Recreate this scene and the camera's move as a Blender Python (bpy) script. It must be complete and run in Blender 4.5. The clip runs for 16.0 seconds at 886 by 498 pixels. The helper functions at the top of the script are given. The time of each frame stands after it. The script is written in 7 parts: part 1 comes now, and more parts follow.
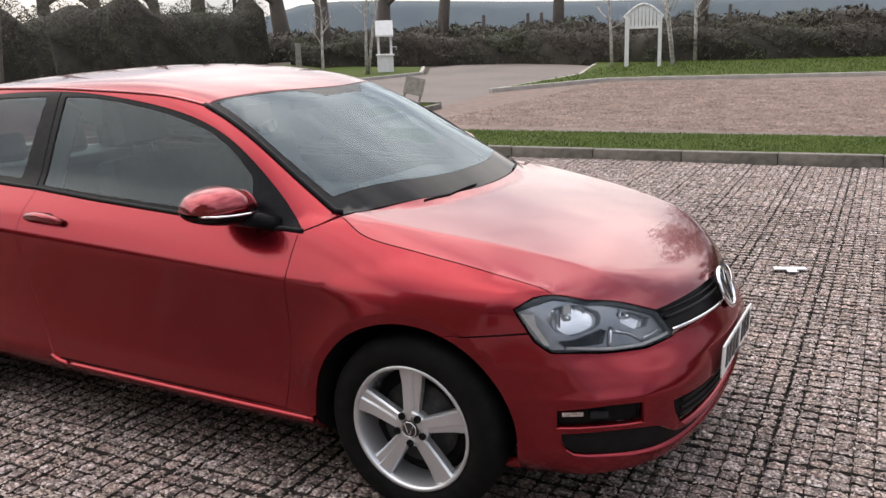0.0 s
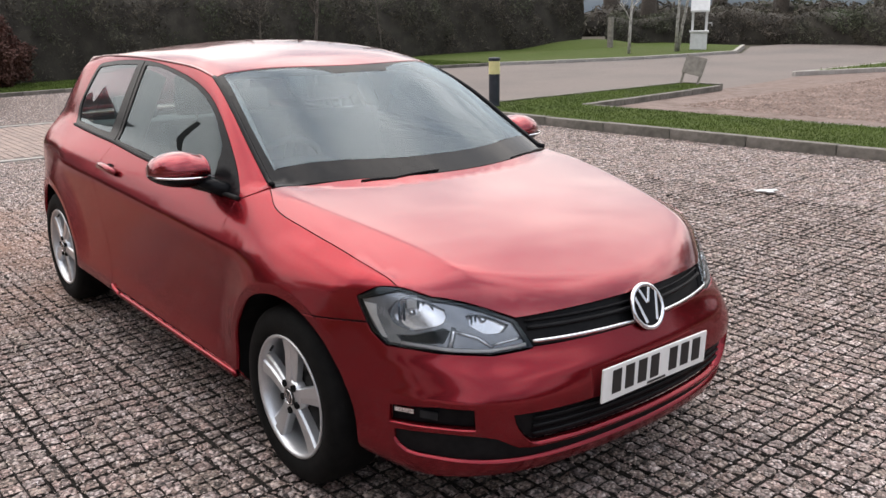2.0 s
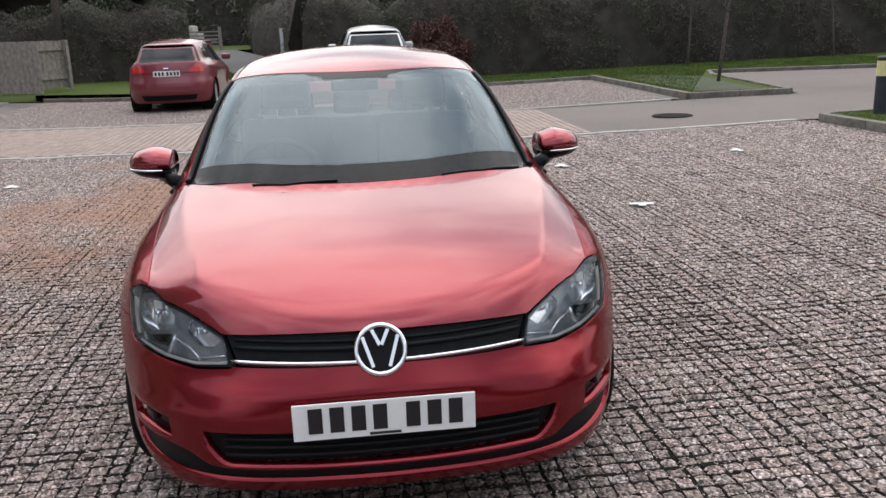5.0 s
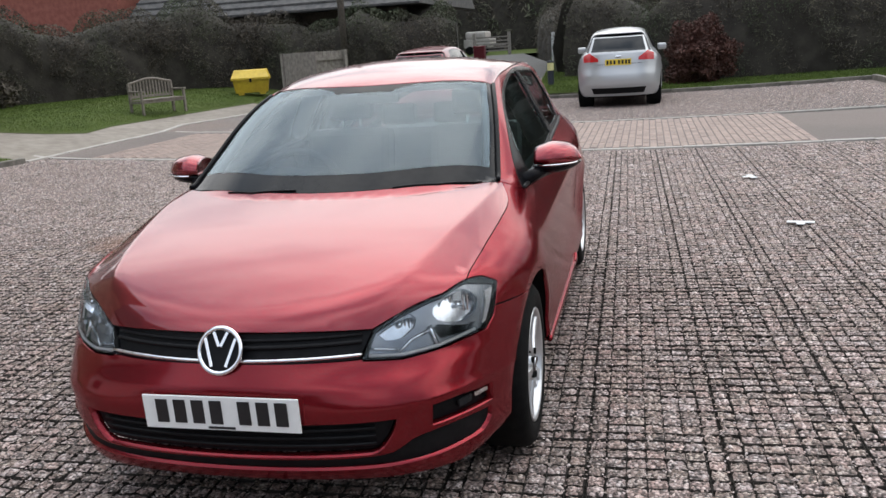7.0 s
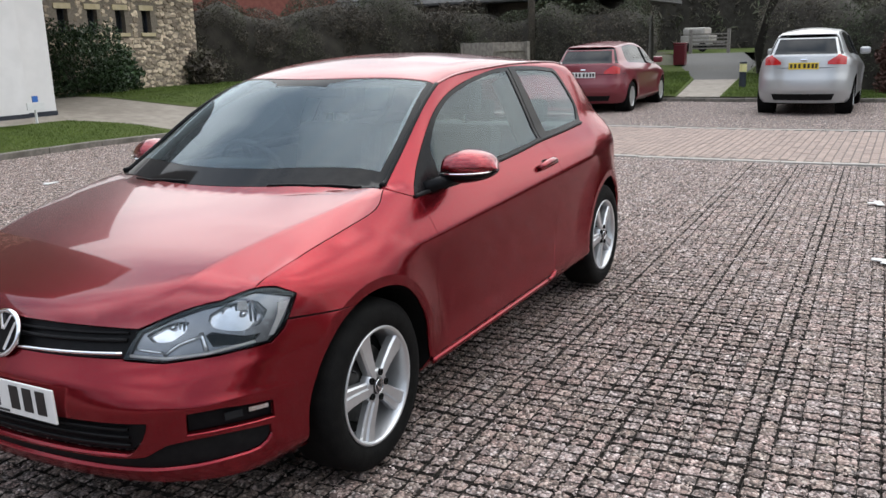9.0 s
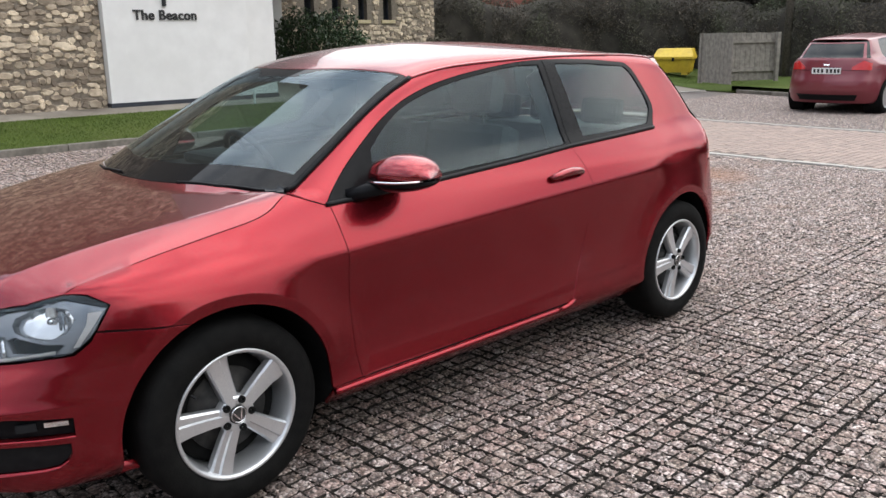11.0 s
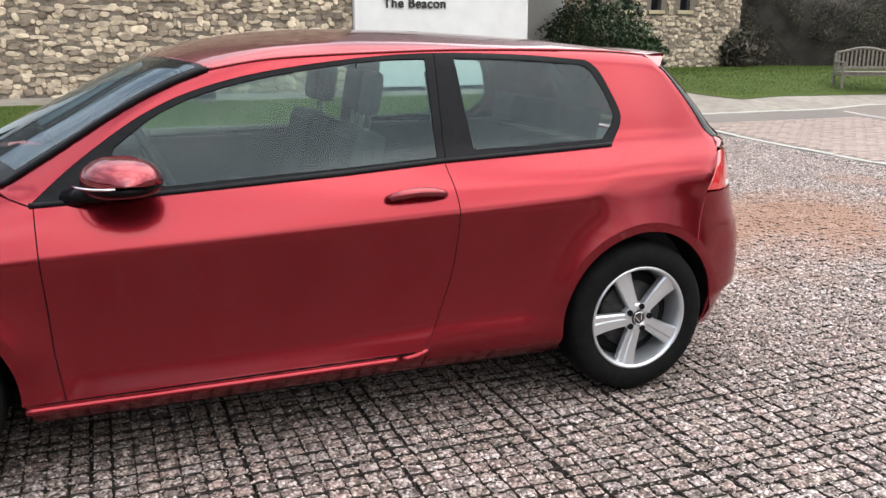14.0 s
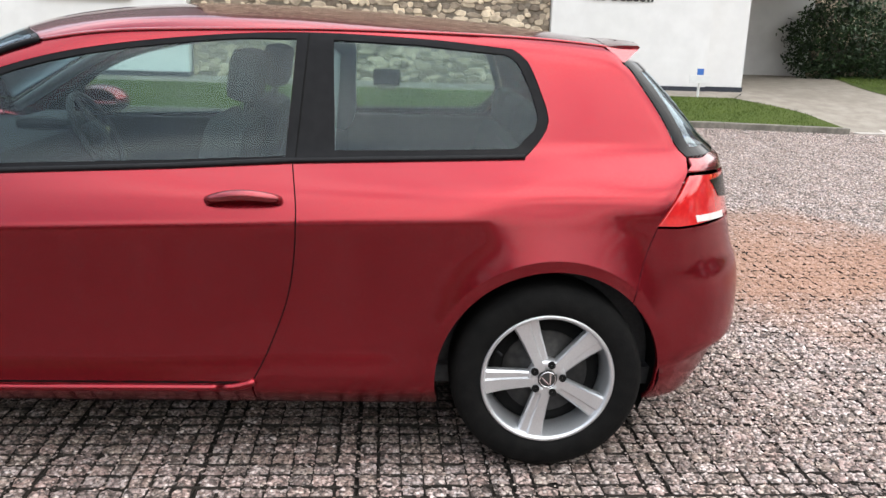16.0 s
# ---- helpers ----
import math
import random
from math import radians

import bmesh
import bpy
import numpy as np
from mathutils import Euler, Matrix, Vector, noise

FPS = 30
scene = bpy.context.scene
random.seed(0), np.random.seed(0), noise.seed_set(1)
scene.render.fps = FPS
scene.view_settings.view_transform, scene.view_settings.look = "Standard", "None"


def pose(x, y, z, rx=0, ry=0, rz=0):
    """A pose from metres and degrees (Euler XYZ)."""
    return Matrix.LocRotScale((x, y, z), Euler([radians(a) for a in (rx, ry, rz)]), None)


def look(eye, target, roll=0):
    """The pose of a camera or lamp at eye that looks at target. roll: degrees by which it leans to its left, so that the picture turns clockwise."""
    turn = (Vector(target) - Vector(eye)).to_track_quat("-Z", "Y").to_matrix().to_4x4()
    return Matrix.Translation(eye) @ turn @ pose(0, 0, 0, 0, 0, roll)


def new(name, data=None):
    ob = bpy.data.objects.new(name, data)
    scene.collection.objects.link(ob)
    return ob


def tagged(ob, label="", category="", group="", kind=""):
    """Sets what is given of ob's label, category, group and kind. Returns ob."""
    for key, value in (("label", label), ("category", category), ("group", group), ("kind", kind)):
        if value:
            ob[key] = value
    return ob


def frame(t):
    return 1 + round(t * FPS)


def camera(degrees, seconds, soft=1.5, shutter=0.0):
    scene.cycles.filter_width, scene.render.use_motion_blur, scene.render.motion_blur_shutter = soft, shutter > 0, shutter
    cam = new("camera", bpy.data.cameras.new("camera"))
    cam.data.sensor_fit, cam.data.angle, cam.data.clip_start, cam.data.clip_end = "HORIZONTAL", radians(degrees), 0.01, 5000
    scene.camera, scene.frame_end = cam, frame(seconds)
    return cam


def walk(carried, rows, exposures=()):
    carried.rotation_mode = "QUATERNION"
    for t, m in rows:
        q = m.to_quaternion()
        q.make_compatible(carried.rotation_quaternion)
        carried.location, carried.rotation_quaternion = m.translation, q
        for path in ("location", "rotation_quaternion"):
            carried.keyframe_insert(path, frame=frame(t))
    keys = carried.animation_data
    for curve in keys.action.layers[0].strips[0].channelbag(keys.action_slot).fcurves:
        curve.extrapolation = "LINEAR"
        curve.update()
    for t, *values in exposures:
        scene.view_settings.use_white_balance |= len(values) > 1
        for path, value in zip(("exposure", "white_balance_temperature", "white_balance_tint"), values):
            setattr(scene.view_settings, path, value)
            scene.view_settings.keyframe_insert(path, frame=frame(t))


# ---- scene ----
cam = camera(54.7, 16.0)
PATH = [
    (0, (1.339, -3.017, 1.534), (0.4, -1.317, 1.055), -1.8),
    (0.5, (1.702, -2.92, 1.531), (0.558, -1.353, 1.044), -1.4),
    (1, (1.977, -2.669, 1.52), (0.718, -1.203, 1.003), -1.4),
    (1.5, (2.199, -2.387, 1.518), (0.792, -1.062, 1.005), -1.4),
    (2, (2.41, -2.112, 1.54), (0.904, -0.903, 1.02), -0.8),
    (2.5, (2.528, -1.784, 1.549), (0.954, -0.665, 1.03), -0.4),
    (3, (2.702, -1.447, 1.551), (0.996, -0.553, 1.012), -1.2),
    (3.5, (2.814, -1.117, 1.532), (1.039, -0.375, 0.984), -1.7),
    (4, (2.947, -0.767, 1.547), (1.112, -0.166, 1.028), -2.3),
    (4.5, (3.085, -0.464, 1.566), (1.194, -0.057, 1.058), -2.8),
    (4.7, (3.101, -0.308, 1.547), (1.194, 0.021, 1.04), -2.4),
    (6.8, (3.062, 1.176, 1.518), (1.163, 0.764, 1.044), -3.8),
    (7, (3.055, 1.28, 1.525), (1.168, 0.812, 1.056), -3.8),
    (7.5, (2.927, 1.58, 1.503), (1.068, 1.002, 1.044), -3.2),
    (8, (2.774, 1.918, 1.508), (0.969, 1.186, 1.05), -2.7),
    (8.5, (2.599, 2.193, 1.489), (0.842, 1.355, 1.029), -2.1),
    (9, (2.395, 2.424, 1.487), (0.684, 1.499, 1.022), -1.7),
    (9.2, (2.301, 2.571, 1.475), (0.625, 1.583, 1.01), -1.3),
    (11.3, (1.089, 3.175, 1.458), (-0.203, 1.727, 0.977), -1.3),
    (11.5, (0.969, 3.217, 1.459), (-0.284, 1.735, 0.973), -1.5),
    (12, (0.622, 3.387, 1.453), (-0.456, 1.775, 0.963), -1.6),
    (12.5, (0.266, 3.496, 1.44), (-0.72, 1.826, 0.949), 0.1),
    (13, (-0.058, 3.598, 1.435), (-0.916, 1.851, 0.972), 0.0),
    (13.5, (-0.383, 3.68, 1.449), (-1.132, 1.882, 0.994), 0.3),
    (14, (-0.718, 3.649, 1.432), (-1.404, 1.835, 0.944), 0.0),
    (14.5, (-1.078, 3.649, 1.42), (-1.584, 1.78, 0.92), -0.9),
    (15, (-1.474, 3.564, 1.423), (-1.864, 1.662, 0.942), 1.0),
    (15.5, (-1.863, 3.459, 1.417), (-2.165, 1.535, 0.962), 2.0),
    (16, (-2.139, 3.365, 1.399), (-2.248, 1.433, 0.892), 1.9),
]
walk(cam, [(t, look(eye, target, roll)) for t, eye, target, roll in PATH], exposures=[(0, -0.52, 6650, 13.5), (3.5, -0.51, 6500, 12), (4.5, -0.69, 6380, 11), (8.0, -0.68, 6250, 9), (9.0, -0.58, 6250, 9), (11.5, -0.32, 6350, 9), (14, -0.08, 6380, 9), (16, 0.0, 6380, 9)])

# world and light: a bright, broken overcast
world = bpy.data.worlds.new("sky")
scene.world = world
world.use_nodes = True
wn, wl = world.node_tree.nodes, world.node_tree.links
wn.clear()
w_out, w_bg = wn.new("ShaderNodeOutputWorld"), wn.new("ShaderNodeBackground")
w_sky = wn.new("ShaderNodeTexSky")
w_sky.sky_type, w_sky.sun_disc = "NISHITA", False
w_sky.sun_elevation, w_sky.sun_rotation = radians(38), radians(-73)
w_tc, w_map = wn.new("ShaderNodeTexCoord"), wn.new("ShaderNodeMapping")
w_map.inputs["Scale"].default_value = (1.6, 1.6, 3.2)
w_noise, w_ramp = wn.new("ShaderNodeTexNoise"), wn.new("ShaderNodeValToRGB")
w_noise.inputs["Scale"].default_value, w_noise.inputs["Detail"].default_value = 1.5, 4
w_ramp.color_ramp.elements[0].position, w_ramp.color_ramp.elements[0].color = 0.36, (11.0, 12.4, 14.2, 1)
w_ramp.color_ramp.elements[1].position, w_ramp.color_ramp.elements[1].color = 0.62, (33.0, 32.3, 31.4, 1)
w_mix = wn.new("ShaderNodeMixRGB")
w_mix.inputs["Fac"].default_value = 0.85
wl.new(w_tc.outputs["Generated"], w_map.inputs["Vector"])
wl.new(w_map.outputs["Vector"], w_noise.inputs["Vector"])
wl.new(w_noise.outputs["Fac"], w_ramp.inputs["Fac"])
wl.new(w_sky.outputs["Color"], w_mix.inputs["Color1"])
wl.new(w_ramp.outputs["Color"], w_mix.inputs["Color2"])
# an overcast sky is brighter overhead than at the horizon
w_sep, w_up, w_mul = wn.new("ShaderNodeSeparateXYZ"), wn.new("ShaderNodeMapRange"), wn.new("ShaderNodeMixRGB")
w_up.inputs["To Min"].default_value, w_up.inputs["To Max"].default_value = 0.36, 1.45
w_mul.blend_type, w_mul.inputs["Fac"].default_value = "MULTIPLY", 1.0
wl.new(w_tc.outputs["Generated"], w_sep.inputs["Vector"])
wl.new(w_sep.outputs["Z"], w_up.inputs["Value"])
wl.new(w_mix.outputs["Color"], w_mul.inputs["Color1"])
wl.new(w_up.outputs["Result"], w_mul.inputs["Color2"])
# thinner cloud towards the low sun, bluer cloud away from it
w_dot, w_side, w_tint, w_mul2 = wn.new("ShaderNodeVectorMath"), wn.new("ShaderNodeMapRange"), wn.new("ShaderNodeValToRGB"), wn.new("ShaderNodeMixRGB")
w_dot.operation, w_dot.inputs[1].default_value = "DOT_PRODUCT", (-0.86, 0.48, 0.1)
w_side.inputs["From Min"].default_value = -1.0
w_tint.color_ramp.elements[0].color, w_tint.color_ramp.elements[1].color = (0.62, 0.67, 0.76, 1), (1.42, 1.39, 1.34, 1)
w_mul2.blend_type, w_mul2.inputs["Fac"].default_value = "MULTIPLY", 1.0
wl.new(w_tc.outputs["Generated"], w_dot.inputs[0])
wl.new(w_dot.outputs["Value"], w_side.inputs["Value"])
wl.new(w_side.outputs["Result"], w_tint.inputs["Fac"])
wl.new(w_mul.outputs["Color"], w_mul2.inputs["Color1"])
wl.new(w_tint.outputs["Color"], w_mul2.inputs["Color2"])
wl.new(w_mul2.outputs["Color"], w_bg.inputs["Color"])
w_bg.inputs["Strength"].default_value = 0.12
wl.new(w_bg.outputs["Background"], w_out.inputs["Surface"])
sun = new("sun", bpy.data.lights.new("sun", "SUN"))
sun.data.energy, sun.data.angle, sun.data.color = 0.5, radians(130), (1, 0.96, 0.9)
sun.matrix_world = look((-10, 3, 9), (0, 0, 0))

# materials
def material(name, c1, c2=None, scale=8.0, rough=0.7, metal=0.0, bump=0.0, bump_scale=60.0, coat=0.0, big=None, spec=0.5, contrast=(0.35, 0.65)):
    """A surface with fine grain and larger patches, in metres."""
    m = bpy.data.materials.new(name)
    m.use_nodes = True
    n, l = m.node_tree.nodes, m.node_tree.links
    p = n["Principled BSDF"]
    p.inputs["Roughness"].default_value, p.inputs["Metallic"].default_value = rough, metal
    p.inputs["Coat Weight"].default_value, p.inputs["Coat Roughness"].default_value = coat, 0.072
    p.inputs["Specular IOR Level"].default_value = spec
    c2 = c2 or c1
    tc = n.new("ShaderNodeTexCoord")
    fine, ramp = n.new("ShaderNodeTexNoise"), n.new("ShaderNodeValToRGB")
    fine.inputs["Scale"].default_value, fine.inputs["Detail"].default_value = scale, 6
    ramp.color_ramp.elements[0].position, ramp.color_ramp.elements[1].position = contrast
    ramp.color_ramp.elements[0].color, ramp.color_ramp.elements[1].color = (*c1, 1), (*c2, 1)
    l.new(tc.outputs["Object"], fine.inputs["Vector"])
    l.new(fine.outputs["Fac"], ramp.inputs["Fac"])
    out = ramp.outputs["Color"]
    if big:
        size, colour, amount = big
        large, mask, mix = n.new("ShaderNodeTexNoise"), n.new("ShaderNodeValToRGB"), n.new("ShaderNodeMixRGB")
        large.inputs["Scale"].default_value, large.inputs["Detail"].default_value = size, 4
        mask.color_ramp.elements[0].position, mask.color_ramp.elements[1].position = 0.45, 0.7
        mask.color_ramp.elements[0].color, mask.color_ramp.elements[1].color = (0, 0, 0, 1), (amount, amount, amount, 1)
        mix.inputs["Color2"].default_value = (*colour, 1)
        l.new(tc.outputs["Object"], large.inputs["Vector"])
        l.new(large.outputs["Fac"], mask.inputs["Fac"])
        l.new(mask.outputs["Color"], mix.inputs["Fac"])
        l.new(out, mix.inputs["Color1"])
        out = mix.outputs["Color"]
    l.new(out, p.inputs["Base Color"])
    if bump:
        b, bn = n.new("ShaderNodeBump"), n.new("ShaderNodeTexNoise")
        bn.inputs["Scale"].default_value, bn.inputs["Detail"].default_value = bump_scale, 5
        b.inputs["Strength"].default_value, b.inputs["Distance"].default_value = bump, 0.01
        l.new(tc.outputs["Object"], bn.inputs["Vector"])
        l.new(bn.outputs["Fac"], b.inputs["Height"])
        l.new(b.outputs["Normal"], p.inputs["Normal"])
    return m


def glass(name, tint=(0.8, 0.9, 0.86), rough=0.0, ior=1.5, film=0.0, gloss=(0.84, 0.95, 1.0)):
    m = bpy.data.materials.new(name)
    m.use_nodes = True
    n, l = m.node_tree.nodes, m.node_tree.links
    n.remove(n["Principled BSDF"])
    tr, gl, mx, fr = n.new("ShaderNodeBsdfTransparent"), n.new("ShaderNodeBsdfGlossy"), n.new("ShaderNodeMixShader"), n.new("ShaderNodeFresnel")
    tr.inputs["Color"].default_value, gl.inputs["Roughness"].default_value = (*tint, 1), rough
    gl.inputs["Color"].default_value = (*gloss, 1)
    fr.inputs["IOR"].default_value = ior
    l.new(fr.outputs["Fac"], mx.inputs["Fac"])
    l.new(tr.outputs["BSDF"], mx.inputs[1])
    l.new(gl.outputs["BSDF"], mx.inputs[2])
    out = mx.outputs["Shader"]
    if film:
        # a thin bluish diffuse layer paints a bright haze over the pane
        veil, mx2, tc, nz, rp = n.new("ShaderNodeBsdfDiffuse"), n.new("ShaderNodeMixShader"), n.new("ShaderNodeTexCoord"), n.new("ShaderNodeTexNoise"), n.new("ShaderNodeMapRange")
        veil.inputs["Color"].default_value = (0.56, 0.70, 0.75, 1)
        nz.inputs["Scale"].default_value, nz.inputs["Detail"].default_value = 3.0, 5
        rp.inputs["To Min"].default_value, rp.inputs["To Max"].default_value = film * 0.75, film * 1.25
        l.new(tc.outputs["Object"], nz.inputs["Vector"])
        l.new(nz.outputs["Fac"], rp.inputs["Value"])
        l.new(rp.outputs["Result"], mx2.inputs["Fac"])
        l.new(out, mx2.inputs[1])
        l.new(veil.outputs["BSDF"], mx2.inputs[2])
        out = mx2.outputs["Shader"]
    l.new(out, n["Material Output"].inputs["Surface"])
    return m


PAINT = material("red_paint", (0.198, 0.0100, 0.0165), (0.247, 0.0130, 0.0210), 900, 0.25, 0.9, coat=0.85)
PAINT.node_tree.nodes["Principled BSDF"].inputs["Coat Roughness"].default_value = 0.03
PAINT.node_tree.nodes["Principled BSDF"].inputs["Coat IOR"].default_value = 1.62
# a second copy of the paint for the flanks, its reflections cut and tinted to darken it
SIDEPAINT = material("red_paint_muted", (0.198, 0.0100, 0.0165), (0.247, 0.0130, 0.0210), 900, 0.25, 0.9, coat=0.55, spec=0.3)
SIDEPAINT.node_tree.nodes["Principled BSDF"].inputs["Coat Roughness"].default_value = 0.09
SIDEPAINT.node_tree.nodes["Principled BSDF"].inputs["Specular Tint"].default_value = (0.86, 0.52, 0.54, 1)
BLACK = material("black_plastic", (0.006, 0.006, 0.007), (0.010, 0.010, 0.011), 40, 0.5, spec=0.15, bump=0.05, bump_scale=300)
TRIMBLACK = material("satin_black_trim", (0.005, 0.005, 0.006), (0.008, 0.008, 0.009), 30, 0.25, spec=0.08)
GLOSSBLACK = material("gloss_black", (0.006, 0.006, 0.007), (0.009, 0.009, 0.01), 30, 0.16, spec=0.09)
RUBBER = material("tyre_rubber", (0.0035, 0.0035, 0.0035), (0.007, 0.0068, 0.0065), 25, 0.8, bump=0.15, bump_scale=120, spec=0.12)
DARK = material("dark_void", (0.006, 0.006, 0.006), (0.01, 0.01, 0.01), 10, 0.9, spec=0.1)
CHROME = material("chrome", (0.75, 0.76, 0.78), (0.8, 0.8, 0.82), 20, 0.08, 1.0)
ALLOY = material("silver_alloy", (0.56, 0.57, 0.59), (0.64, 0.65, 0.66), 300, 0.32, 0.75, coat=0.3)
ALLOYDARK = material("dirty_alloy", (0.018, 0.018, 0.018), (0.045, 0.042, 0.04), 40, 0.6, 0.3)
GLASS = glass("car_glass", (0.62, 0.77, 0.75), ior=1.42)
SCREEN = glass("screen_glass", (0.66, 0.76, 0.77), ior=1.68, film=0.004, gloss=(0.80, 0.92, 1.0))
FRIT = material("black_glass_border", (0.008, 0.008, 0.009), (0.012, 0.012, 0.013), 30, 0.04)
FRIT.node_tree.nodes["Principled BSDF"].inputs["IOR"].default_value = 1.22
LAMPGREY = material("lamp_grey", (0.24, 0.25, 0.27), (0.32, 0.33, 0.35), 30, 0.25, 0.65)
LAMPGLASS = glass("lamp_glass", (0.95, 0.96, 0.97), ior=1.45)
SEAT = material("seat_fabric", (0.03, 0.032, 0.036), (0.05, 0.052, 0.057), 60, 0.9, bump=0.2, bump_scale=400)
DASH = material("dash_plastic", (0.025, 0.026, 0.028), (0.04, 0.041, 0.043), 80, 0.6, bump=0.15, bump_scale=500)
LINING = material("grey_lining", (0.36, 0.37, 0.37), (0.43, 0.44, 0.44), 60, 0.9)
PLATE = material("white_plate", (0.78, 0.78, 0.76), (0.82, 0.82, 0.80), 30, 0.35)
PLATEY = material("yellow_plate", (0.75, 0.55, 0.05), (0.8, 0.6, 0.06), 30, 0.35)
INK = material("black_ink", (0.01, 0.01, 0.012), (0.015, 0.015, 0.016), 30, 0.4)
REDLAMP = material("red_lamp", (0.45, 0.01, 0.012), (0.55, 0.015, 0.015), 60, 0.15, coat=1.0)
WHITELENS = material("white_lens", (0.62, 0.60, 0.58), (0.7, 0.68, 0.66), 40, 0.15, coat=0.6)
REFLECTOR = material("lamp_reflector", (0.80, 0.81, 0.83), (0.88, 0.89, 0.9), 30, 0.16, 0.85)

CONCRETE = material("concrete", (.20, .172, .142), (.27, .238, .20), 5, .85, bump=.25, bump_scale=90, big=(.8, (.16, .135, .11), .5))
KERBSTONE = material("kerb_concrete", (0.145, 0.131, 0.112), (0.215, 0.194, 0.168), 14, .9, bump=.4, bump_scale=70, big=(2.5, (0.048, 0.047, 0.034), .7))
EDGESTONE = material("pale_edging", (0.346, 0.317, 0.288), (0.432, 0.403, 0.367), 12, .85, bump=.2, big=(1.5, (0.216, 0.202, 0.180), .6))
TARMAC = material("worn_tarmac", (0.132, 0.106, 0.093), (0.190, 0.157, 0.138), 120, .85, bump=.3, bump_scale=200, big=(.35, (0.093, 0.081, 0.074), .6))
BAYGRAVEL = material("bay_gravel", (0.099, 0.084, 0.074), (0.223, 0.192, 0.177), 55, .9, bump=.8, bump_scale=45, big=(.3, (0.186, 0.130, 0.102), .6))
PINKGRAVEL = material("pink_gravel", (.115, .076, .060), (.22, .163, .140), 5, .9, bump=.9, bump_scale=30, big=(.45, (.185, .125, .10), .8), contrast=(.3, .7))
PINKCHIP = material("pink_chippings", (.145, .102, .085), (.25, .19, .165), 3, .9)
GRASS = material("grass_sheet", (0.042, 0.064, 0.012), (0.074, 0.100, 0.022), 25, .95, bump=.8, bump_scale=60, big=(.5, (0.078, 0.088, 0.028), .7), spec=.15)
BLADE = material("grass_blades", (0.058, 0.088, 0.018), (0.105, 0.148, 0.034), 2, .8, spec=.25)
EARTH = material("earth", (0.048, 0.040, 0.028), (0.088, 0.072, 0.048), 3, .95, bump=.5, bump_scale=20, big=(.05, (0.040, 0.060, 0.024), .9))
HEDGE = material("hedge_twigs", (0.052, 0.042, 0.034), (0.108, 0.090, 0.070), 3.0, .9, big=(.5, (0.062, 0.086, 0.042), .8))
HEDGEGREEN = material("green_leaves", (0.010, 0.027, 0.008), (0.024, 0.056, 0.014), 4, .6)
RUSSET = material("russet_leaves", (.05, .018, .012), (.085, .03, .02), 4, .8)
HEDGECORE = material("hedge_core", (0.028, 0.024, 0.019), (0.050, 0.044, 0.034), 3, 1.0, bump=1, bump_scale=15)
BARK = material("grey_bark", (.06, .05, .04), (.12, .10, .085), 20, .9, bump=.5, bump_scale=40)
BIRCH = material("birch_bark", (0.383, 0.357, 0.323), (0.527, 0.510, 0.476), 14, .8, big=(9, (0.068, 0.060, 0.051), .8))
RENDER = material("white_render", (0.669, 0.660, 0.651), (0.722, 0.713, 0.704), 4, .85, bump=.12, bump_scale=120, big=(.6, (0.616, 0.607, 0.590), .5))
STONE = material("rubble_stone", (.29, .24, .185), (.46, .395, .315), 10, .9, bump=.6, bump_scale=40)
MORTAR = material("mortar", (0.130, 0.108, 0.085), (0.215, 0.182, 0.145), 20, .95, bump=.4, bump_scale=60)
SANDSTONE = material("dressed_sandstone", (0.416, 0.344, 0.208), (0.496, 0.424, 0.280), 10, .85, bump=.2)
SLATE = material("roof_slate", (.05, .048, .048), (.10, .095, .09), 6, .7, bump=.3, bump_scale=20)
BRICKRED = material("red_render", (.24, .075, .055), (.32, .11, .08), 6, .9)
WOOD = material("weathered_wood", (0.140, 0.122, 0.101), (0.231, 0.203, 0.168), 14, .85, bump=.3, bump_scale=60)
LANE = material("grey_lane", (.060, .058, .055), (.095, .092, .088), 60, .9, bump=.3, bump_scale=120, big=(.5, (.075, .07, .06), .6))
FENCEWOOD = material("fence_wood", (0.17, 0.152, 0.130), (0.27, 0.245, 0.212), 10, .9, bump=.3, bump_scale=50)
WHITEPAINT = material("white_paint", (0.612, 0.612, 0.603), (0.697, 0.697, 0.689), 10, .6)
YELLOW = material("yellow_plastic", (0.496, 0.336, 0.016), (0.576, 0.400, 0.024), 12, .5, big=(2, (0.360, 0.240, 0.024), .5))
BOLLYELLOW = material("pale_yellow", (.62, .56, .26), (.70, .64, .32), 12, .6)
NAVY = material("blue_black", (.014, .018, .028), (.025, .03, .042), 15, .5)
BLUE = material("sign_blue", (.03, .12, .42), (.035, .14, .46), 10, .5)
SILVER = material("silver_car_paint", (0.464, 0.472, 0.480), (0.512, 0.520, 0.528), 500, .3, .5, coat=.8)
MAROON = material("maroon_car_paint", (.16, .02, .03), (.20, .028, .04), 300, .35, .3, coat=.8)
DARKGLASS = material("dark_glass", (.01, .012, .014), (.014, .016, .018), 10, .08, spec=.3)
# distance haze is put into this blue-grey colour
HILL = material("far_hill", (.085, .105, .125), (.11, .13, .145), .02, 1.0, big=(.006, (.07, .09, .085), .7))


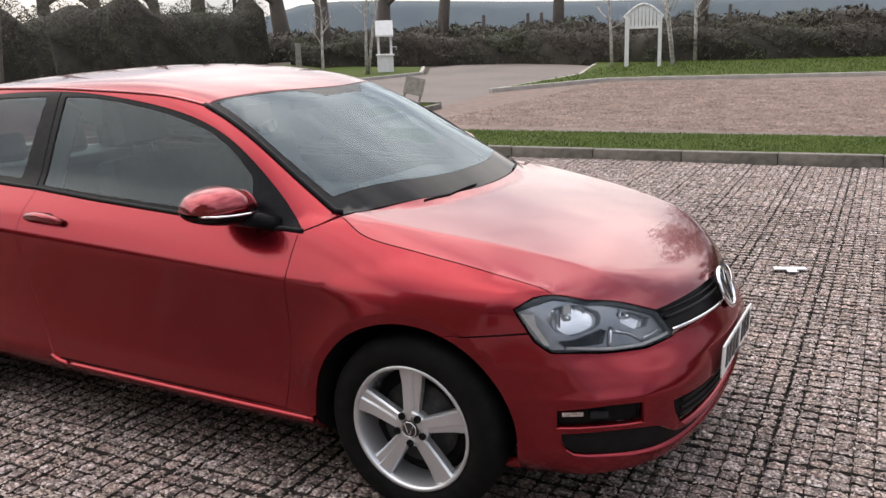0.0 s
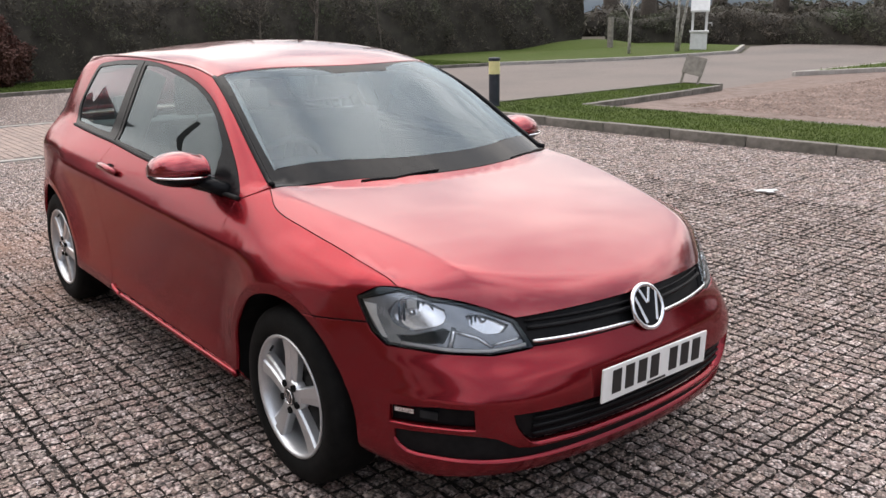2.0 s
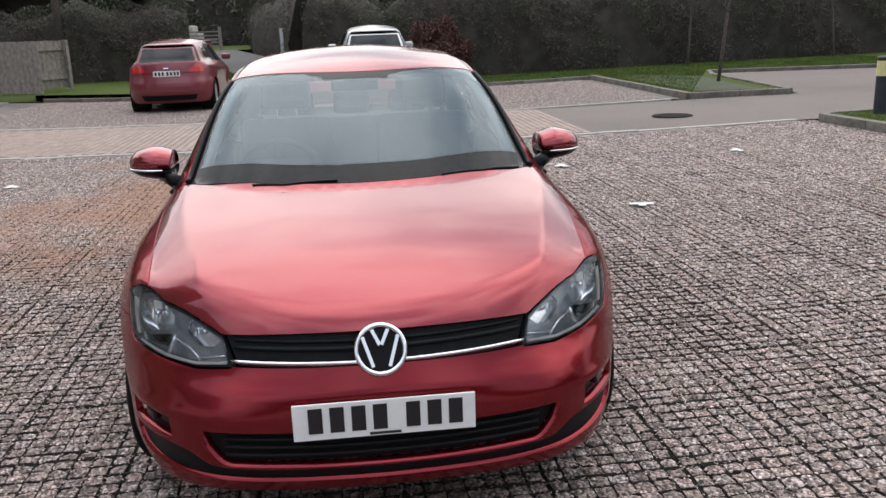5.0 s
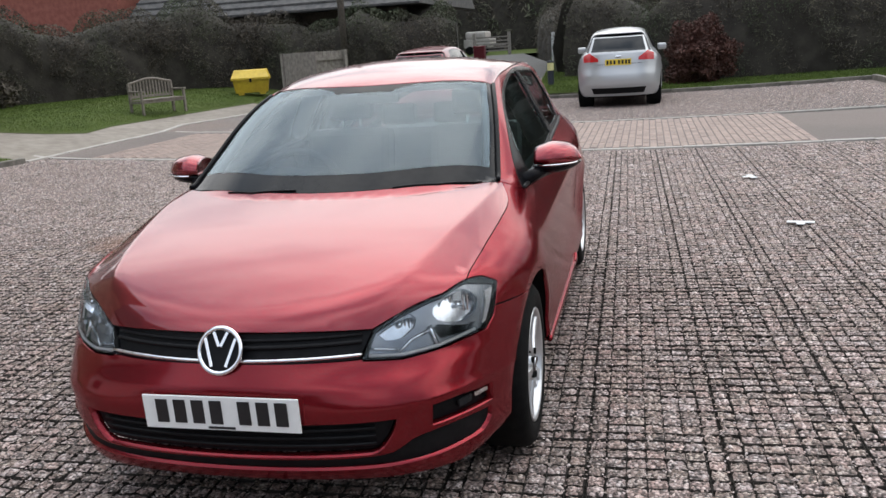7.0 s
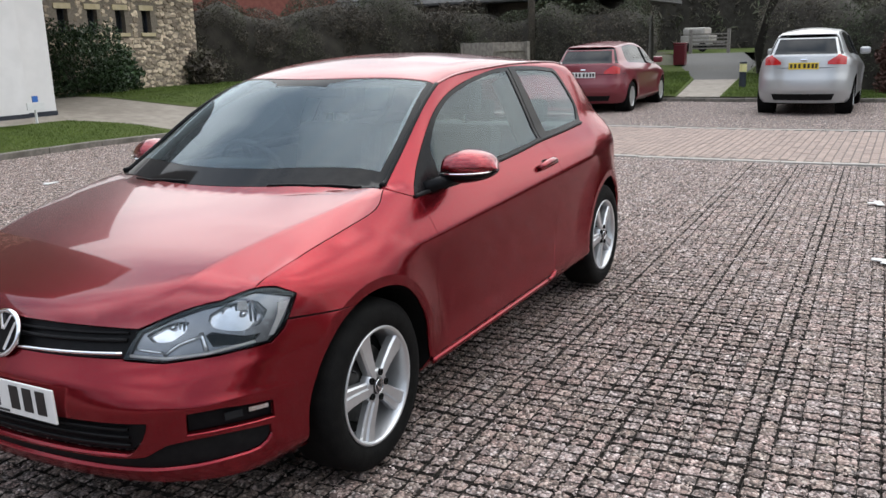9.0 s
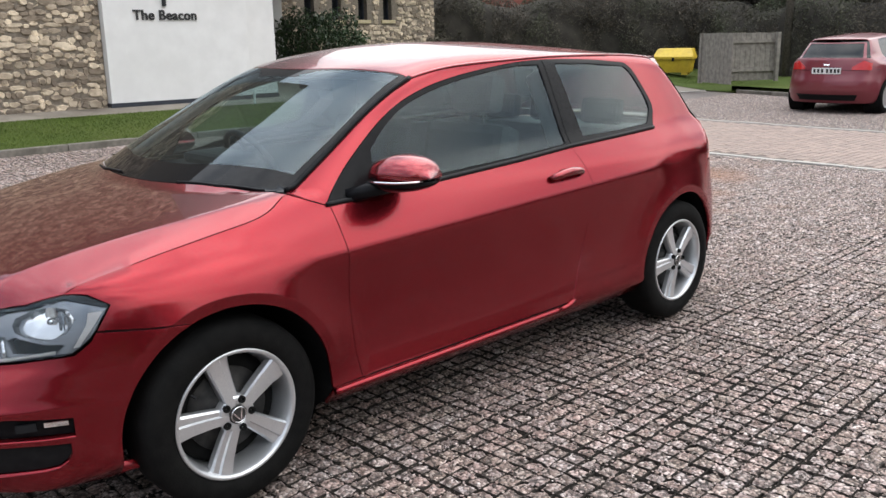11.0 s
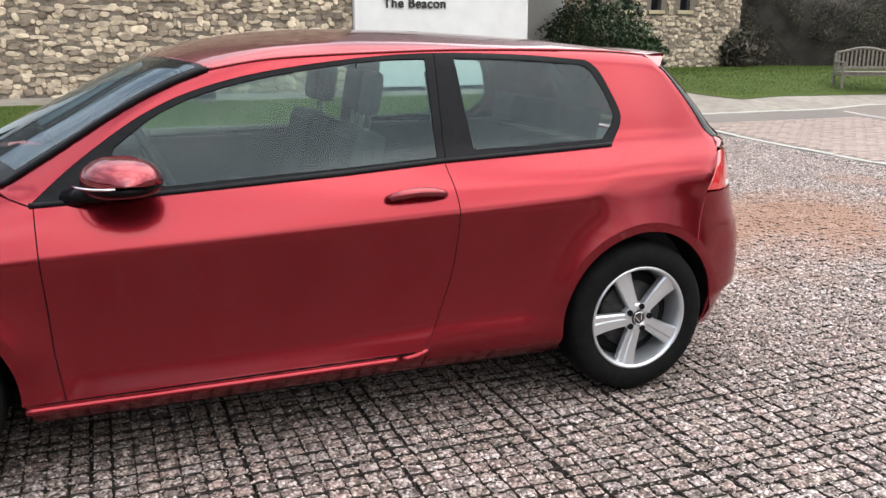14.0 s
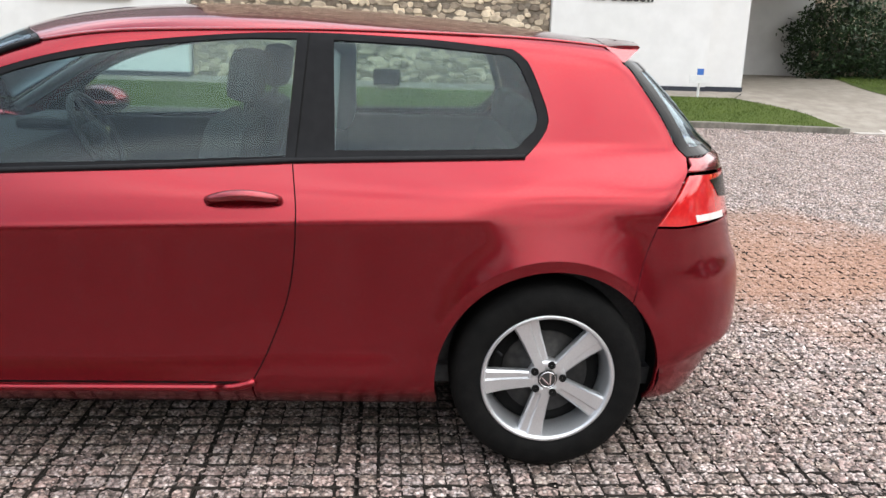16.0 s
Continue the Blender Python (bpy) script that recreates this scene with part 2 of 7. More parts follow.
def vary(mat, dark, light, by="island"):
    """Lets a material's tone differ from piece to piece."""
    n, l = mat.node_tree.nodes, mat.node_tree.links
    p = n["Principled BSDF"]
    src = p.inputs["Base Color"].links[0].from_socket
    if by == "island":
        rnd = n.new("ShaderNodeNewGeometry").outputs["Random Per Island"]
    else:
        rnd = n.new("ShaderNodeObjectInfo").outputs["Random"]
    ramp, mul = n.new("ShaderNodeValToRGB"), n.new("ShaderNodeMixRGB")
    ramp.color_ramp.elements[0].color, ramp.color_ramp.elements[1].color = (*dark, 1), (*light, 1)
    mul.blend_type, mul.inputs["Fac"].default_value = "MULTIPLY", 1
    l.new(rnd, ramp.inputs["Fac"])
    l.new(src, mul.inputs["Color1"])
    l.new(ramp.outputs["Color"], mul.inputs["Color2"])
    l.new(mul.outputs["Color"], p.inputs["Base Color"])
    return mat


vary(STONE, (.42, .39, .38), (1.75, 1.70, 1.60))
vary(PINKCHIP, (.65, .62, .6), (1.35, 1.28, 1.22))
STONEPIECE = vary(material("rubble_stone_piece", (.29, .24, .185), (.46, .395, .315), 10, .9, bump=.6, bump_scale=40), (.42, .39, .38), (1.75, 1.70, 1.60), "object")
vary(BLADE, (.8, .85, .7), (1.25, 1.18, 1.05))
vary(HEDGE, (.6, .6, .6), (1.4, 1.4, 1.35))
vary(HEDGEGREEN, (.5, .5, .5), (1.6, 1.5, 1.4))
PAVER = vary(material("paver", (0.262, 0.200, 0.174), (0.345, 0.275, 0.240), 40, .85, bump=.3, bump_scale=120), (.88, .87, .87), (1.12, 1.09, 1.06))
PAVERPIECE = vary(material("paver_piece", (0.262, 0.200, 0.174), (0.345, 0.275, 0.240), 40, .85, bump=.3, bump_scale=120), (.88, .87, .87), (1.12, 1.09, 1.06), "object")


def gravel_fill(name, by, low=.72, high=1.25):
    """Pinkish-grey chippings packed in a cell."""
    m = bpy.data.materials.new(name)
    m.use_nodes = True
    n, l = m.node_tree.nodes, m.node_tree.links
    p = n["Principled BSDF"]
    p.inputs["Roughness"].default_value = 0.72
    geo = n.new("ShaderNodeNewGeometry")
    vor = n.new("ShaderNodeTexVoronoi")
    vor.inputs["Scale"].default_value = 78
    ramp = n.new("ShaderNodeValToRGB")
    e = ramp.color_ramp.elements
    e[0].position, e[0].color = 0.0, (0.105, 0.083, 0.075, 1)
    e[1].position, e[1].color = 1.0, (0.668, 0.586, 0.557, 1)
    for pos, c in ((.25, (0.210, 0.163, 0.147, 1)), (.5, (0.353, 0.273, 0.250, 1)), (.75, (0.458, 0.385, 0.358, 1))):
        q = e.new(pos)
        q.color = c
    sep = n.new("ShaderNodeSeparateColor")
    l.new(geo.outputs["Position"], vor.inputs["Vector"])
    l.new(vor.outputs["Color"], sep.inputs["Color"])
    l.new(sep.outputs["Red"], ramp.inputs["Fac"])
    rnd = geo.outputs["Random Per Island"] if by == "island" else n.new("ShaderNodeObjectInfo").outputs["Random"]
    tone, mul = n.new("ShaderNodeValToRGB"), n.new("ShaderNodeMixRGB")
    tone.color_ramp.elements[0].color, tone.color_ramp.elements[1].color = (low, low * .97, low * .96, 1), (high, high * .98, high * .96, 1)
    for pos, c in ((.3, (.92, .88, .80, 1)), (.55, (1.06, .94, .90, 1)), (.8, (1.02, 1.02, 1.03, 1))):
        q = tone.color_ramp.elements.new(pos)
        q.color = c
    mul.blend_type, mul.inputs["Fac"].default_value = "MULTIPLY", 1
    l.new(rnd, tone.inputs["Fac"])
    # shade in the crevices between the stones, painted over the gravel colour
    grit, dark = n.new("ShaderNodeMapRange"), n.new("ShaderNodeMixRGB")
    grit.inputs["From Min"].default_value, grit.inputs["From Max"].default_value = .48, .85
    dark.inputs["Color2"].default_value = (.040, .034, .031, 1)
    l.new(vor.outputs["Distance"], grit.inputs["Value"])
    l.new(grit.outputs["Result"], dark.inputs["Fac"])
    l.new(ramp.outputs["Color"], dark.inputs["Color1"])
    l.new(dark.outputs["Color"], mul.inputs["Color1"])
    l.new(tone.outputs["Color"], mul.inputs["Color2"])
    # rust-brown soil washed over the ground behind the car
    far, fr, mix = n.new("ShaderNodeTexNoise"), n.new("ShaderNodeValToRGB"), n.new("ShaderNodeMixRGB")
    far.inputs["Scale"].default_value, far.inputs["Detail"].default_value = .8, 6
    off, size, ln, add = n.new("ShaderNodeVectorMath"), n.new("ShaderNodeVectorMath"), n.new("ShaderNodeVectorMath"), n.new("ShaderNodeMath")
    off.operation, size.operation, ln.operation, add.operation = "SUBTRACT", "DIVIDE", "LENGTH", "MULTIPLY_ADD"
    off.inputs[1].default_value, size.inputs[1].default_value = (-5.1, -1.75, 0), (2.9, 1.25, 9)
    l.new(geo.outputs["Position"], off.inputs[0])
    l.new(off.outputs["Vector"], size.inputs[0])
    l.new(size.outputs["Vector"], ln.inputs[0])
    l.new(ln.outputs["Value"], add.inputs[0])
    add.inputs[1].default_value = -.28
    fr.color_ramp.elements[0].position, fr.color_ramp.elements[1].position = .16, .42
    fr.color_ramp.elements[0].color, fr.color_ramp.elements[1].color = (0, 0, 0, 1), (.75, .75, .75, 1)
    mix.inputs["Color2"].default_value = (.30, .15, .088, 1)
    l.new(geo.outputs["Position"], far.inputs["Vector"])
    l.new(far.outputs["Fac"], add.inputs[2])
    l.new(add.outputs["Value"], fr.inputs["Fac"])
    l.new(fr.outputs["Color"], mix.inputs["Fac"])
    l.new(mul.outputs["Color"], mix.inputs["Color1"])
    l.new(mix.outputs["Color"], p.inputs["Base Color"])
    b = n.new("ShaderNodeBump")
    b.inputs["Strength"].default_value, b.inputs["Distance"].default_value = 1.0, .008
    inv = n.new("ShaderNodeMath")
    inv.operation, inv.inputs[0].default_value = "SUBTRACT", 1.0
    l.new(vor.outputs["Distance"], inv.inputs[1])
    l.new(inv.outputs["Value"], b.inputs["Height"])
    l.new(b.outputs["Normal"], p.inputs["Normal"])
    return m


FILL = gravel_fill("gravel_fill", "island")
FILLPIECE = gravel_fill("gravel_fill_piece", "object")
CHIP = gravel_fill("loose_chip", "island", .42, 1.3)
GRIDBLACK = material("black_grid_plastic", (.014, .012, .010), (.028, .023, .019), 25, .85, bump=.2, spec=.2)

# the car's outer skin, as one implicit surface (x ahead of the front axle, y to the left, z up)
def spline(v, knots):
    k = np.array(knots, float)
    x, y = k[:, 0], k[:, 1]
    d = np.diff(y) / np.diff(x)
    m = np.concatenate([[d[0]], (d[:-1] * np.diff(x)[1:] + d[1:] * np.diff(x)[:-1]) / (x[2:] - x[:-2]), [d[-1]]])
    v = np.asarray(v, float)
    i = np.clip(np.searchsorted(x, v) - 1, 0, len(x) - 2)
    h = x[i + 1] - x[i]
    t = (v - x[i]) / h
    tc = np.clip(t, 0, 1)
    s = (y[i] * (1 + 2 * tc) * (1 - tc) ** 2 + m[i] * h * tc * (1 - tc) ** 2
         + y[i + 1] * tc * tc * (3 - 2 * tc) + m[i + 1] * h * tc * tc * (tc - 1))
    return s + (t - tc) * h * np.where(t > 1, m[i + 1], m[i])


def smax(a, b, k):
    h = np.clip(0.5 + 0.5 * (a - b) / k, 0, 1)
    return b + (a - b) * h + k * h * (1 - h)


def step(v, a, b):
    t = np.clip((v - a) / (b - a), 0, 1)
    return t * t * (3 - 2 * t)


WB = 2.63
PLAN = [(-3.5, -.15), (-3.1, -.07), (-2.8, -.022), (-2.4, -.004), (-1.4, 0), (-.4, 0), (0, -.004), (.3, -.03), (.6, -.085), (.9, -.15)]
LOW = [(.1, .66), (.17, .74), (.22, .806), (.26, .850), (.29, .872), (.305, .869), (.34, .861), (.38, .853), (.43, .848), (.5, .8445), (.6, .8465), (.7, .8535), (.77, .8605), (.83, .869), (.95, .872)]
HIGH = [(.6, .905), (.76, .885), (.83, .864), (.88, .838), (.96, .792), (1.0, .77), (1.1, .722), (1.2, .673), (1.3, .622), (1.45, .54)]
BONNET = [(-.6, 1.022), (-.3, .99), (0, .945), (.25, .9), (.5, .836), (.66, .773), (.78, .713), (.9, .62)]
TOP = [(-3.4, 1.26), (-3.05, 1.338), (-2.7, 1.385), (-2.2, 1.428), (-1.7, 1.449), (-1.4, 1.446), (-1.15, 1.425), (-.95, 1.388), (-.5, 1.185), (-.12, .985), (.3, .75)]
FRONT = [(.1, .66), (.17, .75), (.22, .802), (.262, .822), (.3, .834), (.4, .847), (.47, .849), (.52, .846), (.58, .843), (.7, .83), (.8, .80)]
REAR = [(.1, -3.2), (.2, -3.28), (.3, -3.335), (.345, -3.362), (.37, -3.395), (.42, -3.404), (.5, -3.405), (.58, -3.398), (.63, -3.384), (.67, -3.366), (.72, -3.352), (.8, -3.335), (1.0, -3.28), (1.3, -3.09), (1.4, -3.0)]


def crease_z(x):
    return .767 - .037 * (x + .47)


def side_y(x, z):
    dz = z - (crease_z(x) - .83)
    kick = .02 * step(-x, 1.2, 2.0) * step(z, .29, .36) * (1 - step(z, .42, .6))
    lo, hi = spline(z - (z - dz) * step(z, .5, .75) - kick, LOW), spline(dz, HIGH)
    sharp = .012 + .10 * np.maximum(step(x, -.35, .15), step(-x, 2.3, 2.75))
    y = -smax(-lo, -hi, sharp)
    y = y + spline(x, PLAN) - .036 * np.maximum(0, -x - .6) * step(z, .88, 1.05) * .8
    # flared arches: a flat lip round the wheel, then a fold and a shoulder leaning in
    for hub, out, wide in ((0, .036, .15), (-WB, .034, .16)):
        r = np.hypot(x - hub, z - .312)
        y = y + out * np.clip(1 - (r - .398) / wide, 0, 1) ** 1.5 * (r > .398) * step(z, .26, .52) + out * (r <= .398) * step(z, .26, .52)
    return y


def top_z(x, y):
    a = np.abs(y)
    yc = .657 - .2 * x - .07 * np.maximum(0, x) ** 2 - 2.2 * np.maximum(0, x - .55) ** 2
    soft = .004
    over = soft * np.log1p(np.exp(np.clip((a - yc) / soft, -30, 30)))
    bon = spline(x, BONNET) - .018 * (y / .6) ** 2 - .38 * over
    w = step(x, -1.3, -.95)
    up = spline(x, TOP) - (1 - w) * (.2 - .09 * step(-x, 2.0, 2.9)) * y * y - w * (.14 * y * y + .363 * y ** 4)
    return smax(bon, up, .004)


def front_x(y, z):
    w = step(z, .45, .6)
    a = np.abs(y)
    zz = z - .035 * step(a, .52, .80)
    face = -smax(-spline(z, FRONT), -(.847 - .43 * (zz - .528) - 1.2 * np.maximum(0, zz - .62) ** 2), .006)
    face = face + .007 * np.exp(-((z - .464) / .013) ** 2) * step(a, .58, .68)
    return face - (.203 + .233 * w) * y * y - (1.09 - .49 * w) * y ** 6


def rear_x(y, z):
    return spline(z, REAR) - .035 + .22 * y * y + .55 * y ** 4 + np.interp(z, (.985, 1.04, 1.3, 1.4), (0, .046, .13, .15))


def skin(x, y, z):
    kt = .10 - .045 * step(z, 1.0, 1.2)
    f = smax(np.abs(y) - side_y(x, z), z - top_z(x, y), kt)
    f = smax(f, x - front_x(y, z), .035)
    f = smax(f, rear_x(y, z) - x, .06)
    return smax(f, .16 - z, .03)


def shoot(o, d, near=0.0, far=3.0, n=90):
    """First place where the rays o + s d enter the skin."""
    o, d = np.asarray(o, float), np.asarray(d, float)
    s0 = np.full(len(o), near)
    done = np.zeros(len(o), bool)
    st = (far - near) / n
    for i in range(n):
        p = o + (s0 + st)[:, None] * d
        inside = skin(p[:, 0], p[:, 1], p[:, 2]) < 0
        done |= inside
        s0 = np.where(done, s0, s0 + st)
        if done.all():
            break
    a, b = s0.copy(), s0 + st
    for i in range(22):
        m = (a + b) / 2
        p = o + m[:, None] * d
        inside = skin(p[:, 0], p[:, 1], p[:, 2]) < 0
        a, b = np.where(inside, a, m), np.where(inside, m, b)
    return o + b[:, None] * d, done

# helpers for meshes
def part(name, bm, mat, parent=None, label="", smooth=False):
    me = bpy.data.meshes.new(name)
    if isinstance(bm, tuple):
        me.from_pydata(bm[0], [], bm[1])
    else:
        bm.to_mesh(me)
        bm.free()
    if mat:
        me.materials.append(mat)
    if smooth:
        me.polygons.foreach_set("use_smooth", [True] * len(me.polygons))
    ob = new(name, me)
    ob.parent = parent
    if label:
        tagged(ob, label)
    return ob


def thing(name, label, category, at=None, group="", kind=""):
    ob = new(name)
    if at is not None:
        ob.matrix_world = at
    return tagged(ob, label, category, group, kind)


def box(bm, x0, x1, y0, y1, z0, z1, bevel=0.0, turn=None):
    r = bmesh.ops.create_cube(bm, size=1)
    m = Matrix.Translation(((x0 + x1) / 2, (y0 + y1) / 2, (z0 + z1) / 2)) @ Matrix.Diagonal((x1 - x0, y1 - y0, z1 - z0, 1))
    if turn is not None:
        m = turn @ m
    bmesh.ops.transform(bm, matrix=m, verts=r["verts"])
    if bevel:
        es = list({e for v in r["verts"] for e in v.link_edges})
        bmesh.ops.bevel(bm, geom=es, offset=bevel, segments=2, affect="EDGES", profile=0.6)
    return bm


def boxes(*rows, bevel=0.0):
    bm = bmesh.new()
    for r in rows:
        box(bm, *r, bevel=bevel)
    return bm


def rev(profile, n=48, axis="Y", close=False):
    """A turned body from (radius, height) along an axis."""
    vs, fs = [], []
    k = len(profile)
    for i in range(n):
        a = 2 * math.pi * i / n
        for r, h in profile:
            c, s = r * math.cos(a), r * math.sin(a)
            vs.append((c, h, s) if axis == "Y" else (c, s, h))
    for i in range(n):
        j = (i + 1) % n
        for q in range(k - 1 if not close else k):
            w = (q + 1) % k
            f = (i * k + q, i * k + w, j * k + w, j * k + q)
            fs.append(f if axis == "Y" else f[::-1])
    return vs, fs


def tube(pts, r, n=6, closed=False):
    pts = [Vector(p) for p in pts]
    vs, fs = [], []
    m = len(pts)
    up = Vector((0.13, 0.21, 0.97))
    for i, p in enumerate(pts):
        a, b = pts[i - 1] if (i or closed) else p, pts[(i + 1) % m] if (i < m - 1 or closed) else p
        d = (b - a).normalized() if (b - a).length > 1e-9 else Vector((1, 0, 0))
        u = d.cross(up).normalized()
        w = d.cross(u)
        rr = r[i] if isinstance(r, (list, tuple)) else r
        for q in range(n):
            t = 2 * math.pi * q / n
            vs.append(p + rr * (math.cos(t) * u + math.sin(t) * w))
    for i in range(m if closed else m - 1):
        j = (i + 1) % m
        for q in range(n):
            w = (q + 1) % n
            fs.append((i * n + q, i * n + w, j * n + w, j * n + q))
    if not closed:
        fs.append(tuple(range(n))[::-1])
        fs.append(tuple((m - 1) * n + q for q in range(n)))
    return vs, fs


def joined(*meshes):
    vs, fs = [], []
    for v, f in meshes:
        o = len(vs)
        vs += [tuple(p) for p in v]
        fs += [tuple(i + o for i in q) for q in f]
    return vs, fs


# panels laid on the car's skin
AX = {"F": -0.1, "R": -2.5}


def rays(kind, a, b, s):
    a, b = np.asarray(a, float), np.asarray(b, float)
    z0, o1 = np.zeros_like(a), np.ones_like(a)
    if kind == "S":
        return np.stack([a, s * 1.3 * o1, b], 1), np.stack([z0, -s * o1, z0], 1)
    if kind == "T":
        return np.stack([a, s * b, 2.0 * o1], 1), np.stack([z0, z0, -o1], 1)
    if kind == "X":
        return np.stack([1.5 * o1, s * a, b], 1), np.stack([-o1, z0, z0], 1)
    if kind == "B":
        return np.stack([-4.2 * o1, s * a, b], 1), np.stack([o1, z0, z0], 1)
    if kind == "C":
        c, d = np.cos(b / 0.75), np.sin(b / 0.75)
        return np.stack([a, s * 1.5 * c, 0.75 + 1.5 * d], 1), np.stack([z0, -s * c, -d], 1)
    g = 1 if kind == "F" else -1
    c, d = np.cos(a / 0.8), np.sin(a / 0.8)
    return np.stack([AX[kind] + g * 1.7 * c, s * 1.7 * d, b], 1), np.stack([-g * c, -s * d, z0], 1)


def back(kind, p, s):
    x, y, z = p[:, 0], p[:, 1] * s, p[:, 2]
    if kind == "S":
        return np.stack([x, z], 1)
    if kind == "T":
        return np.stack([x, y], 1)
    if kind in "XB":
        return np.stack([y, z], 1)
    if kind == "C":
        return np.stack([x, 0.75 * np.arctan2(z - 0.75, y)], 1)
    g = 1 if kind == "F" else -1
    return np.stack([0.8 * np.arctan2(y, g * (x - AX[kind])), z], 1)


def smooth_line(kind, *pts, step_len=0.02):
    """Points of one kind joined by a smooth curve."""
    p = [np.array(q, float) for q in pts]
    q = [2 * p[0] - p[1]] + p + [2 * p[-1] - p[-2]]
    out = []
    for i in range(1, len(q) - 2):
        a, b, c, d = q[i - 1:i + 3]
        n = max(1, int(np.linalg.norm(c - b) / step_len))
        for j in range(n):
            t = j / n
            v = 0.5 * (2 * b + (c - a) * t + (2 * a - 5 * b + 4 * c - d) * t * t + (3 * b - a - 3 * c + d) * t ** 3)
            out.append((kind, *v))
    out.append((kind, *p[-1]))
    return out


def line(kind, *pts, step_len=0.02):
    out = []
    for a, b in zip(pts[:-1], pts[1:]):
        a, b = np.array(a, float), np.array(b, float)
        n = max(1, int(np.linalg.norm(b - a) / step_len))
        out += [(kind, *(a + (b - a) * j / n)) for j in range(n)]
    out.append((kind, *pts[-1]))
    return out


def arch(cx, r, a0, a1, cz=0.312):
    n = max(4, int(abs(a1 - a0) / 3))
    return [("S", cx + r * math.cos(radians(a0 + (a1 - a0) * i / n)), cz + r * math.sin(radians(a0 + (a1 - a0) * i / n))) for i in range(n + 1)]


def place(path, s):
    out = np.zeros((len(path), 3))
    for kind in {q[0] for q in path}:
        idx = [i for i, q in enumerate(path) if q[0] == kind]
        o, d = rays(kind, [path[i][1] for i in idx], [path[i][2] for i in idx], s)
        out[idx] = shoot(o, d)[0]
    return out


def inside(poly, pts):
    r = np.zeros(len(pts), bool)
    x, y = pts[:, 0], pts[:, 1]
    for (ax, ay), (bx, by) in zip(poly, np.roll(poly, -1, 0)):
        if ay != by:
            r ^= ((ay > y) != (by > y)) & (x < (bx - ax) * (y - ay) / (by - ay) + ax)
    return r


def gradient(p, e=0.0015):
    g = np.zeros_like(p)
    for i in range(3):
        d = np.zeros(3)
        d[i] = e
        a, b = p + d, p - d
        g[:, i] = skin(a[:, 0], a[:, 1], a[:, 2]) - skin(b[:, 0], b[:, 1], b[:, 2])
    return g / np.maximum(1e-9, np.linalg.norm(g, axis=1))[:, None]


def clean(p, tol=0.002):
    keep = [p[0]]
    for q in p[1:]:
        if np.linalg.norm(q - keep[-1]) > tol:
            keep.append(q)
    if np.linalg.norm(keep[0] - keep[-1]) < tol:
        keep.pop()
    return np.array(keep)


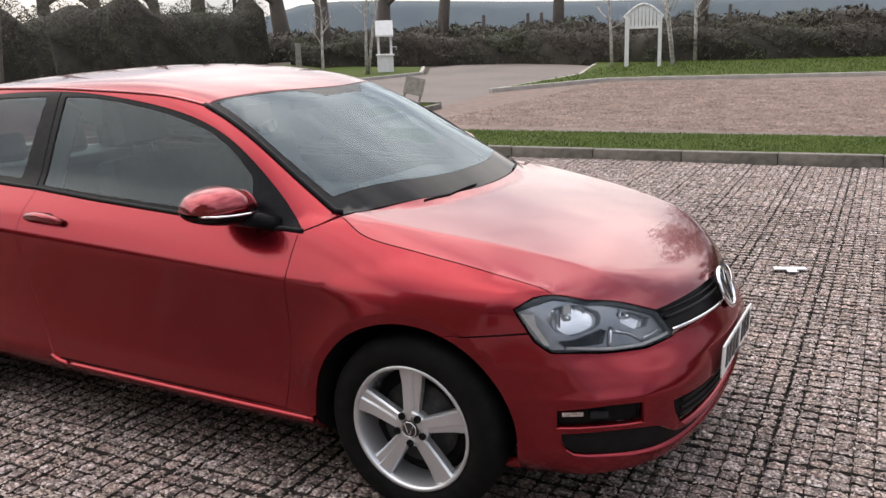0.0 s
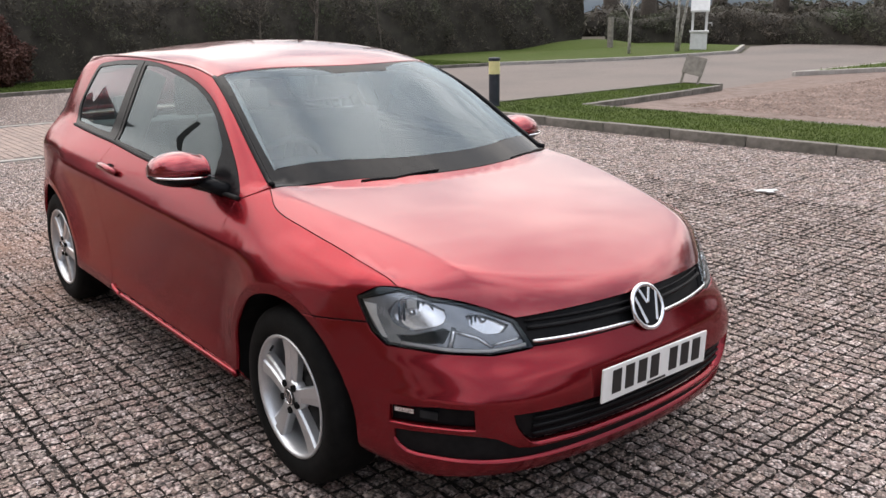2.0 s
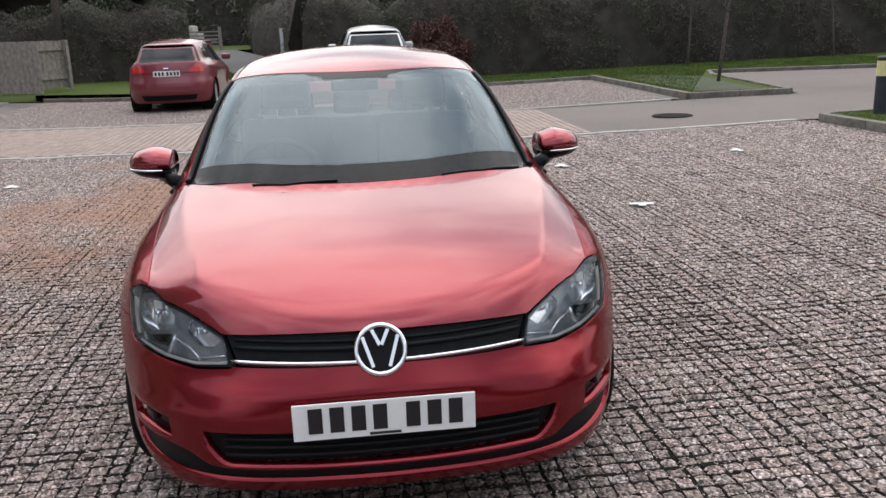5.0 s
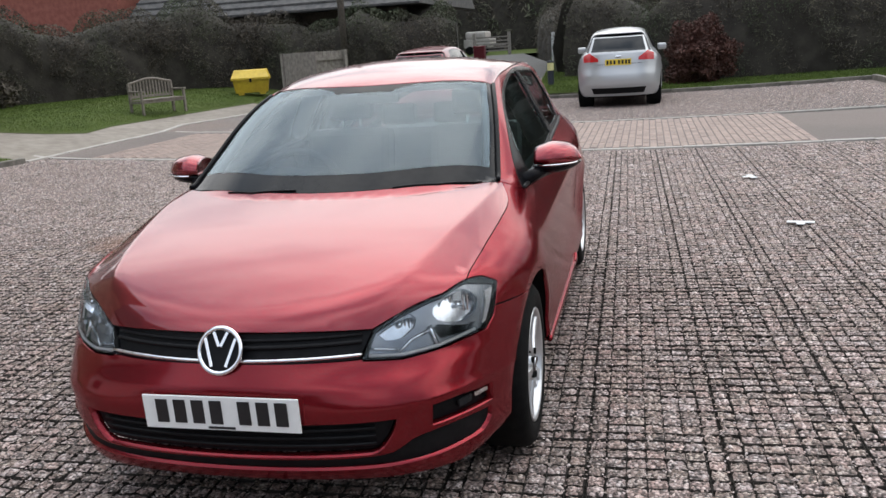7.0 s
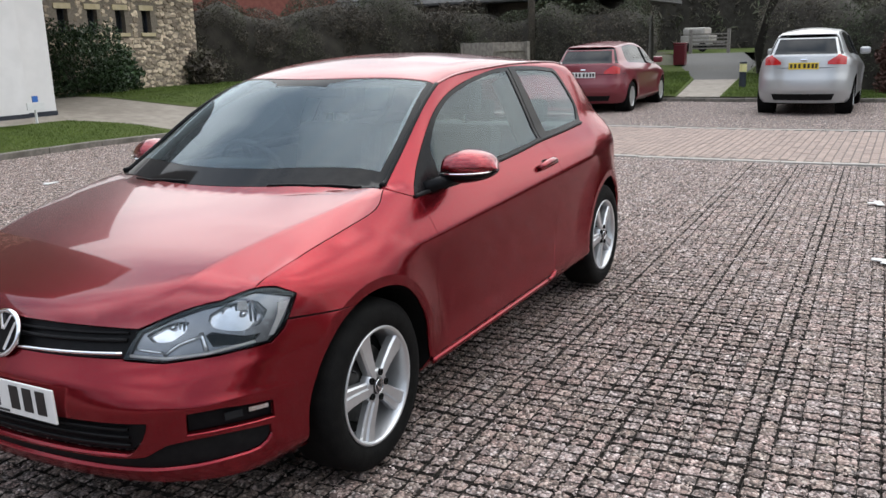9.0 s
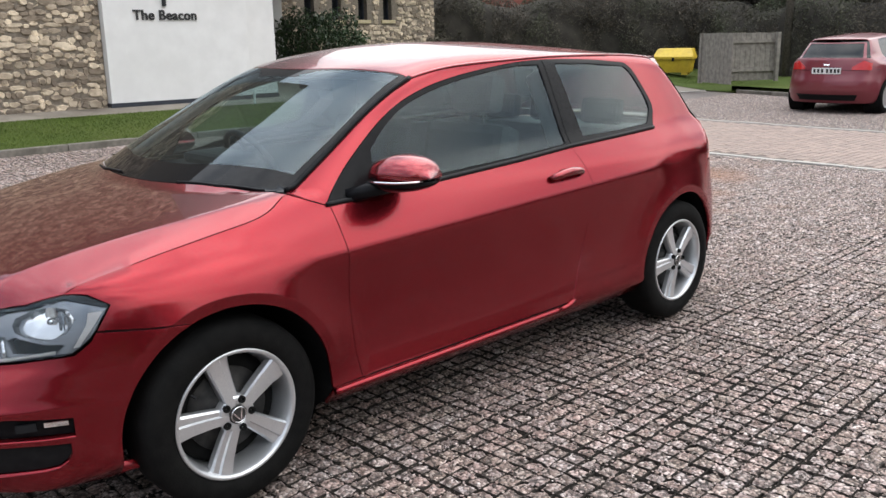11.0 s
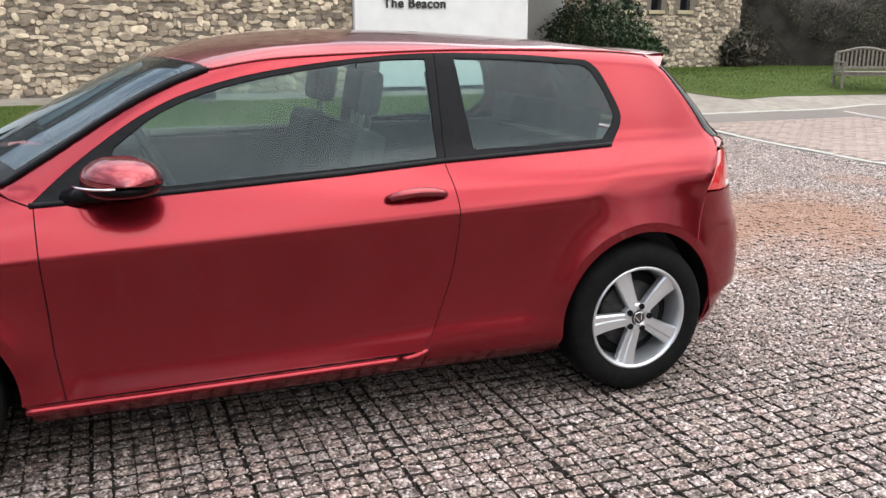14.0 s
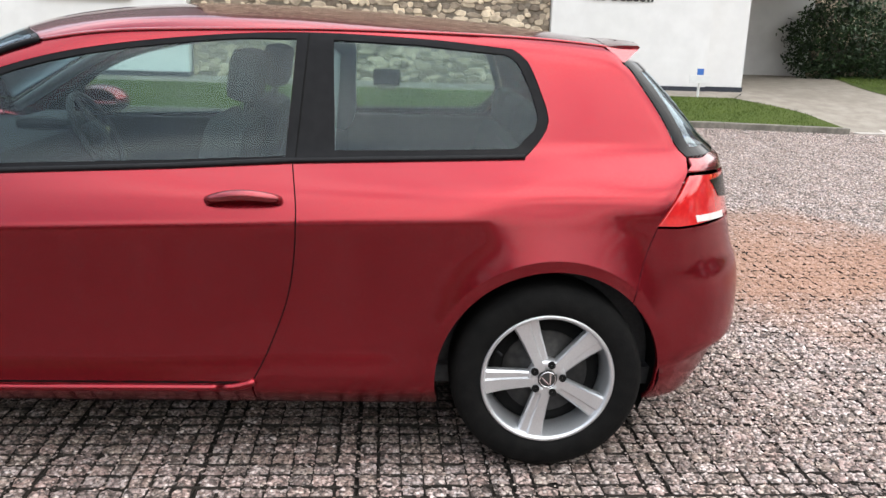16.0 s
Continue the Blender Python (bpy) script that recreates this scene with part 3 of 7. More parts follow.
def panel(name, kind, outer, mat, parent, s=1, holes=(), h=0.03, gap=0.002, depth=0.016, lift=0.0, label="", extra=()):
    """A sheet of the skin inside an outline, with turned-in edges."""
    from mathutils.geometry import delaunay_2d_cdt
    loops = [clean(back(kind, place(o, s), s)) for o in (outer, *holes)]
    vs, es = [], []
    for lp in loops:
        k = len(vs)
        vs += [Vector(q) for q in lp]
        es += [(k + i, k + (i + 1) % len(lp)) for i in range(len(lp))]
    for path in extra:
        q = back(kind, place(path, s), s)
        ok = inside(loops[0], q)
        k = len(vs)
        q = q[ok]
        vs += [Vector(v) for v in q]
        es += [(k + i, k + i + 1) for i in range(len(q) - 1)]
    lo, hi = loops[0].min(0), loops[0].max(0)
    gx, gy = np.meshgrid(np.arange(lo[0], hi[0], h), np.arange(lo[1], hi[1], h))
    gx[::2] += h / 2
    g = np.stack([gx.ravel(), gy.ravel()], 1)
    ok = inside(loops[0], g)
    for lp in loops[1:]:
        ok &= ~inside(lp, g)
    g = g[ok]
    bound = np.array(vs)
    if len(g):
        near = np.min(np.linalg.norm(g[:, None] - bound[None], axis=2), axis=1)
        g = g[near > 0.35 * h]
    vs += [Vector(v) for v in g]
    ov, _, of, *_ = delaunay_2d_cdt(vs, es, [], 0, 1e-5)
    p2 = np.array([tuple(v) for v in ov])
    tri = np.array([tuple(f) for f in of if len(f) == 3])
    cen = p2[tri].mean(1)
    ok = inside(loops[0], cen)
    for lp in loops[1:]:
        ok &= ~inside(lp, cen)
    tri = tri[ok]
    o, d = rays(kind, p2[:, 0], p2[:, 1], s)
    p3 = shoot(o, d)[0]
    nrm = gradient(p3)
    fn = np.cross(p3[tri[:, 1]] - p3[tri[:, 0]], p3[tri[:, 2]] - p3[tri[:, 0]])
    flip = (fn * nrm[tri].mean(1)).sum(1) < 0
    tri[flip] = tri[flip][:, ::-1]
    seen = {}
    for t in tri:
        for i in range(3):
            a, b = int(t[i]), int(t[(i + 1) % 3])
            seen[(a, b)] = 1
    border = [(a, b) for a, b in seen if (b, a) not in seen]
    inward = np.zeros_like(p3)
    for a, b in border:
        e = p3[b] - p3[a]
        inn = np.cross(nrm[a], e)
        L = np.linalg.norm(inn)
        if L > 1e-9:
            inward[a] += inn / L
            inward[b] += inn / L
    L = np.linalg.norm(inward, axis=1)
    on = L > 1e-6
    if gap:
        p3[on] += inward[on] / L[on][:, None] * gap
    p3 = p3 + nrm * lift
    verts, norms, faces = [tuple(v) for v in p3], [tuple(v) for v in nrm], [tuple(int(i) for i in t) for t in tri]
    if depth:
        for a, b in border:
            k = len(verts)
            e = p3[b] - p3[a]
            outn = np.cross(e, nrm[a])
            outn = outn / max(1e-9, np.linalg.norm(outn))
            lipa, lipb = p3[a] - nrm[a] * depth, p3[b] - nrm[b] * depth
            verts += [tuple(p3[a]), tuple(p3[b]), tuple(lipb), tuple(lipa)]
            na, nb = (nrm[a] + outn), (nrm[b] + outn)
            norms += [tuple(na / np.linalg.norm(na)), tuple(nb / np.linalg.norm(nb)), tuple(outn), tuple(outn)]
            faces.append((k + 1, k, k + 3, k + 2))
    me = bpy.data.meshes.new(name)
    me.from_pydata(verts, [], faces)
    me.materials.append(mat)
    me.polygons.foreach_set("use_smooth", [True] * len(me.polygons))
    me.normals_split_custom_set_from_vertices(norms)
    ob = new(name, me)
    ob.parent = parent
    if label:
        tagged(ob, label)
    return ob


def seam(path, s, r=0.006, sink=0.009):
    p = clean(place(path, s))
    return tube(p - gradient(p) * sink, r, 5)

# the red hatchback
car = thing("car", "metallic red three-door hatchback parked on the gravel grid", "car")

BELT = [(-.44, .915), (-.9, .934), (-1.46, .96), (-1.818, .982), (-2.2, .995), (-2.535, 1.006)]
DLO_REAR = [(-2.535, 1.006), (-2.575, 1.045), (-2.612, 1.112), (-2.585, 1.21), (-2.545, 1.295), (-2.50, 1.328)]
DLO_TOP = [(-2.50, 1.328), (-2.23, 1.350), (-1.89, 1.360), (-1.6, 1.348), (-1.25, 1.308), (-1.0, 1.255), (-.8, 1.175), (-.6, 1.045), (-.44, .915)]
DOOR_F = [(-.452, .915), (-.458, .76), (-.472, .45), (-.49, .305)]
DOOR_R = [(-1.70, .305), (-1.755, .42), (-1.815, .60), (-1.838, .82), (-1.818, .982)]
LAMP_TOP = [(.632, .514), (.575, .579), (.52, .64), (.435, .703)]
BONNET_SIDE = [(.435, .703), (.30, .718), (0, .745), (-.2, .748), (-.325, .705)]
WS_BASE = [(-.325, .688), (-.203, .475), (-.128, .25), (-.103, 0), (-.128, -.25), (-.203, -.475), (-.325, -.688)]
WS_SIDE = [(-.335, .688), (-.68, .632), (-1.02, .565)]
WS_TOP = [(-1.02, .565), (-.93, .42), (-.86, .22), (-.835, 0), (-.86, -.22), (-.93, -.42), (-1.02, -.565)]
TAIL_EDGE = [(.530, 1.297), (.537, 1.276), (.567, 1.211), (.605, 1.113), (.630, 1.05), (.650, 1.01)]
DITCH = [(-1.02, .565), (-1.3, .552), (-1.8, .535), (-2.4, .505), (-2.86, .478)]


def mirrored(p):
    return [(a, -b) for a, b in p]


# bonnet, windscreen and roof
nose = [(.452, .683), (.3, .690), (.15, .694), (0, .695), (-.15, .694), (-.3, .690), (-.452, .683)]
bonnet_path = (smooth_line("X", *nose) + line("T", *mirrored(LAMP_TOP)) + smooth_line("T", *mirrored(BONNET_SIDE))
               + smooth_line("T", (-.31, -.69), (-.2, -.475), (-.125, -.25), (-.10, 0), (-.125, .25), (-.2, .475), (-.31, .69))
               + smooth_line("T", *BONNET_SIDE[::-1]) + line("T", *LAMP_TOP[::-1]) + [("X", .452, .683)])
folds = [[("T", x, s * (.657 - .2 * x - .07 * max(0, x) ** 2 - 2.2 * max(0, x - .55) ** 2 + d)) for x in np.linspace(-.2, .68, 60)] for s in (1, -1) for d in (-.014, -.004, .004, .014)]
panel("bonnet", "T", bonnet_path, PAINT, car, depth=0.03, extra=folds)
ws_outer = smooth_line("T", *WS_BASE) + smooth_line("T", *mirrored(WS_SIDE)) + smooth_line("T", *WS_TOP[::-1]) + smooth_line("T", *WS_SIDE[::-1])
ws_hole = (smooth_line("T", (-.40, .645), (-.30, .45), (-.225, .23), (-.205, 0), (-.225, -.23), (-.30, -.45), (-.40, -.645))
           + smooth_line("T", (-.40, -.645), (-.68, -.603), (-.985, -.542)) + line("T", (-.985, -.542), (-.905, -.41), (-.85, -.24))
           + line("T", (-.85, -.24), (-.80, -.15), (-.775, -.14), (-.775, .14), (-.80, .15), (-.85, .24))
           + line("T", (-.85, .24), (-.905, .41), (-.985, .542)) + smooth_line("T", (-.985, .542), (-.68, .603), (-.40, .645)))
screen = panel("windscreen", "T", ws_hole, SCREEN, car, depth=0, gap=0, lift=-.002)
panel("windscreen_border", "T", ws_outer, FRIT, car, holes=(ws_hole,), gap=.001, depth=.006, lift=-.002)
roof_path = smooth_line("T", *WS_TOP) + smooth_line("T", *mirrored(DITCH)) + smooth_line("T", (-2.86, -.478), (-2.92, -.25), (-2.94, 0), (-2.92, .25), (-2.86, .478)) + smooth_line("T", *DITCH[::-1])
panel("roof", "T", roof_path, PAINT, car, h=0.04)
panel("headliner", "T", roof_path, LINING, car, h=0.08, lift=-.045, depth=0)

for s in (1, -1):
    crease = [("S", x, float(crease_z(np.array(x)))) for x in np.linspace(-2.7, -.1, 120)]
    crease_in = [("S", x, float(crease_z(np.array(x))) - .012) for x in np.linspace(-2.7, -.1, 120)]
    crease_out = [("S", x, float(crease_z(np.array(x))) + .012) for x in np.linspace(-2.7, -.1, 120)]
    lines3 = (crease, crease_in, crease_out)
    folds = [[("S", hub + r * math.cos(radians(a)), .312 + r * math.sin(radians(a))) for a in range(2, 179, 2)] for hub in (0, -WB) for r in (.385, .394, .402, .412)]
    lip = [[("S", x, z) for x in np.linspace(-2.2, -.4, 80)] for z in (.315, .33, .345, .36, .375, .395, .42)]
    # wing
    wing = (line("S", *DOOR_F) + line("S", (-.49, .300), (-.365, .297)) + arch(0, .362, 182, 68)
            + line("S", (.150, .652), (.385, .672), (.377, .687), (.340, .741)) + line("T", (.385, .745), (.435, .703))
            + smooth_line("T", *BONNET_SIDE) + line("S", (-.385, .935), (-.44, .913)))
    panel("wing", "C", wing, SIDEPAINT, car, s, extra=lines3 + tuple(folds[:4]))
    # door
    door = line("S", *BELT[:4]) + smooth_line("S", *DOOR_R[::-1]) + line("S", (-1.70, .305), (-.49, .300)) + line("S", *DOOR_F[::-1])
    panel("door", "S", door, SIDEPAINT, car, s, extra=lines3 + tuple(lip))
    # sill
    strip = place(line("S", (-.372, .278), (-1.0, .282), (-1.60, .286)) + smooth_line("S", (-1.60, .286), (-1.65, .290), (-1.69, .300), (-1.708, .309)), s)
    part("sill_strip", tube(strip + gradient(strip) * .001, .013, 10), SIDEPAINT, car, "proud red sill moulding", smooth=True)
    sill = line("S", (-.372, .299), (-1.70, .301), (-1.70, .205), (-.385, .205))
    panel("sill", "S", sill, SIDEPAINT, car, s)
    # body side: screen pillar, roof rail, rear quarter
    quarter = (line("S", (-.44, .915), (-.385, .937)) + smooth_line("T", *WS_SIDE) + smooth_line("T", *DITCH)
               + smooth_line("B", *TAIL_EDGE) + line("S", (-3.070, 1.004), (-3.066, .968), (-2.953, .808))
               + smooth_line("S", (-2.953, .805), (-2.918, .71), (-2.885, .573)) + arch(-WB, .362, 134, -15)
               + line("S", (-2.28, .205), (-1.702, .205), (-1.702, .305)) + smooth_line("S", *DOOR_R) + line("S", *BELT[3:])
               + smooth_line("S", *DLO_REAR) + smooth_line("S", *DLO_TOP))
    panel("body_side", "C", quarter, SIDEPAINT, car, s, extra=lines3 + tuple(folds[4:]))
    # side glass: black surround with two panes
    dlo = line("S", *BELT) + smooth_line("S", *DLO_REAR) + smooth_line("S", *DLO_TOP)
    pane_f = line("S", (-.66, .945), (-1.46, .978), (-1.795, .996)) + line("S", (-1.795, .996), (-1.812, 1.34)) + smooth_line("S", (-1.812, 1.34), (-1.6, 1.333), (-1.25, 1.29), (-1.0, 1.235), (-.83, 1.165), (-.70, 1.075)) + line("S", (-.70, 1.075), (-.66, .945))
    pane_r = line("S", (-1.945, 1.015), (-2.2, 1.02), (-2.505, 1.03)) + smooth_line("S", (-2.505, 1.03), (-2.545, 1.065), (-2.578, 1.115), (-2.55, 1.215), (-2.515, 1.285), (-2.475, 1.31)) + line("S", (-2.475, 1.31), (-2.2, 1.332), (-1.93, 1.34)) + line("S", (-1.93, 1.34), (-1.945, 1.015))
    panel("window_surround", "S", dlo, TRIMBLACK, car, s, holes=(pane_f, pane_r), gap=.001, depth=.012, lift=.001)
    panel("side_window", "S", pane_f, GLASS, car, s, gap=0, depth=0, lift=-.003)
    panel("quarter_window", "S", pane_r, GLASS, car, s, gap=0, depth=0, lift=-.003)
    split = place(line("S", (-1.826, .985), (-1.852, 1.355)), s)
    part("pillar_gap", tube(split, .003, 5), DARK, car)
    belt_line = place(line("S", *BELT), s)
    part("belt_trim", tube(belt_line + gradient(belt_line) * .002, .009, 6), BLACK, car, smooth=True)
    for q in (line("S", *DOOR_F), smooth_line("S", *DOOR_R), line("S", (-1.70, .303), (-.37, .298)),
                                  smooth_line("T", *BONNET_SIDE), line("S", (-.385, .936), (-.44, .914)),
                                  line("S", (.150, .652), (.385, .670)), smooth_line("S", (-2.953, .805), (-2.918, .71), (-2.885, .573))):
        part("panel_seal", seam(q, s), DARK, car)
    screen_edge = place(smooth_line("T", *WS_SIDE), s)
    part("screen_moulding", tube(screen_edge + gradient(screen_edge) * .004, .010, 8), TRIMBLACK, car, smooth=True)
    ditch = place(smooth_line("T", *DITCH), s)
    part("roof_moulding", tube(ditch + gradient(ditch) * .001, .006, 8), PAINT, car, smooth=True)
    # wheel arch liners
    for hub in (0, -WB):
        prof = []
        for i in range(31):
            a = radians(-25 + 230 * i / 30)
            prof.append((hub + .372 * math.cos(a), .312 + .372 * math.sin(a)))
        vs, fs = [], []
        for x, z in prof:
            yy = float(side_y(np.array(x), np.array(max(z, .2)))) - .012
            vs += [(x, s * yy, z), (x, s * .5, z)]
        for i in range(30):
            fs.append((2 * i, 2 * i + 1, 2 * i + 3, 2 * i + 2))
        k = len(vs)
        vs.append((hub, s * .5, .312))
        fs += [(2 * i + 1, k, 2 * i + 3) for i in range(30)]
        part("arch_liner", (vs, fs), DARK, car)

# front bumper with its openings
half = (arch(0, .362, 68, -18) + line("S", (.345, .205), (.45, .2)) + line("X", (.76, .205), (.6, .212), (.4, .218), (0, .222)))
top_l = line("S", (.150, .652), (.387, .669)) + smooth_line("S", (.390, .667), (.404, .645), (.45, .610)) + line("X", (.67, .597), (.54, .587), (.43, .598)) + line("X", (.43, .603), (.0, .611))


def other(path):
    """The same path on the far side."""
    flip = {"S": "s", "s": "S"}
    return [(flip.get(k, k), a, b) if k in flip else ((k, a, -b) if k == "T" else (k, -a, b)) for k, a, b in path]


_rays = rays


def rays(kind, a, b, s):
    return _rays("S", a, b, -s) if kind == "s" else _rays(kind, a, b, s)


outer = half + other(half)[::-1] + other(top_l) + top_l[::-1]
low_half = line("X", (0, .424), (.35, .425), (.534, .425)) + smooth_line("X", (.534, .425), (.518, .378), (.47, .322), (.40, .316), (.2, .313), (0, .312))
slot_half = smooth_line("X", (0, .302), (.3, .303), (.48, .308), (.53, .322), (.575, .350), (.63, .361), (.70, .364), (.772, .358)) + smooth_line("X", (.772, .358), (.771, .325), (.75, .287), (.70, .278), (.60, .268), (.43, .263), (0, .261))
fog_l = line("X", (.632, .446), (.70, .449), (.778, .434), (.778, .379), (.70, .382), (.628, .380), (.632, .446))


def closed(half_path):
    return half_path + [(k, -a, b) for k, a, b in half_path[::-1]]


lower, lip_slot = closed(low_half), closed(slot_half)
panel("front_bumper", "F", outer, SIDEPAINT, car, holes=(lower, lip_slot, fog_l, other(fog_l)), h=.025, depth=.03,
      extra=[[("X", y, .528 + .035 * float(step(abs(y), .52, .80)) + d) for y in np.linspace(-.76, .76, 110)] for d in (-.012, -.004, .004, .012)]
      + [[("S" if g > 0 else "s", .41 * math.cos(radians(a)), .312 + .41 * math.sin(radians(a))) for a in range(-10, 66, 3)] for g in (1, -1)])
panel("lower_grille", "F", lower, BLACK, car, lift=-.03, depth=0)
panel("front_lip", "F", lip_slot, BLACK, car, lift=-.014, depth=0)
for s in (1, -1):
    panel("fog_recess", "F", fog_l, GLOSSBLACK, car, s, lift=-.026, depth=0)
for z in (.345, .372, .398):
    p = place(line("X", (-.47, z), (.47, z)), 1)
    part("grille_slat", tube(p - gradient(p) * .018, .006, 6), BLACK, car, smooth=True)
# upper grille
up = line("X", (-.42, .604), (.42, .604)) + line("X", (.455, .686), (.2, .697), (0, .699), (-.2, .697), (-.455, .686), (-.42, .604))
panel("grille", "F", up, BLACK, car, lift=-.022, depth=0)
for z, r, m, sink in ((.655, .007, BLACK, .010), (.675, .005, BLACK, .012), (.617, .006, CHROME, -.002)):
    p = place(line("X", (-.425, z), (.425, z)), 1)
    part("grille_slat" if m is not CHROME else "chrome_strip", tube(p - gradient(p) * sink, r, 6), m, car, smooth=True)
# badge: a plain chrome ring with crossing bars
badge = part("badge", rev([(.001, -.004), (.060, -.004), (.060, .010), (.001, .010)], 40), GLOSSBLACK, car)
badge.matrix_local = Matrix.Translation((.800, 0, .648)) @ Matrix.Rotation(radians(-23), 4, "Y") @ Matrix.Rotation(radians(-90), 4, "Z") @ Matrix.Diagonal((1.1, 1, 1.1, 1))
for x0, z0, x1, z1 in ((-.021, .051, -.002, .010), (.021, .051, .002, .010), (-.046, .034, -.021, -.046), (.046, .034, .021, -.046)):
    half_len = math.hypot(x1 - x0, z1 - z0) / 2
    part("badge_bar", box(bmesh.new(), -.005, .005, .008, .016, -half_len, half_len, .0015, pose((x0 + x1) / 2, 0, (z0 + z1) / 2, 0, math.degrees(math.atan2(x1 - x0, z1 - z0)), 0)), CHROME, badge)
ring_v = rev([(.063 + .007 * math.cos(radians(a)), .010 + .008 * math.sin(radians(a))) for a in range(0, 360, 45)], 40, close=True)
part("badge_ring", ring_v, CHROME, badge, smooth=True)
# number plate with its characters as plain bars
pl = part("number_plate", boxes((-.26, .26, -.003, .004, -.0555, .0555), bevel=.002), PLATE, car)
pl.matrix_local = pose(.8555, 0, .465, 2, 0, 90)
for x in (-.219, -.158, -.097, -.036, .058, .119, .180):
    part("plate_bar", boxes((x + .003, x + .043, -.0055, -.0032, -.034, .043)), INK, pl)
part("maker_bar", boxes((-.045, .045, -.0055, -.0032, -.050, -.043)), INK, pl)

# headlamps
lamp = (line("X", (.424, .600), (.454, .681)) + line("T", *LAMP_TOP, (.385, .745)) + line("S", (.340, .741), (.377, .687), (.387, .670))
        + smooth_line("S", (.387, .670), (.404, .647), (.450, .612)) + line("X", (.670, .599), (.540, .589), (.424, .600)))
for s in (1, -1):
    lob = panel("headlamp", "F", lamp, LAMPGLASS, car, s, gap=.003, depth=.012, h=.02)
    inset = (line("X", (.444, .608), (.464, .672)) + line("T", *[(x + .005, y + .005) for x, y in LAMP_TOP]) + line("S", (.353, .734), (.383, .688))
             + smooth_line("S", (.383, .688), (.408, .652), (.454, .617)) + line("X", (.665, .605), (.54, .595), (.444, .608)))
    panel("lamp_rim", "F", lamp, BLACK, lob, s, lift=-.007, depth=.02, gap=.003, holes=(inset,))
    bowl_out = smooth_line("X", (.747, .709), (.722, .740), (.687, .748), (.653, .742), (.622, .718), (.637, .680), (.712, .654), (.740, .669), (.747, .709))
    bowl_in = smooth_line("X", (.577, .700), (.547, .703), (.503, .688), (.472, .668), (.495, .648), (.546, .648), (.574, .672), (.577, .700))
    pocket = line("X", (.745, .642), (.713, .643), (.640, .667), (.626, .658), (.650, .622), (.735, .620), (.745, .642))
    panel("lamp_housing", "F", inset, LAMPGREY, lob, s, lift=-.020, depth=.03, gap=0, h=.02, holes=(bowl_out, bowl_in, pocket))
    panel("lamp_pocket", "F", pocket, GLOSSBLACK, lob, s, lift=-.045, depth=0, h=.02)
    for (y, z, r, turn, edge_path) in ((.686, .700, .060, -62, bowl_out), (.525, .676, .052, -72, bowl_in)):
        panel("reflector_back", "F", edge_path, REFLECTOR, lob, s, lift=-.048, depth=0, h=.02)
        bowl = part("reflector", rev([(.010, -.040), (r * .5, -.034), (r * .85, -.012), (r, .0), (r * 1.08, .002)], 28), REFLECTOR, lob, smooth=True)
        c = place([("X", y, z)], s)[0]
        bowl.matrix_local = pose(c[0] - .040, c[1] - s * .010, c[2] - .004, 0, 0, turn if s > 0 else -180 - turn) @ Matrix.Diagonal((1, 1, .85, 1))
        part("bulb", rev([(.001, .006), (.009, .004), (.012, -.004), (.012, -.03)], 14), CHROME, bowl, smooth=True)
        part("bulb_shield", boxes((-.014, .014, -.012, -.004, r * .25, r * .8)), WHITELENS, bowl)
        for k in (-.6, -.35, .38, .62):
            part("flute", boxes((r * k - .003, r * k + .003, -.020, -.012, -r * .55, r * .55)), CHROME, bowl)
    strip = place(line("X", (.446, .611), (.545, .600), (.64, .606), (.735, .622)), s)
    part("light_strip", tube(strip - gradient(strip) * .006, .0055, 6), WHITELENS, lob, smooth=True)
    marker = line("S", (.362, .727), (.398, .725), (.408, .692), (.449, .630), (.434, .632), (.388, .692), (.362, .727))
    panel("marker_lens", "F", marker, WHITELENS, lob, s, lift=-.014, depth=.006, gap=0, h=.015)
    for path, r in ((((.614, .668), (.639, .608)), .009), (((.612, .655), (.567, .638), (.533, .608)), .006), (((.532, .616), (.452, .630)), .005)):
        q = place(line("X", *path), s)
        part("lamp_divider", tube(q - gradient(q) * .017, r, 6), REFLECTOR, lob, smooth=True)
    panel("fog_lamp", "F", line("X", (.744, .411), (.773, .410), (.773, .426), (.744, .428), (.744, .411)), CHROME, car, s, lift=-.012, h=.012, depth=.012)
    panel("fog_lamp", "F", line("X", (.703, .399), (.735, .403), (.735, .429), (.703, .426), (.703, .399)), DARKGLASS, car, s, lift=-.012, h=.012, depth=.012)

# rear end
for s in (1, -1):
    tl = line("S", (-3.071, .958), (-2.955, .81)) + line("B", (.77, .803), (.40, .80), (.40, .935), (.62, .952))
    tlo = panel("tail_lamp", "R", tl, REDLAMP, car, s, h=.025)
    panel("reversing_lamp", "R", line("B", (.56, .796), (.722, .809), (.724, .834), (.56, .822), (.56, .796)), WHITELENS, tlo, s, h=.03, lift=.002)
    panel("smoked_lens", "R", line("B", (.46, .85), (.585, .87), (.635, .935), (.46, .935), (.46, .85)), GLOSSBLACK, tlo, s, h=.03, lift=.002)
tg_half = line("B", (.650, 1.006), (.668, .988)) + line("S", (-3.066, .972), (-3.064, .970)) + line("B", (.62, .962), (.395, .945), (.395, .79))
tg = tg_half + other(tg_half)[::-1]
panel("tailgate", "R", tg, PAINT, car, h=.04)
tail = smooth_line("B", *TAIL_EDGE)
rg = tail + other(tail)[::-1]
panel("rear_window", "R", rg, SCREEN, car, h=.05, gap=.0, depth=.01)
clear = line("B", (.508, 1.268), (.612, 1.035), (-.612, 1.035), (-.508, 1.268), (.508, 1.268))
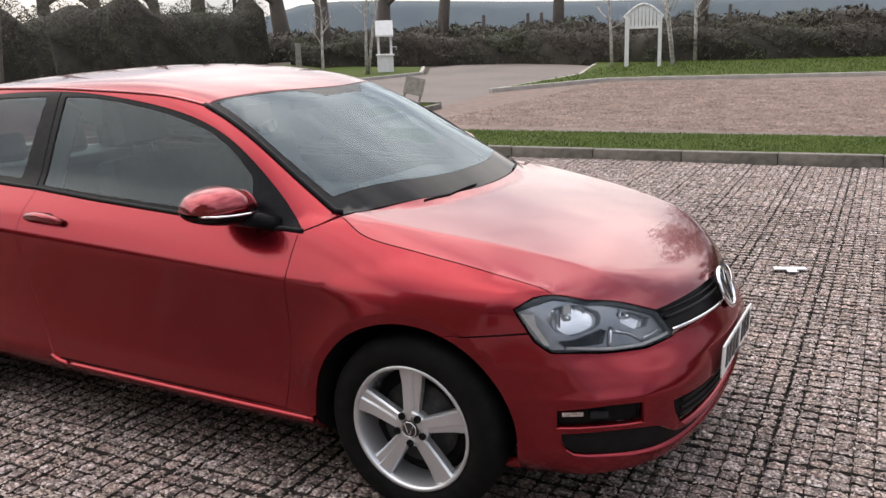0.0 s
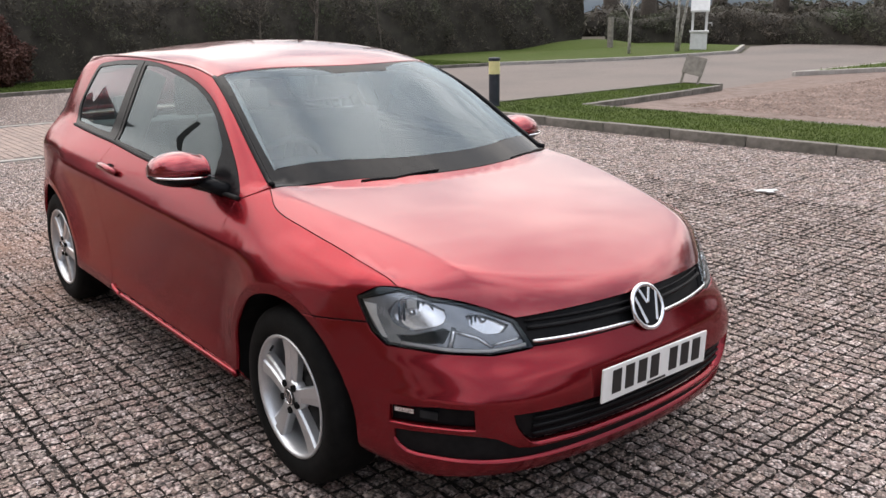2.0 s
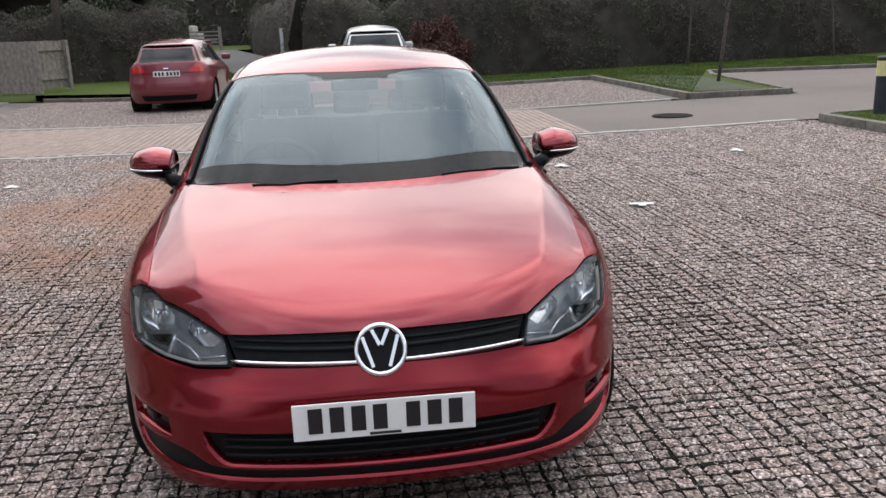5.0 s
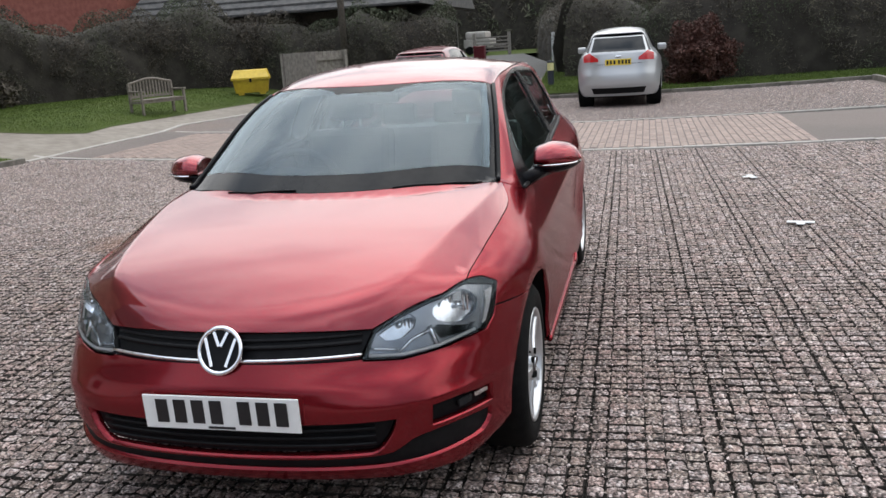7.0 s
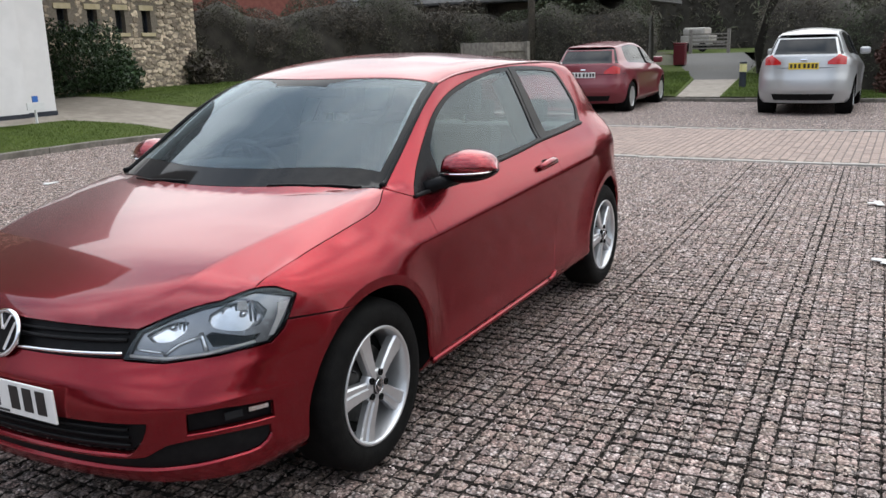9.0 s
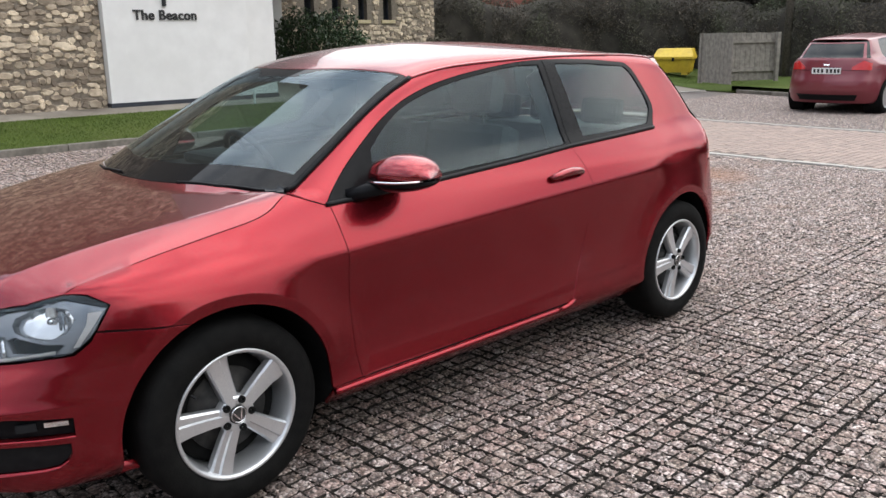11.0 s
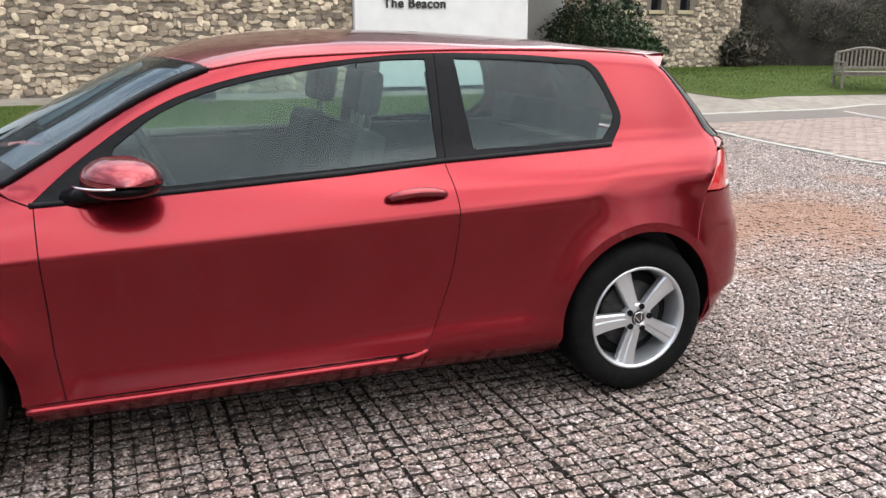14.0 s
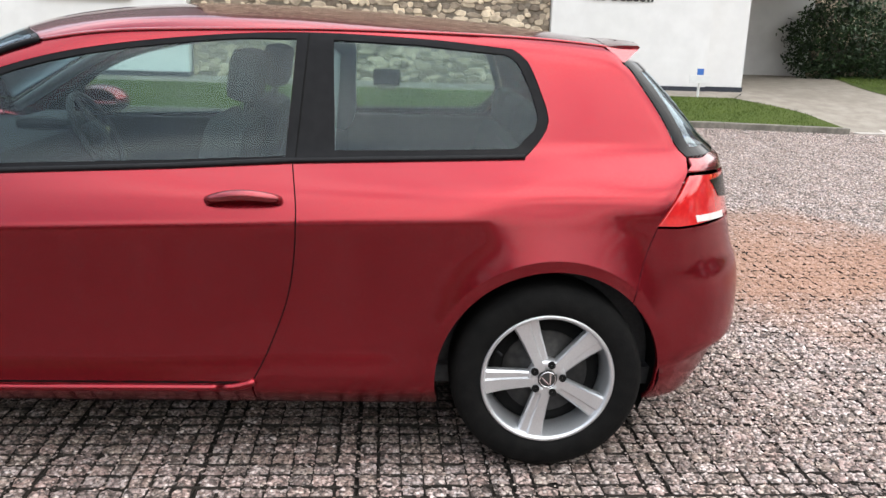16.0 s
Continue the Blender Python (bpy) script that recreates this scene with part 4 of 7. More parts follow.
panel("rear_window_border", "R", rg, FRIT, car, h=.04, gap=.0, depth=.004, lift=.003, holes=(clear,))
low = line("S", (-2.63 - .345, .205), (-3.0, .20)) + line("B", (.72, .2), (0, .2))
edge = arch(-WB, .362, 198, 134)
upper_edge = smooth_line("S", (-2.885, .573), (-2.918, .71), (-2.953, .803)) + line("B", (.77, .798), (.4, .785), (0, .785))
rb_full = edge + upper_edge + other(upper_edge)[::-1] + other(edge)[::-1] + other(low) + low[::-1]
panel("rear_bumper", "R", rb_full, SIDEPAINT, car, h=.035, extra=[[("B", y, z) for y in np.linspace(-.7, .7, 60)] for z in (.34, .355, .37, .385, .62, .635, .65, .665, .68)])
spo = []
bm = bmesh.new()
for i in range(17):
    u = -1 + i / 8
    bow = 1 - u * u
    yt, yl = .452 * u, .528 * u
    x_tip, z_tip = -2.942 - .055 * bow, 1.350 + .012 * bow
    x_root = -2.815 - .035 * bow
    z_root = float(top_z(np.array([x_root]), np.array([.49 * u]))[0])
    x_low, z_low = -2.873 - .045 * bow, 1.296 + .012 * bow
    spo.append([bm.verts.new(q) for q in ((x_root, .492 * u, z_root + .001), (x_root * .5 + x_tip * .5, .475 * u, z_root * .5 + z_tip * .5 + .004), (x_tip + .008, yt * 1.005, z_tip + .001), (x_tip, yt, z_tip - .004), (x_tip + .006, yt * 1.005, z_tip - .012), (x_low, yl, z_low))])
for a, b in zip(spo[:-1], spo[1:]):
    for i in range(5):
        bm.faces.new((a[i], b[i], b[i + 1], a[i + 1]))
bm.faces.new(spo[0])
bm.faces.new(spo[-1][::-1])
part("spoiler", bm, PAINT, car, smooth=False)
part("underbody", boxes((-3.05, .5, -.55, .55, .17, .24), (-2.2, -.42, -.73, .73, .17, .3), bevel=.02), DARK, car)

# wheels
def wheel(x, s, turn, y):
    w = new("wheel")
    w.parent = car
    w.matrix_local = pose(x, s * y, .312, 0, turn, 0) if s > 0 else pose(x, s * y, .312, 0, -turn, 180)
    tyre = [(.205, -.20), (.212, -.195), (.25, -.207), (.285, -.203), (.306, -.185), (.3125, -.15), (.3125, -.06), (.306, -.022), (.285, -.005), (.25, .0), (.222, -.006), (.213, -.014)]
    part("tyre", rev(tyre, 72), RUBBER, w, smooth=True)
    rim = part("rim", rev([(.213, -.014), (.2165, -.008), (.213, -.004), (.205, -.006), (.201, -.014), (.196, -.03), (.19, -.06), (.186, -.19)], 72), ALLOY, w, smooth=True)
    part("rim_back", rev([(.19, -.19), (.185, -.10), (.16, -.09), (.001, -.09)], 40), DARK, w, smooth=True)
    part("brake_disc", rev([(.14, -.088), (.14, -.075), (.08, -.075), (.075, -.06), (.001, -.06)], 40), ALLOYDARK, w, smooth=True)
    for k in range(5):
        a = radians(90 + 72 * k)
        rows = []
        for r, wd, dep in ((.030, .050, -.012), (.055, .052, -.012), (.10, .060, -.016), (.15, .070, -.018), (.185, .080, -.016), (.201, .088, -.014)):
            prof = ((-.5, -.035), (-.5, -.008), (-.43, 0), (.08, .0), (.14, -.007), (.40, -.007), (.5, -.013), (.5, -.035))
            rows.append([(r, q * wd, dep + d) for q, d in prof])
        vs, fs = [], []
        for row in rows:
            for r, q, d in row:
                vs.append((r * math.cos(a) - q * math.sin(a), d, r * math.sin(a) + q * math.cos(a)))
        for i in range(len(rows) - 1):
            for q in range(7):
                fs.append((i * 8 + q, i * 8 + q + 1, i * 8 + q + 9, i * 8 + q + 8))
        part("spoke", (vs, fs), ALLOY, w)
    part("hub", rev([(.062, -.05), (.062, -.018), (.056, -.013), (.032, -.012), (.031, -.016)], 30), ALLOY, w, smooth=True)
    part("centre_cap", rev([(.031, -.016), (.030, -.008), (.026, -.006), (.001, -.006)], 24), ALLOYDARK, w, smooth=True)
    part("cap_ring", rev([(.0255 + .0022 * math.cos(radians(a)), -.006 + .0022 * math.sin(radians(a))) for a in range(0, 360, 60)], 28, close=True), CHROME, w, smooth=True)
    for k in (-1, 1):
        part("cap_bar", box(bmesh.new(), -.0024, .0024, -.006, -.004, -.021, .021, 0, pose(k * .009, 0, 0, 0, k * 22, 0)), CHROME, w)
    part("valve", tube([(.186 * math.cos(.9), -.020, .186 * math.sin(.9)), (.172 * math.cos(.9), -.004, .172 * math.sin(.9))], .0045, 7), BLACK, w)
    for k in range(5):
        a = radians(90 + 36 + 72 * k)
        b = part("wheel_bolt", rev([(.0125, -.02), (.0125, -.010), (.006, -.010), (.005, -.016), (.001, -.016)], 10), DARK, w)
        b.matrix_local = pose(.049 * math.cos(a), .004, .049 * math.sin(a))
    return w


wheel(0, 1, 16, .862)
wheel(0, -1, 1, .862)
wheel(-WB, 1, 23, .85)
wheel(-WB, -1, 30, .85)

# door mirrors and handles
for s in (1, -1):
    vs, fs = [], []
    n, m = 14, 20
    for i in range(n + 1):
        u = i / n
        k = max(.0006, (1 - u ** 3.2)) ** .5 * (.80 + .2 * min(1, u * 3))
        for j in range(m):
            a = 2 * math.pi * j / m
            ca, sa = math.cos(a), math.sin(a)
            reach = .135 if ca < 0 else .115
            lift = .086 if sa > 0 else .056
            vs.append((-.695 - .03 * u + reach * k * math.copysign(abs(ca) ** .85, ca), s * (.80 + .195 * u), .985 + .008 * u + lift * k * math.copysign(abs(sa) ** .9, sa)))
    for i in range(n):
        for j in range(m):
            f = (i * m + j, i * m + (j + 1) % m, (i + 1) * m + (j + 1) % m, (i + 1) * m + j)
            fs.append(f[::-1] if s > 0 else f)
    fs += [tuple(range(m)), tuple(n * m + q for q in range(m))]
    mir = part("door_mirror", ([(x, y, max(z, .988)) for x, y, z in vs], fs), PAINT, car, smooth=True)
    low_v = [(x, y, min(.982 + (z - .982) * .95, .982)) for x, y, z in vs]
    part("mirror_base", (low_v, fs), GLOSSBLACK, mir, smooth=True)
    band = [(-.575 - .0 * q, s * (.83 + .0 * q), .984) for q in (0,)] + [(-.695 + .122 * math.cos(radians(q)), s * (.86 + .125 * math.sin(radians(q)) ** 1.2), .986) for q in range(15, 91, 15)]
    part("indicator", tube(band, .0042, 6), CHROME, mir, smooth=True)
    part("mirror_arm", tube([(-.55, s * .755, .925), (-.60, s * .80, .945), (-.66, s * .85, .962)], [.032, .03, .03], 8), GLOSSBLACK, mir, smooth=True)
    h0 = place(smooth_line("S", (-1.575, .868), (-1.68, .876), (-1.79, .874)), s)
    hg = gradient(h0)
    nn = len(h0)
    hd = part("door_handle", tube(h0 + hg * np.array([.004 + .03 * math.sin(math.pi * i / (nn - 1)) ** .5 for i in range(nn)])[:, None], [.014 + .005 * math.sin(math.pi * i / (nn - 1)) for i in range(nn)], 8), PAINT, car, smooth=True)
    # flat dark patch paints the shade of the red handle recess
    cup = place([("S", -1.69 + .040 * math.cos(radians(a)), .893 + .006 * math.sin(radians(a))) for a in range(0, 360, 15)], s)
    cg = gradient(cup)
    part("recess_shade", ([tuple(q) for q in cup + cg * .0015], [tuple(range(len(cup)))]), DARK, hd)

# cabin
cab = new("cabin")
cab.parent = car
part("door_card", boxes((-1.9, -.45, .70, .725, .28, .945), bevel=.01), DASH, cab)
part("door_card", boxes((-1.9, -.45, -.725, -.70, .28, .945), bevel=.01), DASH, cab)
part("side_trim", boxes((-3.0, -1.9, .62, .66, .28, .99), bevel=.01), DASH, cab)
part("side_trim", boxes((-3.0, -1.9, -.66, -.62, .28, .99), bevel=.01), DASH, cab)
part("cabin_floor", boxes((-3.05, -.35, -.70, .70, .24, .30)), DASH, cab)
part("bulkhead", boxes((-.42, -.38, -.66, .66, .25, .88)), DASH, cab)
part("parcel_shelf", boxes((-3.05, -2.55, -.60, .60, .94, .965), bevel=.008), DASH, cab)
bm = boxes((-.78, -.30, -.67, .67, .62, .93), bevel=.03)
for v in bm.verts:
    if v.co.z > .8 and v.co.x > -.5:
        v.co.z += .012
    if v.co.z < .7:
        v.co.x = min(v.co.x, -.40)
part("dashboard", bm, DASH, cab)
part("binnacle", boxes((-.80, -.58, -.52, -.20, .93, .985), bevel=.03), DASH, cab)
part("centre_console", boxes((-1.4, -.70, -.13, .13, .30, .62), bevel=.03), DASH, cab)
sw_ = part("steering_wheel", tube([(.183 * math.cos(radians(a)), .183 * math.sin(radians(a)), 0) for a in range(0, 360, 12)], .015, 8, True), DASH, cab, smooth=True)
sw_.matrix_local = pose(-.86, -.36, .90, 0, -62, 0)
part("wheel_hub", rev([(.001, .03), (.05, .025), (.065, .0), (.06, -.04), (.001, -.04)], 20, "Z"), DASH, sw_, smooth=True)
for a in (0, 180, 270):
    part("wheel_spoke", box(bmesh.new(), .04, .18, -.018, .018, -.006, .006, .004, pose(0, 0, 0, 0, 0, a)), CHROME if a == 270 else DASH, sw_)


def cushion(x0, x1, y0, y1, z0, z1, tilt=0, r=.05):
    return box(bmesh.new(), x0, x1, y0, y1, z0, z1, r, pose((x0 + x1) / 2, 0, z0, 0, tilt, 0) @ pose(-(x0 + x1) / 2, 0, -z0))


for y in (-.36, .36):
    seat = new("front_seat")
    seat.parent = cab
    part("seat_base", cushion(-1.42, -.90, y - .25, y + .25, .36, .54), SEAT, seat)
    part("backrest", cushion(-1.52, -1.38, y - .25, y + .25, .50, 1.10, -14), SEAT, seat)
    part("headrest", cushion(-1.66, -1.56, y - .13, y + .13, 1.13, 1.30, -10, .035), SEAT, seat)
    for q in (-.05, .05):
        part("headrest_post", tube([(-1.60, y + q, 1.05), (-1.62, y + q, 1.16)], .008, 6), CHROME, seat)
rear_seat = new("rear_seat")
rear_seat.parent = cab
part("seat_base", cushion(-2.35, -1.95, -.60, .60, .36, .55), SEAT, rear_seat)
part("backrest", cushion(-2.50, -2.38, -.60, .60, .50, 1.0, -16), SEAT, rear_seat)
for y in (-.36, 0, .36):
    part("headrest", cushion(-2.62, -2.54, y - .12, y + .12, 1.0, 1.14, -10, .03), SEAT, rear_seat)
part("inner_mirror", box(bmesh.new(), -.99, -.96, -.11, .11, 1.255, 1.32, .012), DASH, cab)
part("sensor_box", box(bmesh.new(), -.93, -.83, -.05, .05, 1.30, 1.345, .012), DASH, cab)
for s in (1, -1):
    p = place(line("S", (-1.885, 1.0), (-1.895, 1.34)), s)
    part("pillar_trim", tube(p - gradient(p) * .088, .056, 10), LINING, cab, smooth=True)
    p = place(line("T", (-.40, .66), (-.70, .60), (-1.02, .545)), s)
    part("pillar_trim", tube(p - gradient(p) * .035, .022, 8), LINING, cab, smooth=True)
    p = place(line("T", (-.14, .30), (-.20, .47), (-.29, .63)) if s > 0 else line("T", (-.118, .10), (-.13, .30), (-.165, .42)), s)
    part("wiper", tube(p + gradient(p) * .002, .004, 6), BLACK, car, smooth=True)

# two parked cars, built on the same kind of skin
def parked(label, paint, at, high, long, plate_mat, lamp_z, lamp_y):
    c = thing("car", label, "car", at)
    body = new("body")
    body.parent = c
    body.matrix_local = Matrix.Diagonal((long, 1, high, 1))
    for s in (1, -1):
        whole = (line("S", (.150, .652), (.36, .670), (.333, .741)) + line("T", (.39, .722), (.43, .695)) + smooth_line("T", *BONNET_SIDE)
                 + smooth_line("T", *WS_SIDE) + smooth_line("T", *DITCH) + line("S", (-2.876, 1.303), (-2.981, 1.144), (-3.073, 1.015), (-3.071, .967), (-2.953, .808), (-2.885, .573))
                 + arch(-WB, .355, 134, -14) + line("S", (-2.27, .19), (-.37, .19)) + arch(0, .355, 194, 68))
        dlo = line("S", *BELT) + smooth_line("S", *DLO_REAR) + smooth_line("S", *DLO_TOP)
        panel("side_panel", "C", whole, paint, body, s, holes=(dlo,), h=.06)
        panel("side_window", "S", dlo, DARKGLASS, body, s, h=.08, lift=-.003)
        post = place(line("S", (-1.2, .96), (-1.24, 1.30)), s)
        part("pillar", tube(post, .02, 6), BLACK, body)
        tl = line("B", (lamp_y, lamp_z[0]), (.70, lamp_z[0] - .01), (.70, lamp_z[1] - .05), (.58, lamp_z[1]), (lamp_y, lamp_z[0] + .05), (lamp_y, lamp_z[0]))
        panel("tail_lamp", "R", tl, REDLAMP, body, s, h=.04, lift=.012)
        part("door_mirror", box(bmesh.new(), -.72, -.58, s * .80 if s > 0 else -1.0, 1.0 if s > 0 else -.80, .95, 1.08, .04), paint, body)
    panel("bonnet", "T", bonnet_path, paint, body, h=.07)
    panel("windscreen", "T", ws_outer, DARKGLASS, body, h=.07)
    panel("roof", "T", roof_path, paint, body, h=.07)
    panel("front_bumper", "F", outer, paint, body, h=.06)
    for s in (1, -1):
        panel("headlamp", "F", lamp, CHROME, body, s, h=.05)
    panel("grille", "F", up, BLACK, body, h=.05, lift=-.01)
    panel("rear_bumper", "R", rb_full, paint, body, h=.06)
    panel("bumper_insert", "R", line("B", (.55, .36), (.50, .25), (-.50, .25), (-.55, .36), (.55, .36)), BLACK, body, h=.08, lift=.006)
    tgate = line("S", (-3.073, 1.012), (-3.071, .967), (-2.953, .808)) + line("B", (.72, .79), (-.72, .79)) + other(line("S", (-3.073, 1.012), (-3.071, .967), (-2.953, .808)))[::-1] + line("B", (-.64, 1.005), (.64, 1.005))
    panel("tailgate", "R", tgate, paint, body, h=.06)
    panel("rear_window", "R", tail + other(tail)[::-1], DARKGLASS, body, h=.06)
    panel("window_frame", "R", line("B", (.60, 1.0), (.51, 1.275), (-.51, 1.275), (-.60, 1.0), (.60, 1.0)), paint, body, h=.06, lift=.004, holes=(line("B", (.548, 1.008), (.478, 1.258), (-.478, 1.258), (-.548, 1.008), (.548, 1.008)),))
    p = place([("B", 0, lamp_z[0] - .02)], 1)[0]
    pl_ = part("number_plate", boxes((-.26, .26, -.004, .004, -.055, .055), bevel=.002), plate_mat, body)
    pl_.matrix_local = pose(p[0] - .012, 0, p[2], 4, 0, -90)
    for x in (-.20, -.13, -.06, .03, .10, .17, .23):
        part("plate_bar", boxes((x - .032, x + .008, -.006, -.0042, -.034, .036)), INK, pl_)
    part("rear_wiper", tube([(-3.16, -.02, 1.03), (-3.12, .25, 1.08)], .008, 5), BLACK, body)
    part("tail_badge", tube([(p[0] - .0, -.05, p[2] + .10), (p[0], .05, p[2] + .10)], .018, 6), CHROME, body)
    part("underbody", boxes((-3.0, .45, -.6, .6, .17, .26)), DARK, body)
    for x in (0, -WB):
        for s in (1, -1):
            w = new("wheel")
            w.parent = c
            w.matrix_local = pose(x * long, s * .85, .312, 0, 20, 0 if s > 0 else 180)
            part("tyre", rev([(.19, -.19), (.25, -.205), (.3, -.19), (.312, -.15), (.312, -.05), (.3, -.012), (.25, .0), (.21, -.008)], 32), RUBBER, w, smooth=True)
            part("rim", rev([(.21, -.012), (.19, -.03), (.10, -.02), (.001, -.016)], 24), ALLOY, w, smooth=True)
            part("arch_liner", rev([(.36, -.30), (.355, -.02)], 24), DARK, w)
    return c


parked("silver compact people carrier parked nose to the hedge", SILVER, pose(-18.3, .70, .0, 0, 0, 180), 1.10, .98, PLATEY, (.84, 1.0), .40)
parked("maroon hatchback parked nose to the hedge", MAROON, pose(-18.15, -3.55, .0, 0, 0, 181), 1.0, .98, PLATE, (.80, .96), .42)

# the lie of the land
LAND = [(-200, 2.5), (-60, 1.2), (-30, .75), (-15.3, .56), (-10.4, .46), (-9.4, .31), (-8.4, .15), (-6.5, .05), (-3, .0), (3, .0), (7, .085), (16, .2), (24, .38), (40, .8), (90, 1.6), (300, 3)]


def land(y):
    return spline(np.asarray(y, float), LAND)


def sheet(name, poly, h, mat, sp=1.0, label="", kind="structure", category="ground"):
    """A level-following sheet inside a plan outline."""
    from mathutils.geometry import delaunay_2d_cdt
    p = []
    for a, b in zip(poly, poly[1:] + poly[:1]):
        a, b = np.array(a, float), np.array(b, float)
        n = max(1, int(np.linalg.norm(b - a) / sp))
        p += [a + (b - a) * i / n for i in range(n)]
    p = np.array(p)
    lo, hi = p.min(0), p.max(0)
    gx, gy = np.meshgrid(np.arange(lo[0], hi[0], sp), np.arange(lo[1], hi[1], sp))
    g = np.stack([gx.ravel(), gy.ravel()], 1)
    g = g[inside(p, g)]
    ov, _, of, *_ = delaunay_2d_cdt([Vector(v) for v in p] + [Vector(v) for v in g], [(i, (i + 1) % len(p)) for i in range(len(p))], [], 0, 1e-5)
    q = np.array([tuple(v) for v in ov])
    tri = np.array([tuple(f) for f in of if len(f) == 3])
    tri = tri[inside(p, q[tri].mean(1))]
    z = land(q[:, 1]) + h
    ob = part(name, ([(float(a), float(b), float(c)) for (a, b), c in zip(q, z)], [tuple(int(i) for i in t) for t in tri]), mat, smooth=True)
    return tagged(ob, label, category, kind=kind)


# one sheet to the horizon
xs = [-1500, -500, -150, -80, -40, -20, 0, 20, 40, 80, 150, 500, 1500]
ys = [-1500, -500] + [y for y, _ in LAND if y < -31] + list(np.arange(-31, 41, .5)) + [60, 90, 160, 300, 700, 1500]
vs = [(x, float(y), float(land(np.clip(y, -200, 300))) - .05) for y in ys for x in xs]
k = len(xs)
fs = [(j * k + i, j * k + i + 1, (j + 1) * k + i + 1, (j + 1) * k + i) for j in range(len(ys) - 1) for i in range(k - 1)]
tagged(part("ground", (vs, fs), EARTH, smooth=True), "dull earth and rough grass ground", "ground", kind="structure")

EDGE = lambda y: -8.62 + .035 * y
sheet("pavement_bays", [(-12.45, -8.3), (-12.4, 6.2), (-18.6, 6.3), (-18.5, -7.9), (-13.6, -8.4)], -.004, BAYGRAVEL, .8, "pinkish grey gravel parking bays", category="pavement")
sheet("road", [(-12.6, -8.3), (-8.95, -8.3), (-8.4, 6.4), (-8.0, 12.3), (-6.8, 12.5), (-7.0, 16.1), (-7.2, 21), (-8.6, 26), (-14, 30), (-15, 26), (-13.2, 22.6), (-14.3, 19), (-16.5, 15), (-18.2, 9), (-12, 8.3), (-12.2, 3)], .0, TARMAC, .8, "worn pinkish tarmac drive", category="road")
sheet("pavement_lot", [(-6.9, 8.2), (14, 9.6), (14, 23.2), (.7, 21), (-5.9, 19.6), (-7.6, 16.1), (-7.2, 12.4)], .002, PINKGRAVEL, .8, "pink gravel overflow parking", category="pavement")
sheet("pavement_behind", [(3.4, -9.0), (20, -8.6), (20, 8.5), (3.4, 7.2)], -.004, FILL, .8, "gravel parking ground", category="pavement")
LAWN_EDGE = [(-18.4, -9.0), (-15.3, -9.12), (-12.3, -9.24), (-11.3, -9.1), (-10.75, -9.5), (-10.35, -10.1), (-10.1, -11.0), (-10.2, -11.8), (-10.9, -13.8), (-10.9, -15.2)]
sheet("footpath", [(-8.35, -8.2), (-12.4, -8.25), (-13.6, -8.45), (-18.4, -7.95)] + LAWN_EDGE + [(-7.7, -15.2), (-7.7, -10.45), (-7.3, -9.86), (-7.9, -9.4), (-8.15, -8.95)], .012, CONCRETE, .6, "buff concrete footpath", category="path")
sheet("lawn", LAWN_EDGE[::-1] + [(-18.45, -7.2), (-21, -7.4), (-24, -9), (-24, -17), (-11.2, -17)], .02, GRASS, .6, "short green lawn", category="lawn")
sheet("lawn_verge", [(-8.3, -8.2), (-8.1, -9.0), (-7.8, -9.4), (-7.3, -9.85), (9, -9.9), (9, -8.35), (-6.6, -8.35), (-7.6, -8.25)], .06, GRASS, .5, "narrow strip of green lawn beside the wall", category="lawn")
sheet("pavement_wall", [(-7.29, -9.86), (-7.7, -10.42), (9, -10.6), (9, -9.905)], .03, CONCRETE, .5, "narrow buff concrete strip along the wall", category="path")
sheet("verge_west", [(-18.6, 6.3), (-12.25, 6.35), (-11.95, 8.05), (-16.6, 8.7), (-18.3, 9.3), (-16.6, 15.2), (-14.4, 19.2), (-13.4, 22.5), (-15, 25.5), (-26, 28), (-30, 10), (-30, 1.2), (-18.6, 1.2)], .07, GRASS, .8, "green grass verge before the hedge", category="lawn")


def rise(name, stations, mat, label, category):
    """A sloping strip with sides, through stations (x, y0, z0, y1, z1)."""
    vs, fs = [], []
    for x, y0, z0, y1, z1 in stations:
        vs += [(x, y0, z0 - .4), (x, y0, z0), (x, (y0 + y1) / 2, (z0 + z1) / 2), (x, y1, z1), (x, y1, z1 - .4)]
    for i in range(len(stations) - 1):
        fs += [(5 * i + q, 5 * i + q + 5, 5 * i + q + 6, 5 * i + q + 1) for q in range(4)]
    return tagged(part(name, (vs, fs), mat), label, category, kind="structure")


rise("footpath_gate", [(-18.6, -2.45, .10, -1.45, .10), (-20.8, -2.72, .19, -1.62, .19), (-23.1, -3.0, .29, -1.8, .29)], CONCRETE, "pale concrete path climbing from the kerb", "path")
rise("road_gate", [(-23.11, -3.3, .285, -1.7, .285), (-26, -3.9, .40, -1.9, .40), (-29.5, -4.9, .50, -2.2, .50), (-52, -10.5, .50, -6.3, .50)], LANE, "grey tarmac lane to the field gate", "road")
rise("verge_path", [(-18.6, -7.3, .24, -2.46, .11), (-23.1, -8.2, .34, -3.01, .31), (-29.5, -9.5, .48, -4.91, .52)], GRASS, "green grass verge beside the path", "lawn")
rise("verge_lane", [(-18.61, -1.44, .11, 1.2, .085), (-23.1, -1.79, .31, 1.2, .30), (-29.5, -2.19, .52, 1.4, .52), (-60, -5.5, .52, 2, .52)], GRASS, "green grass verge on the hedge side of the path", "lawn")
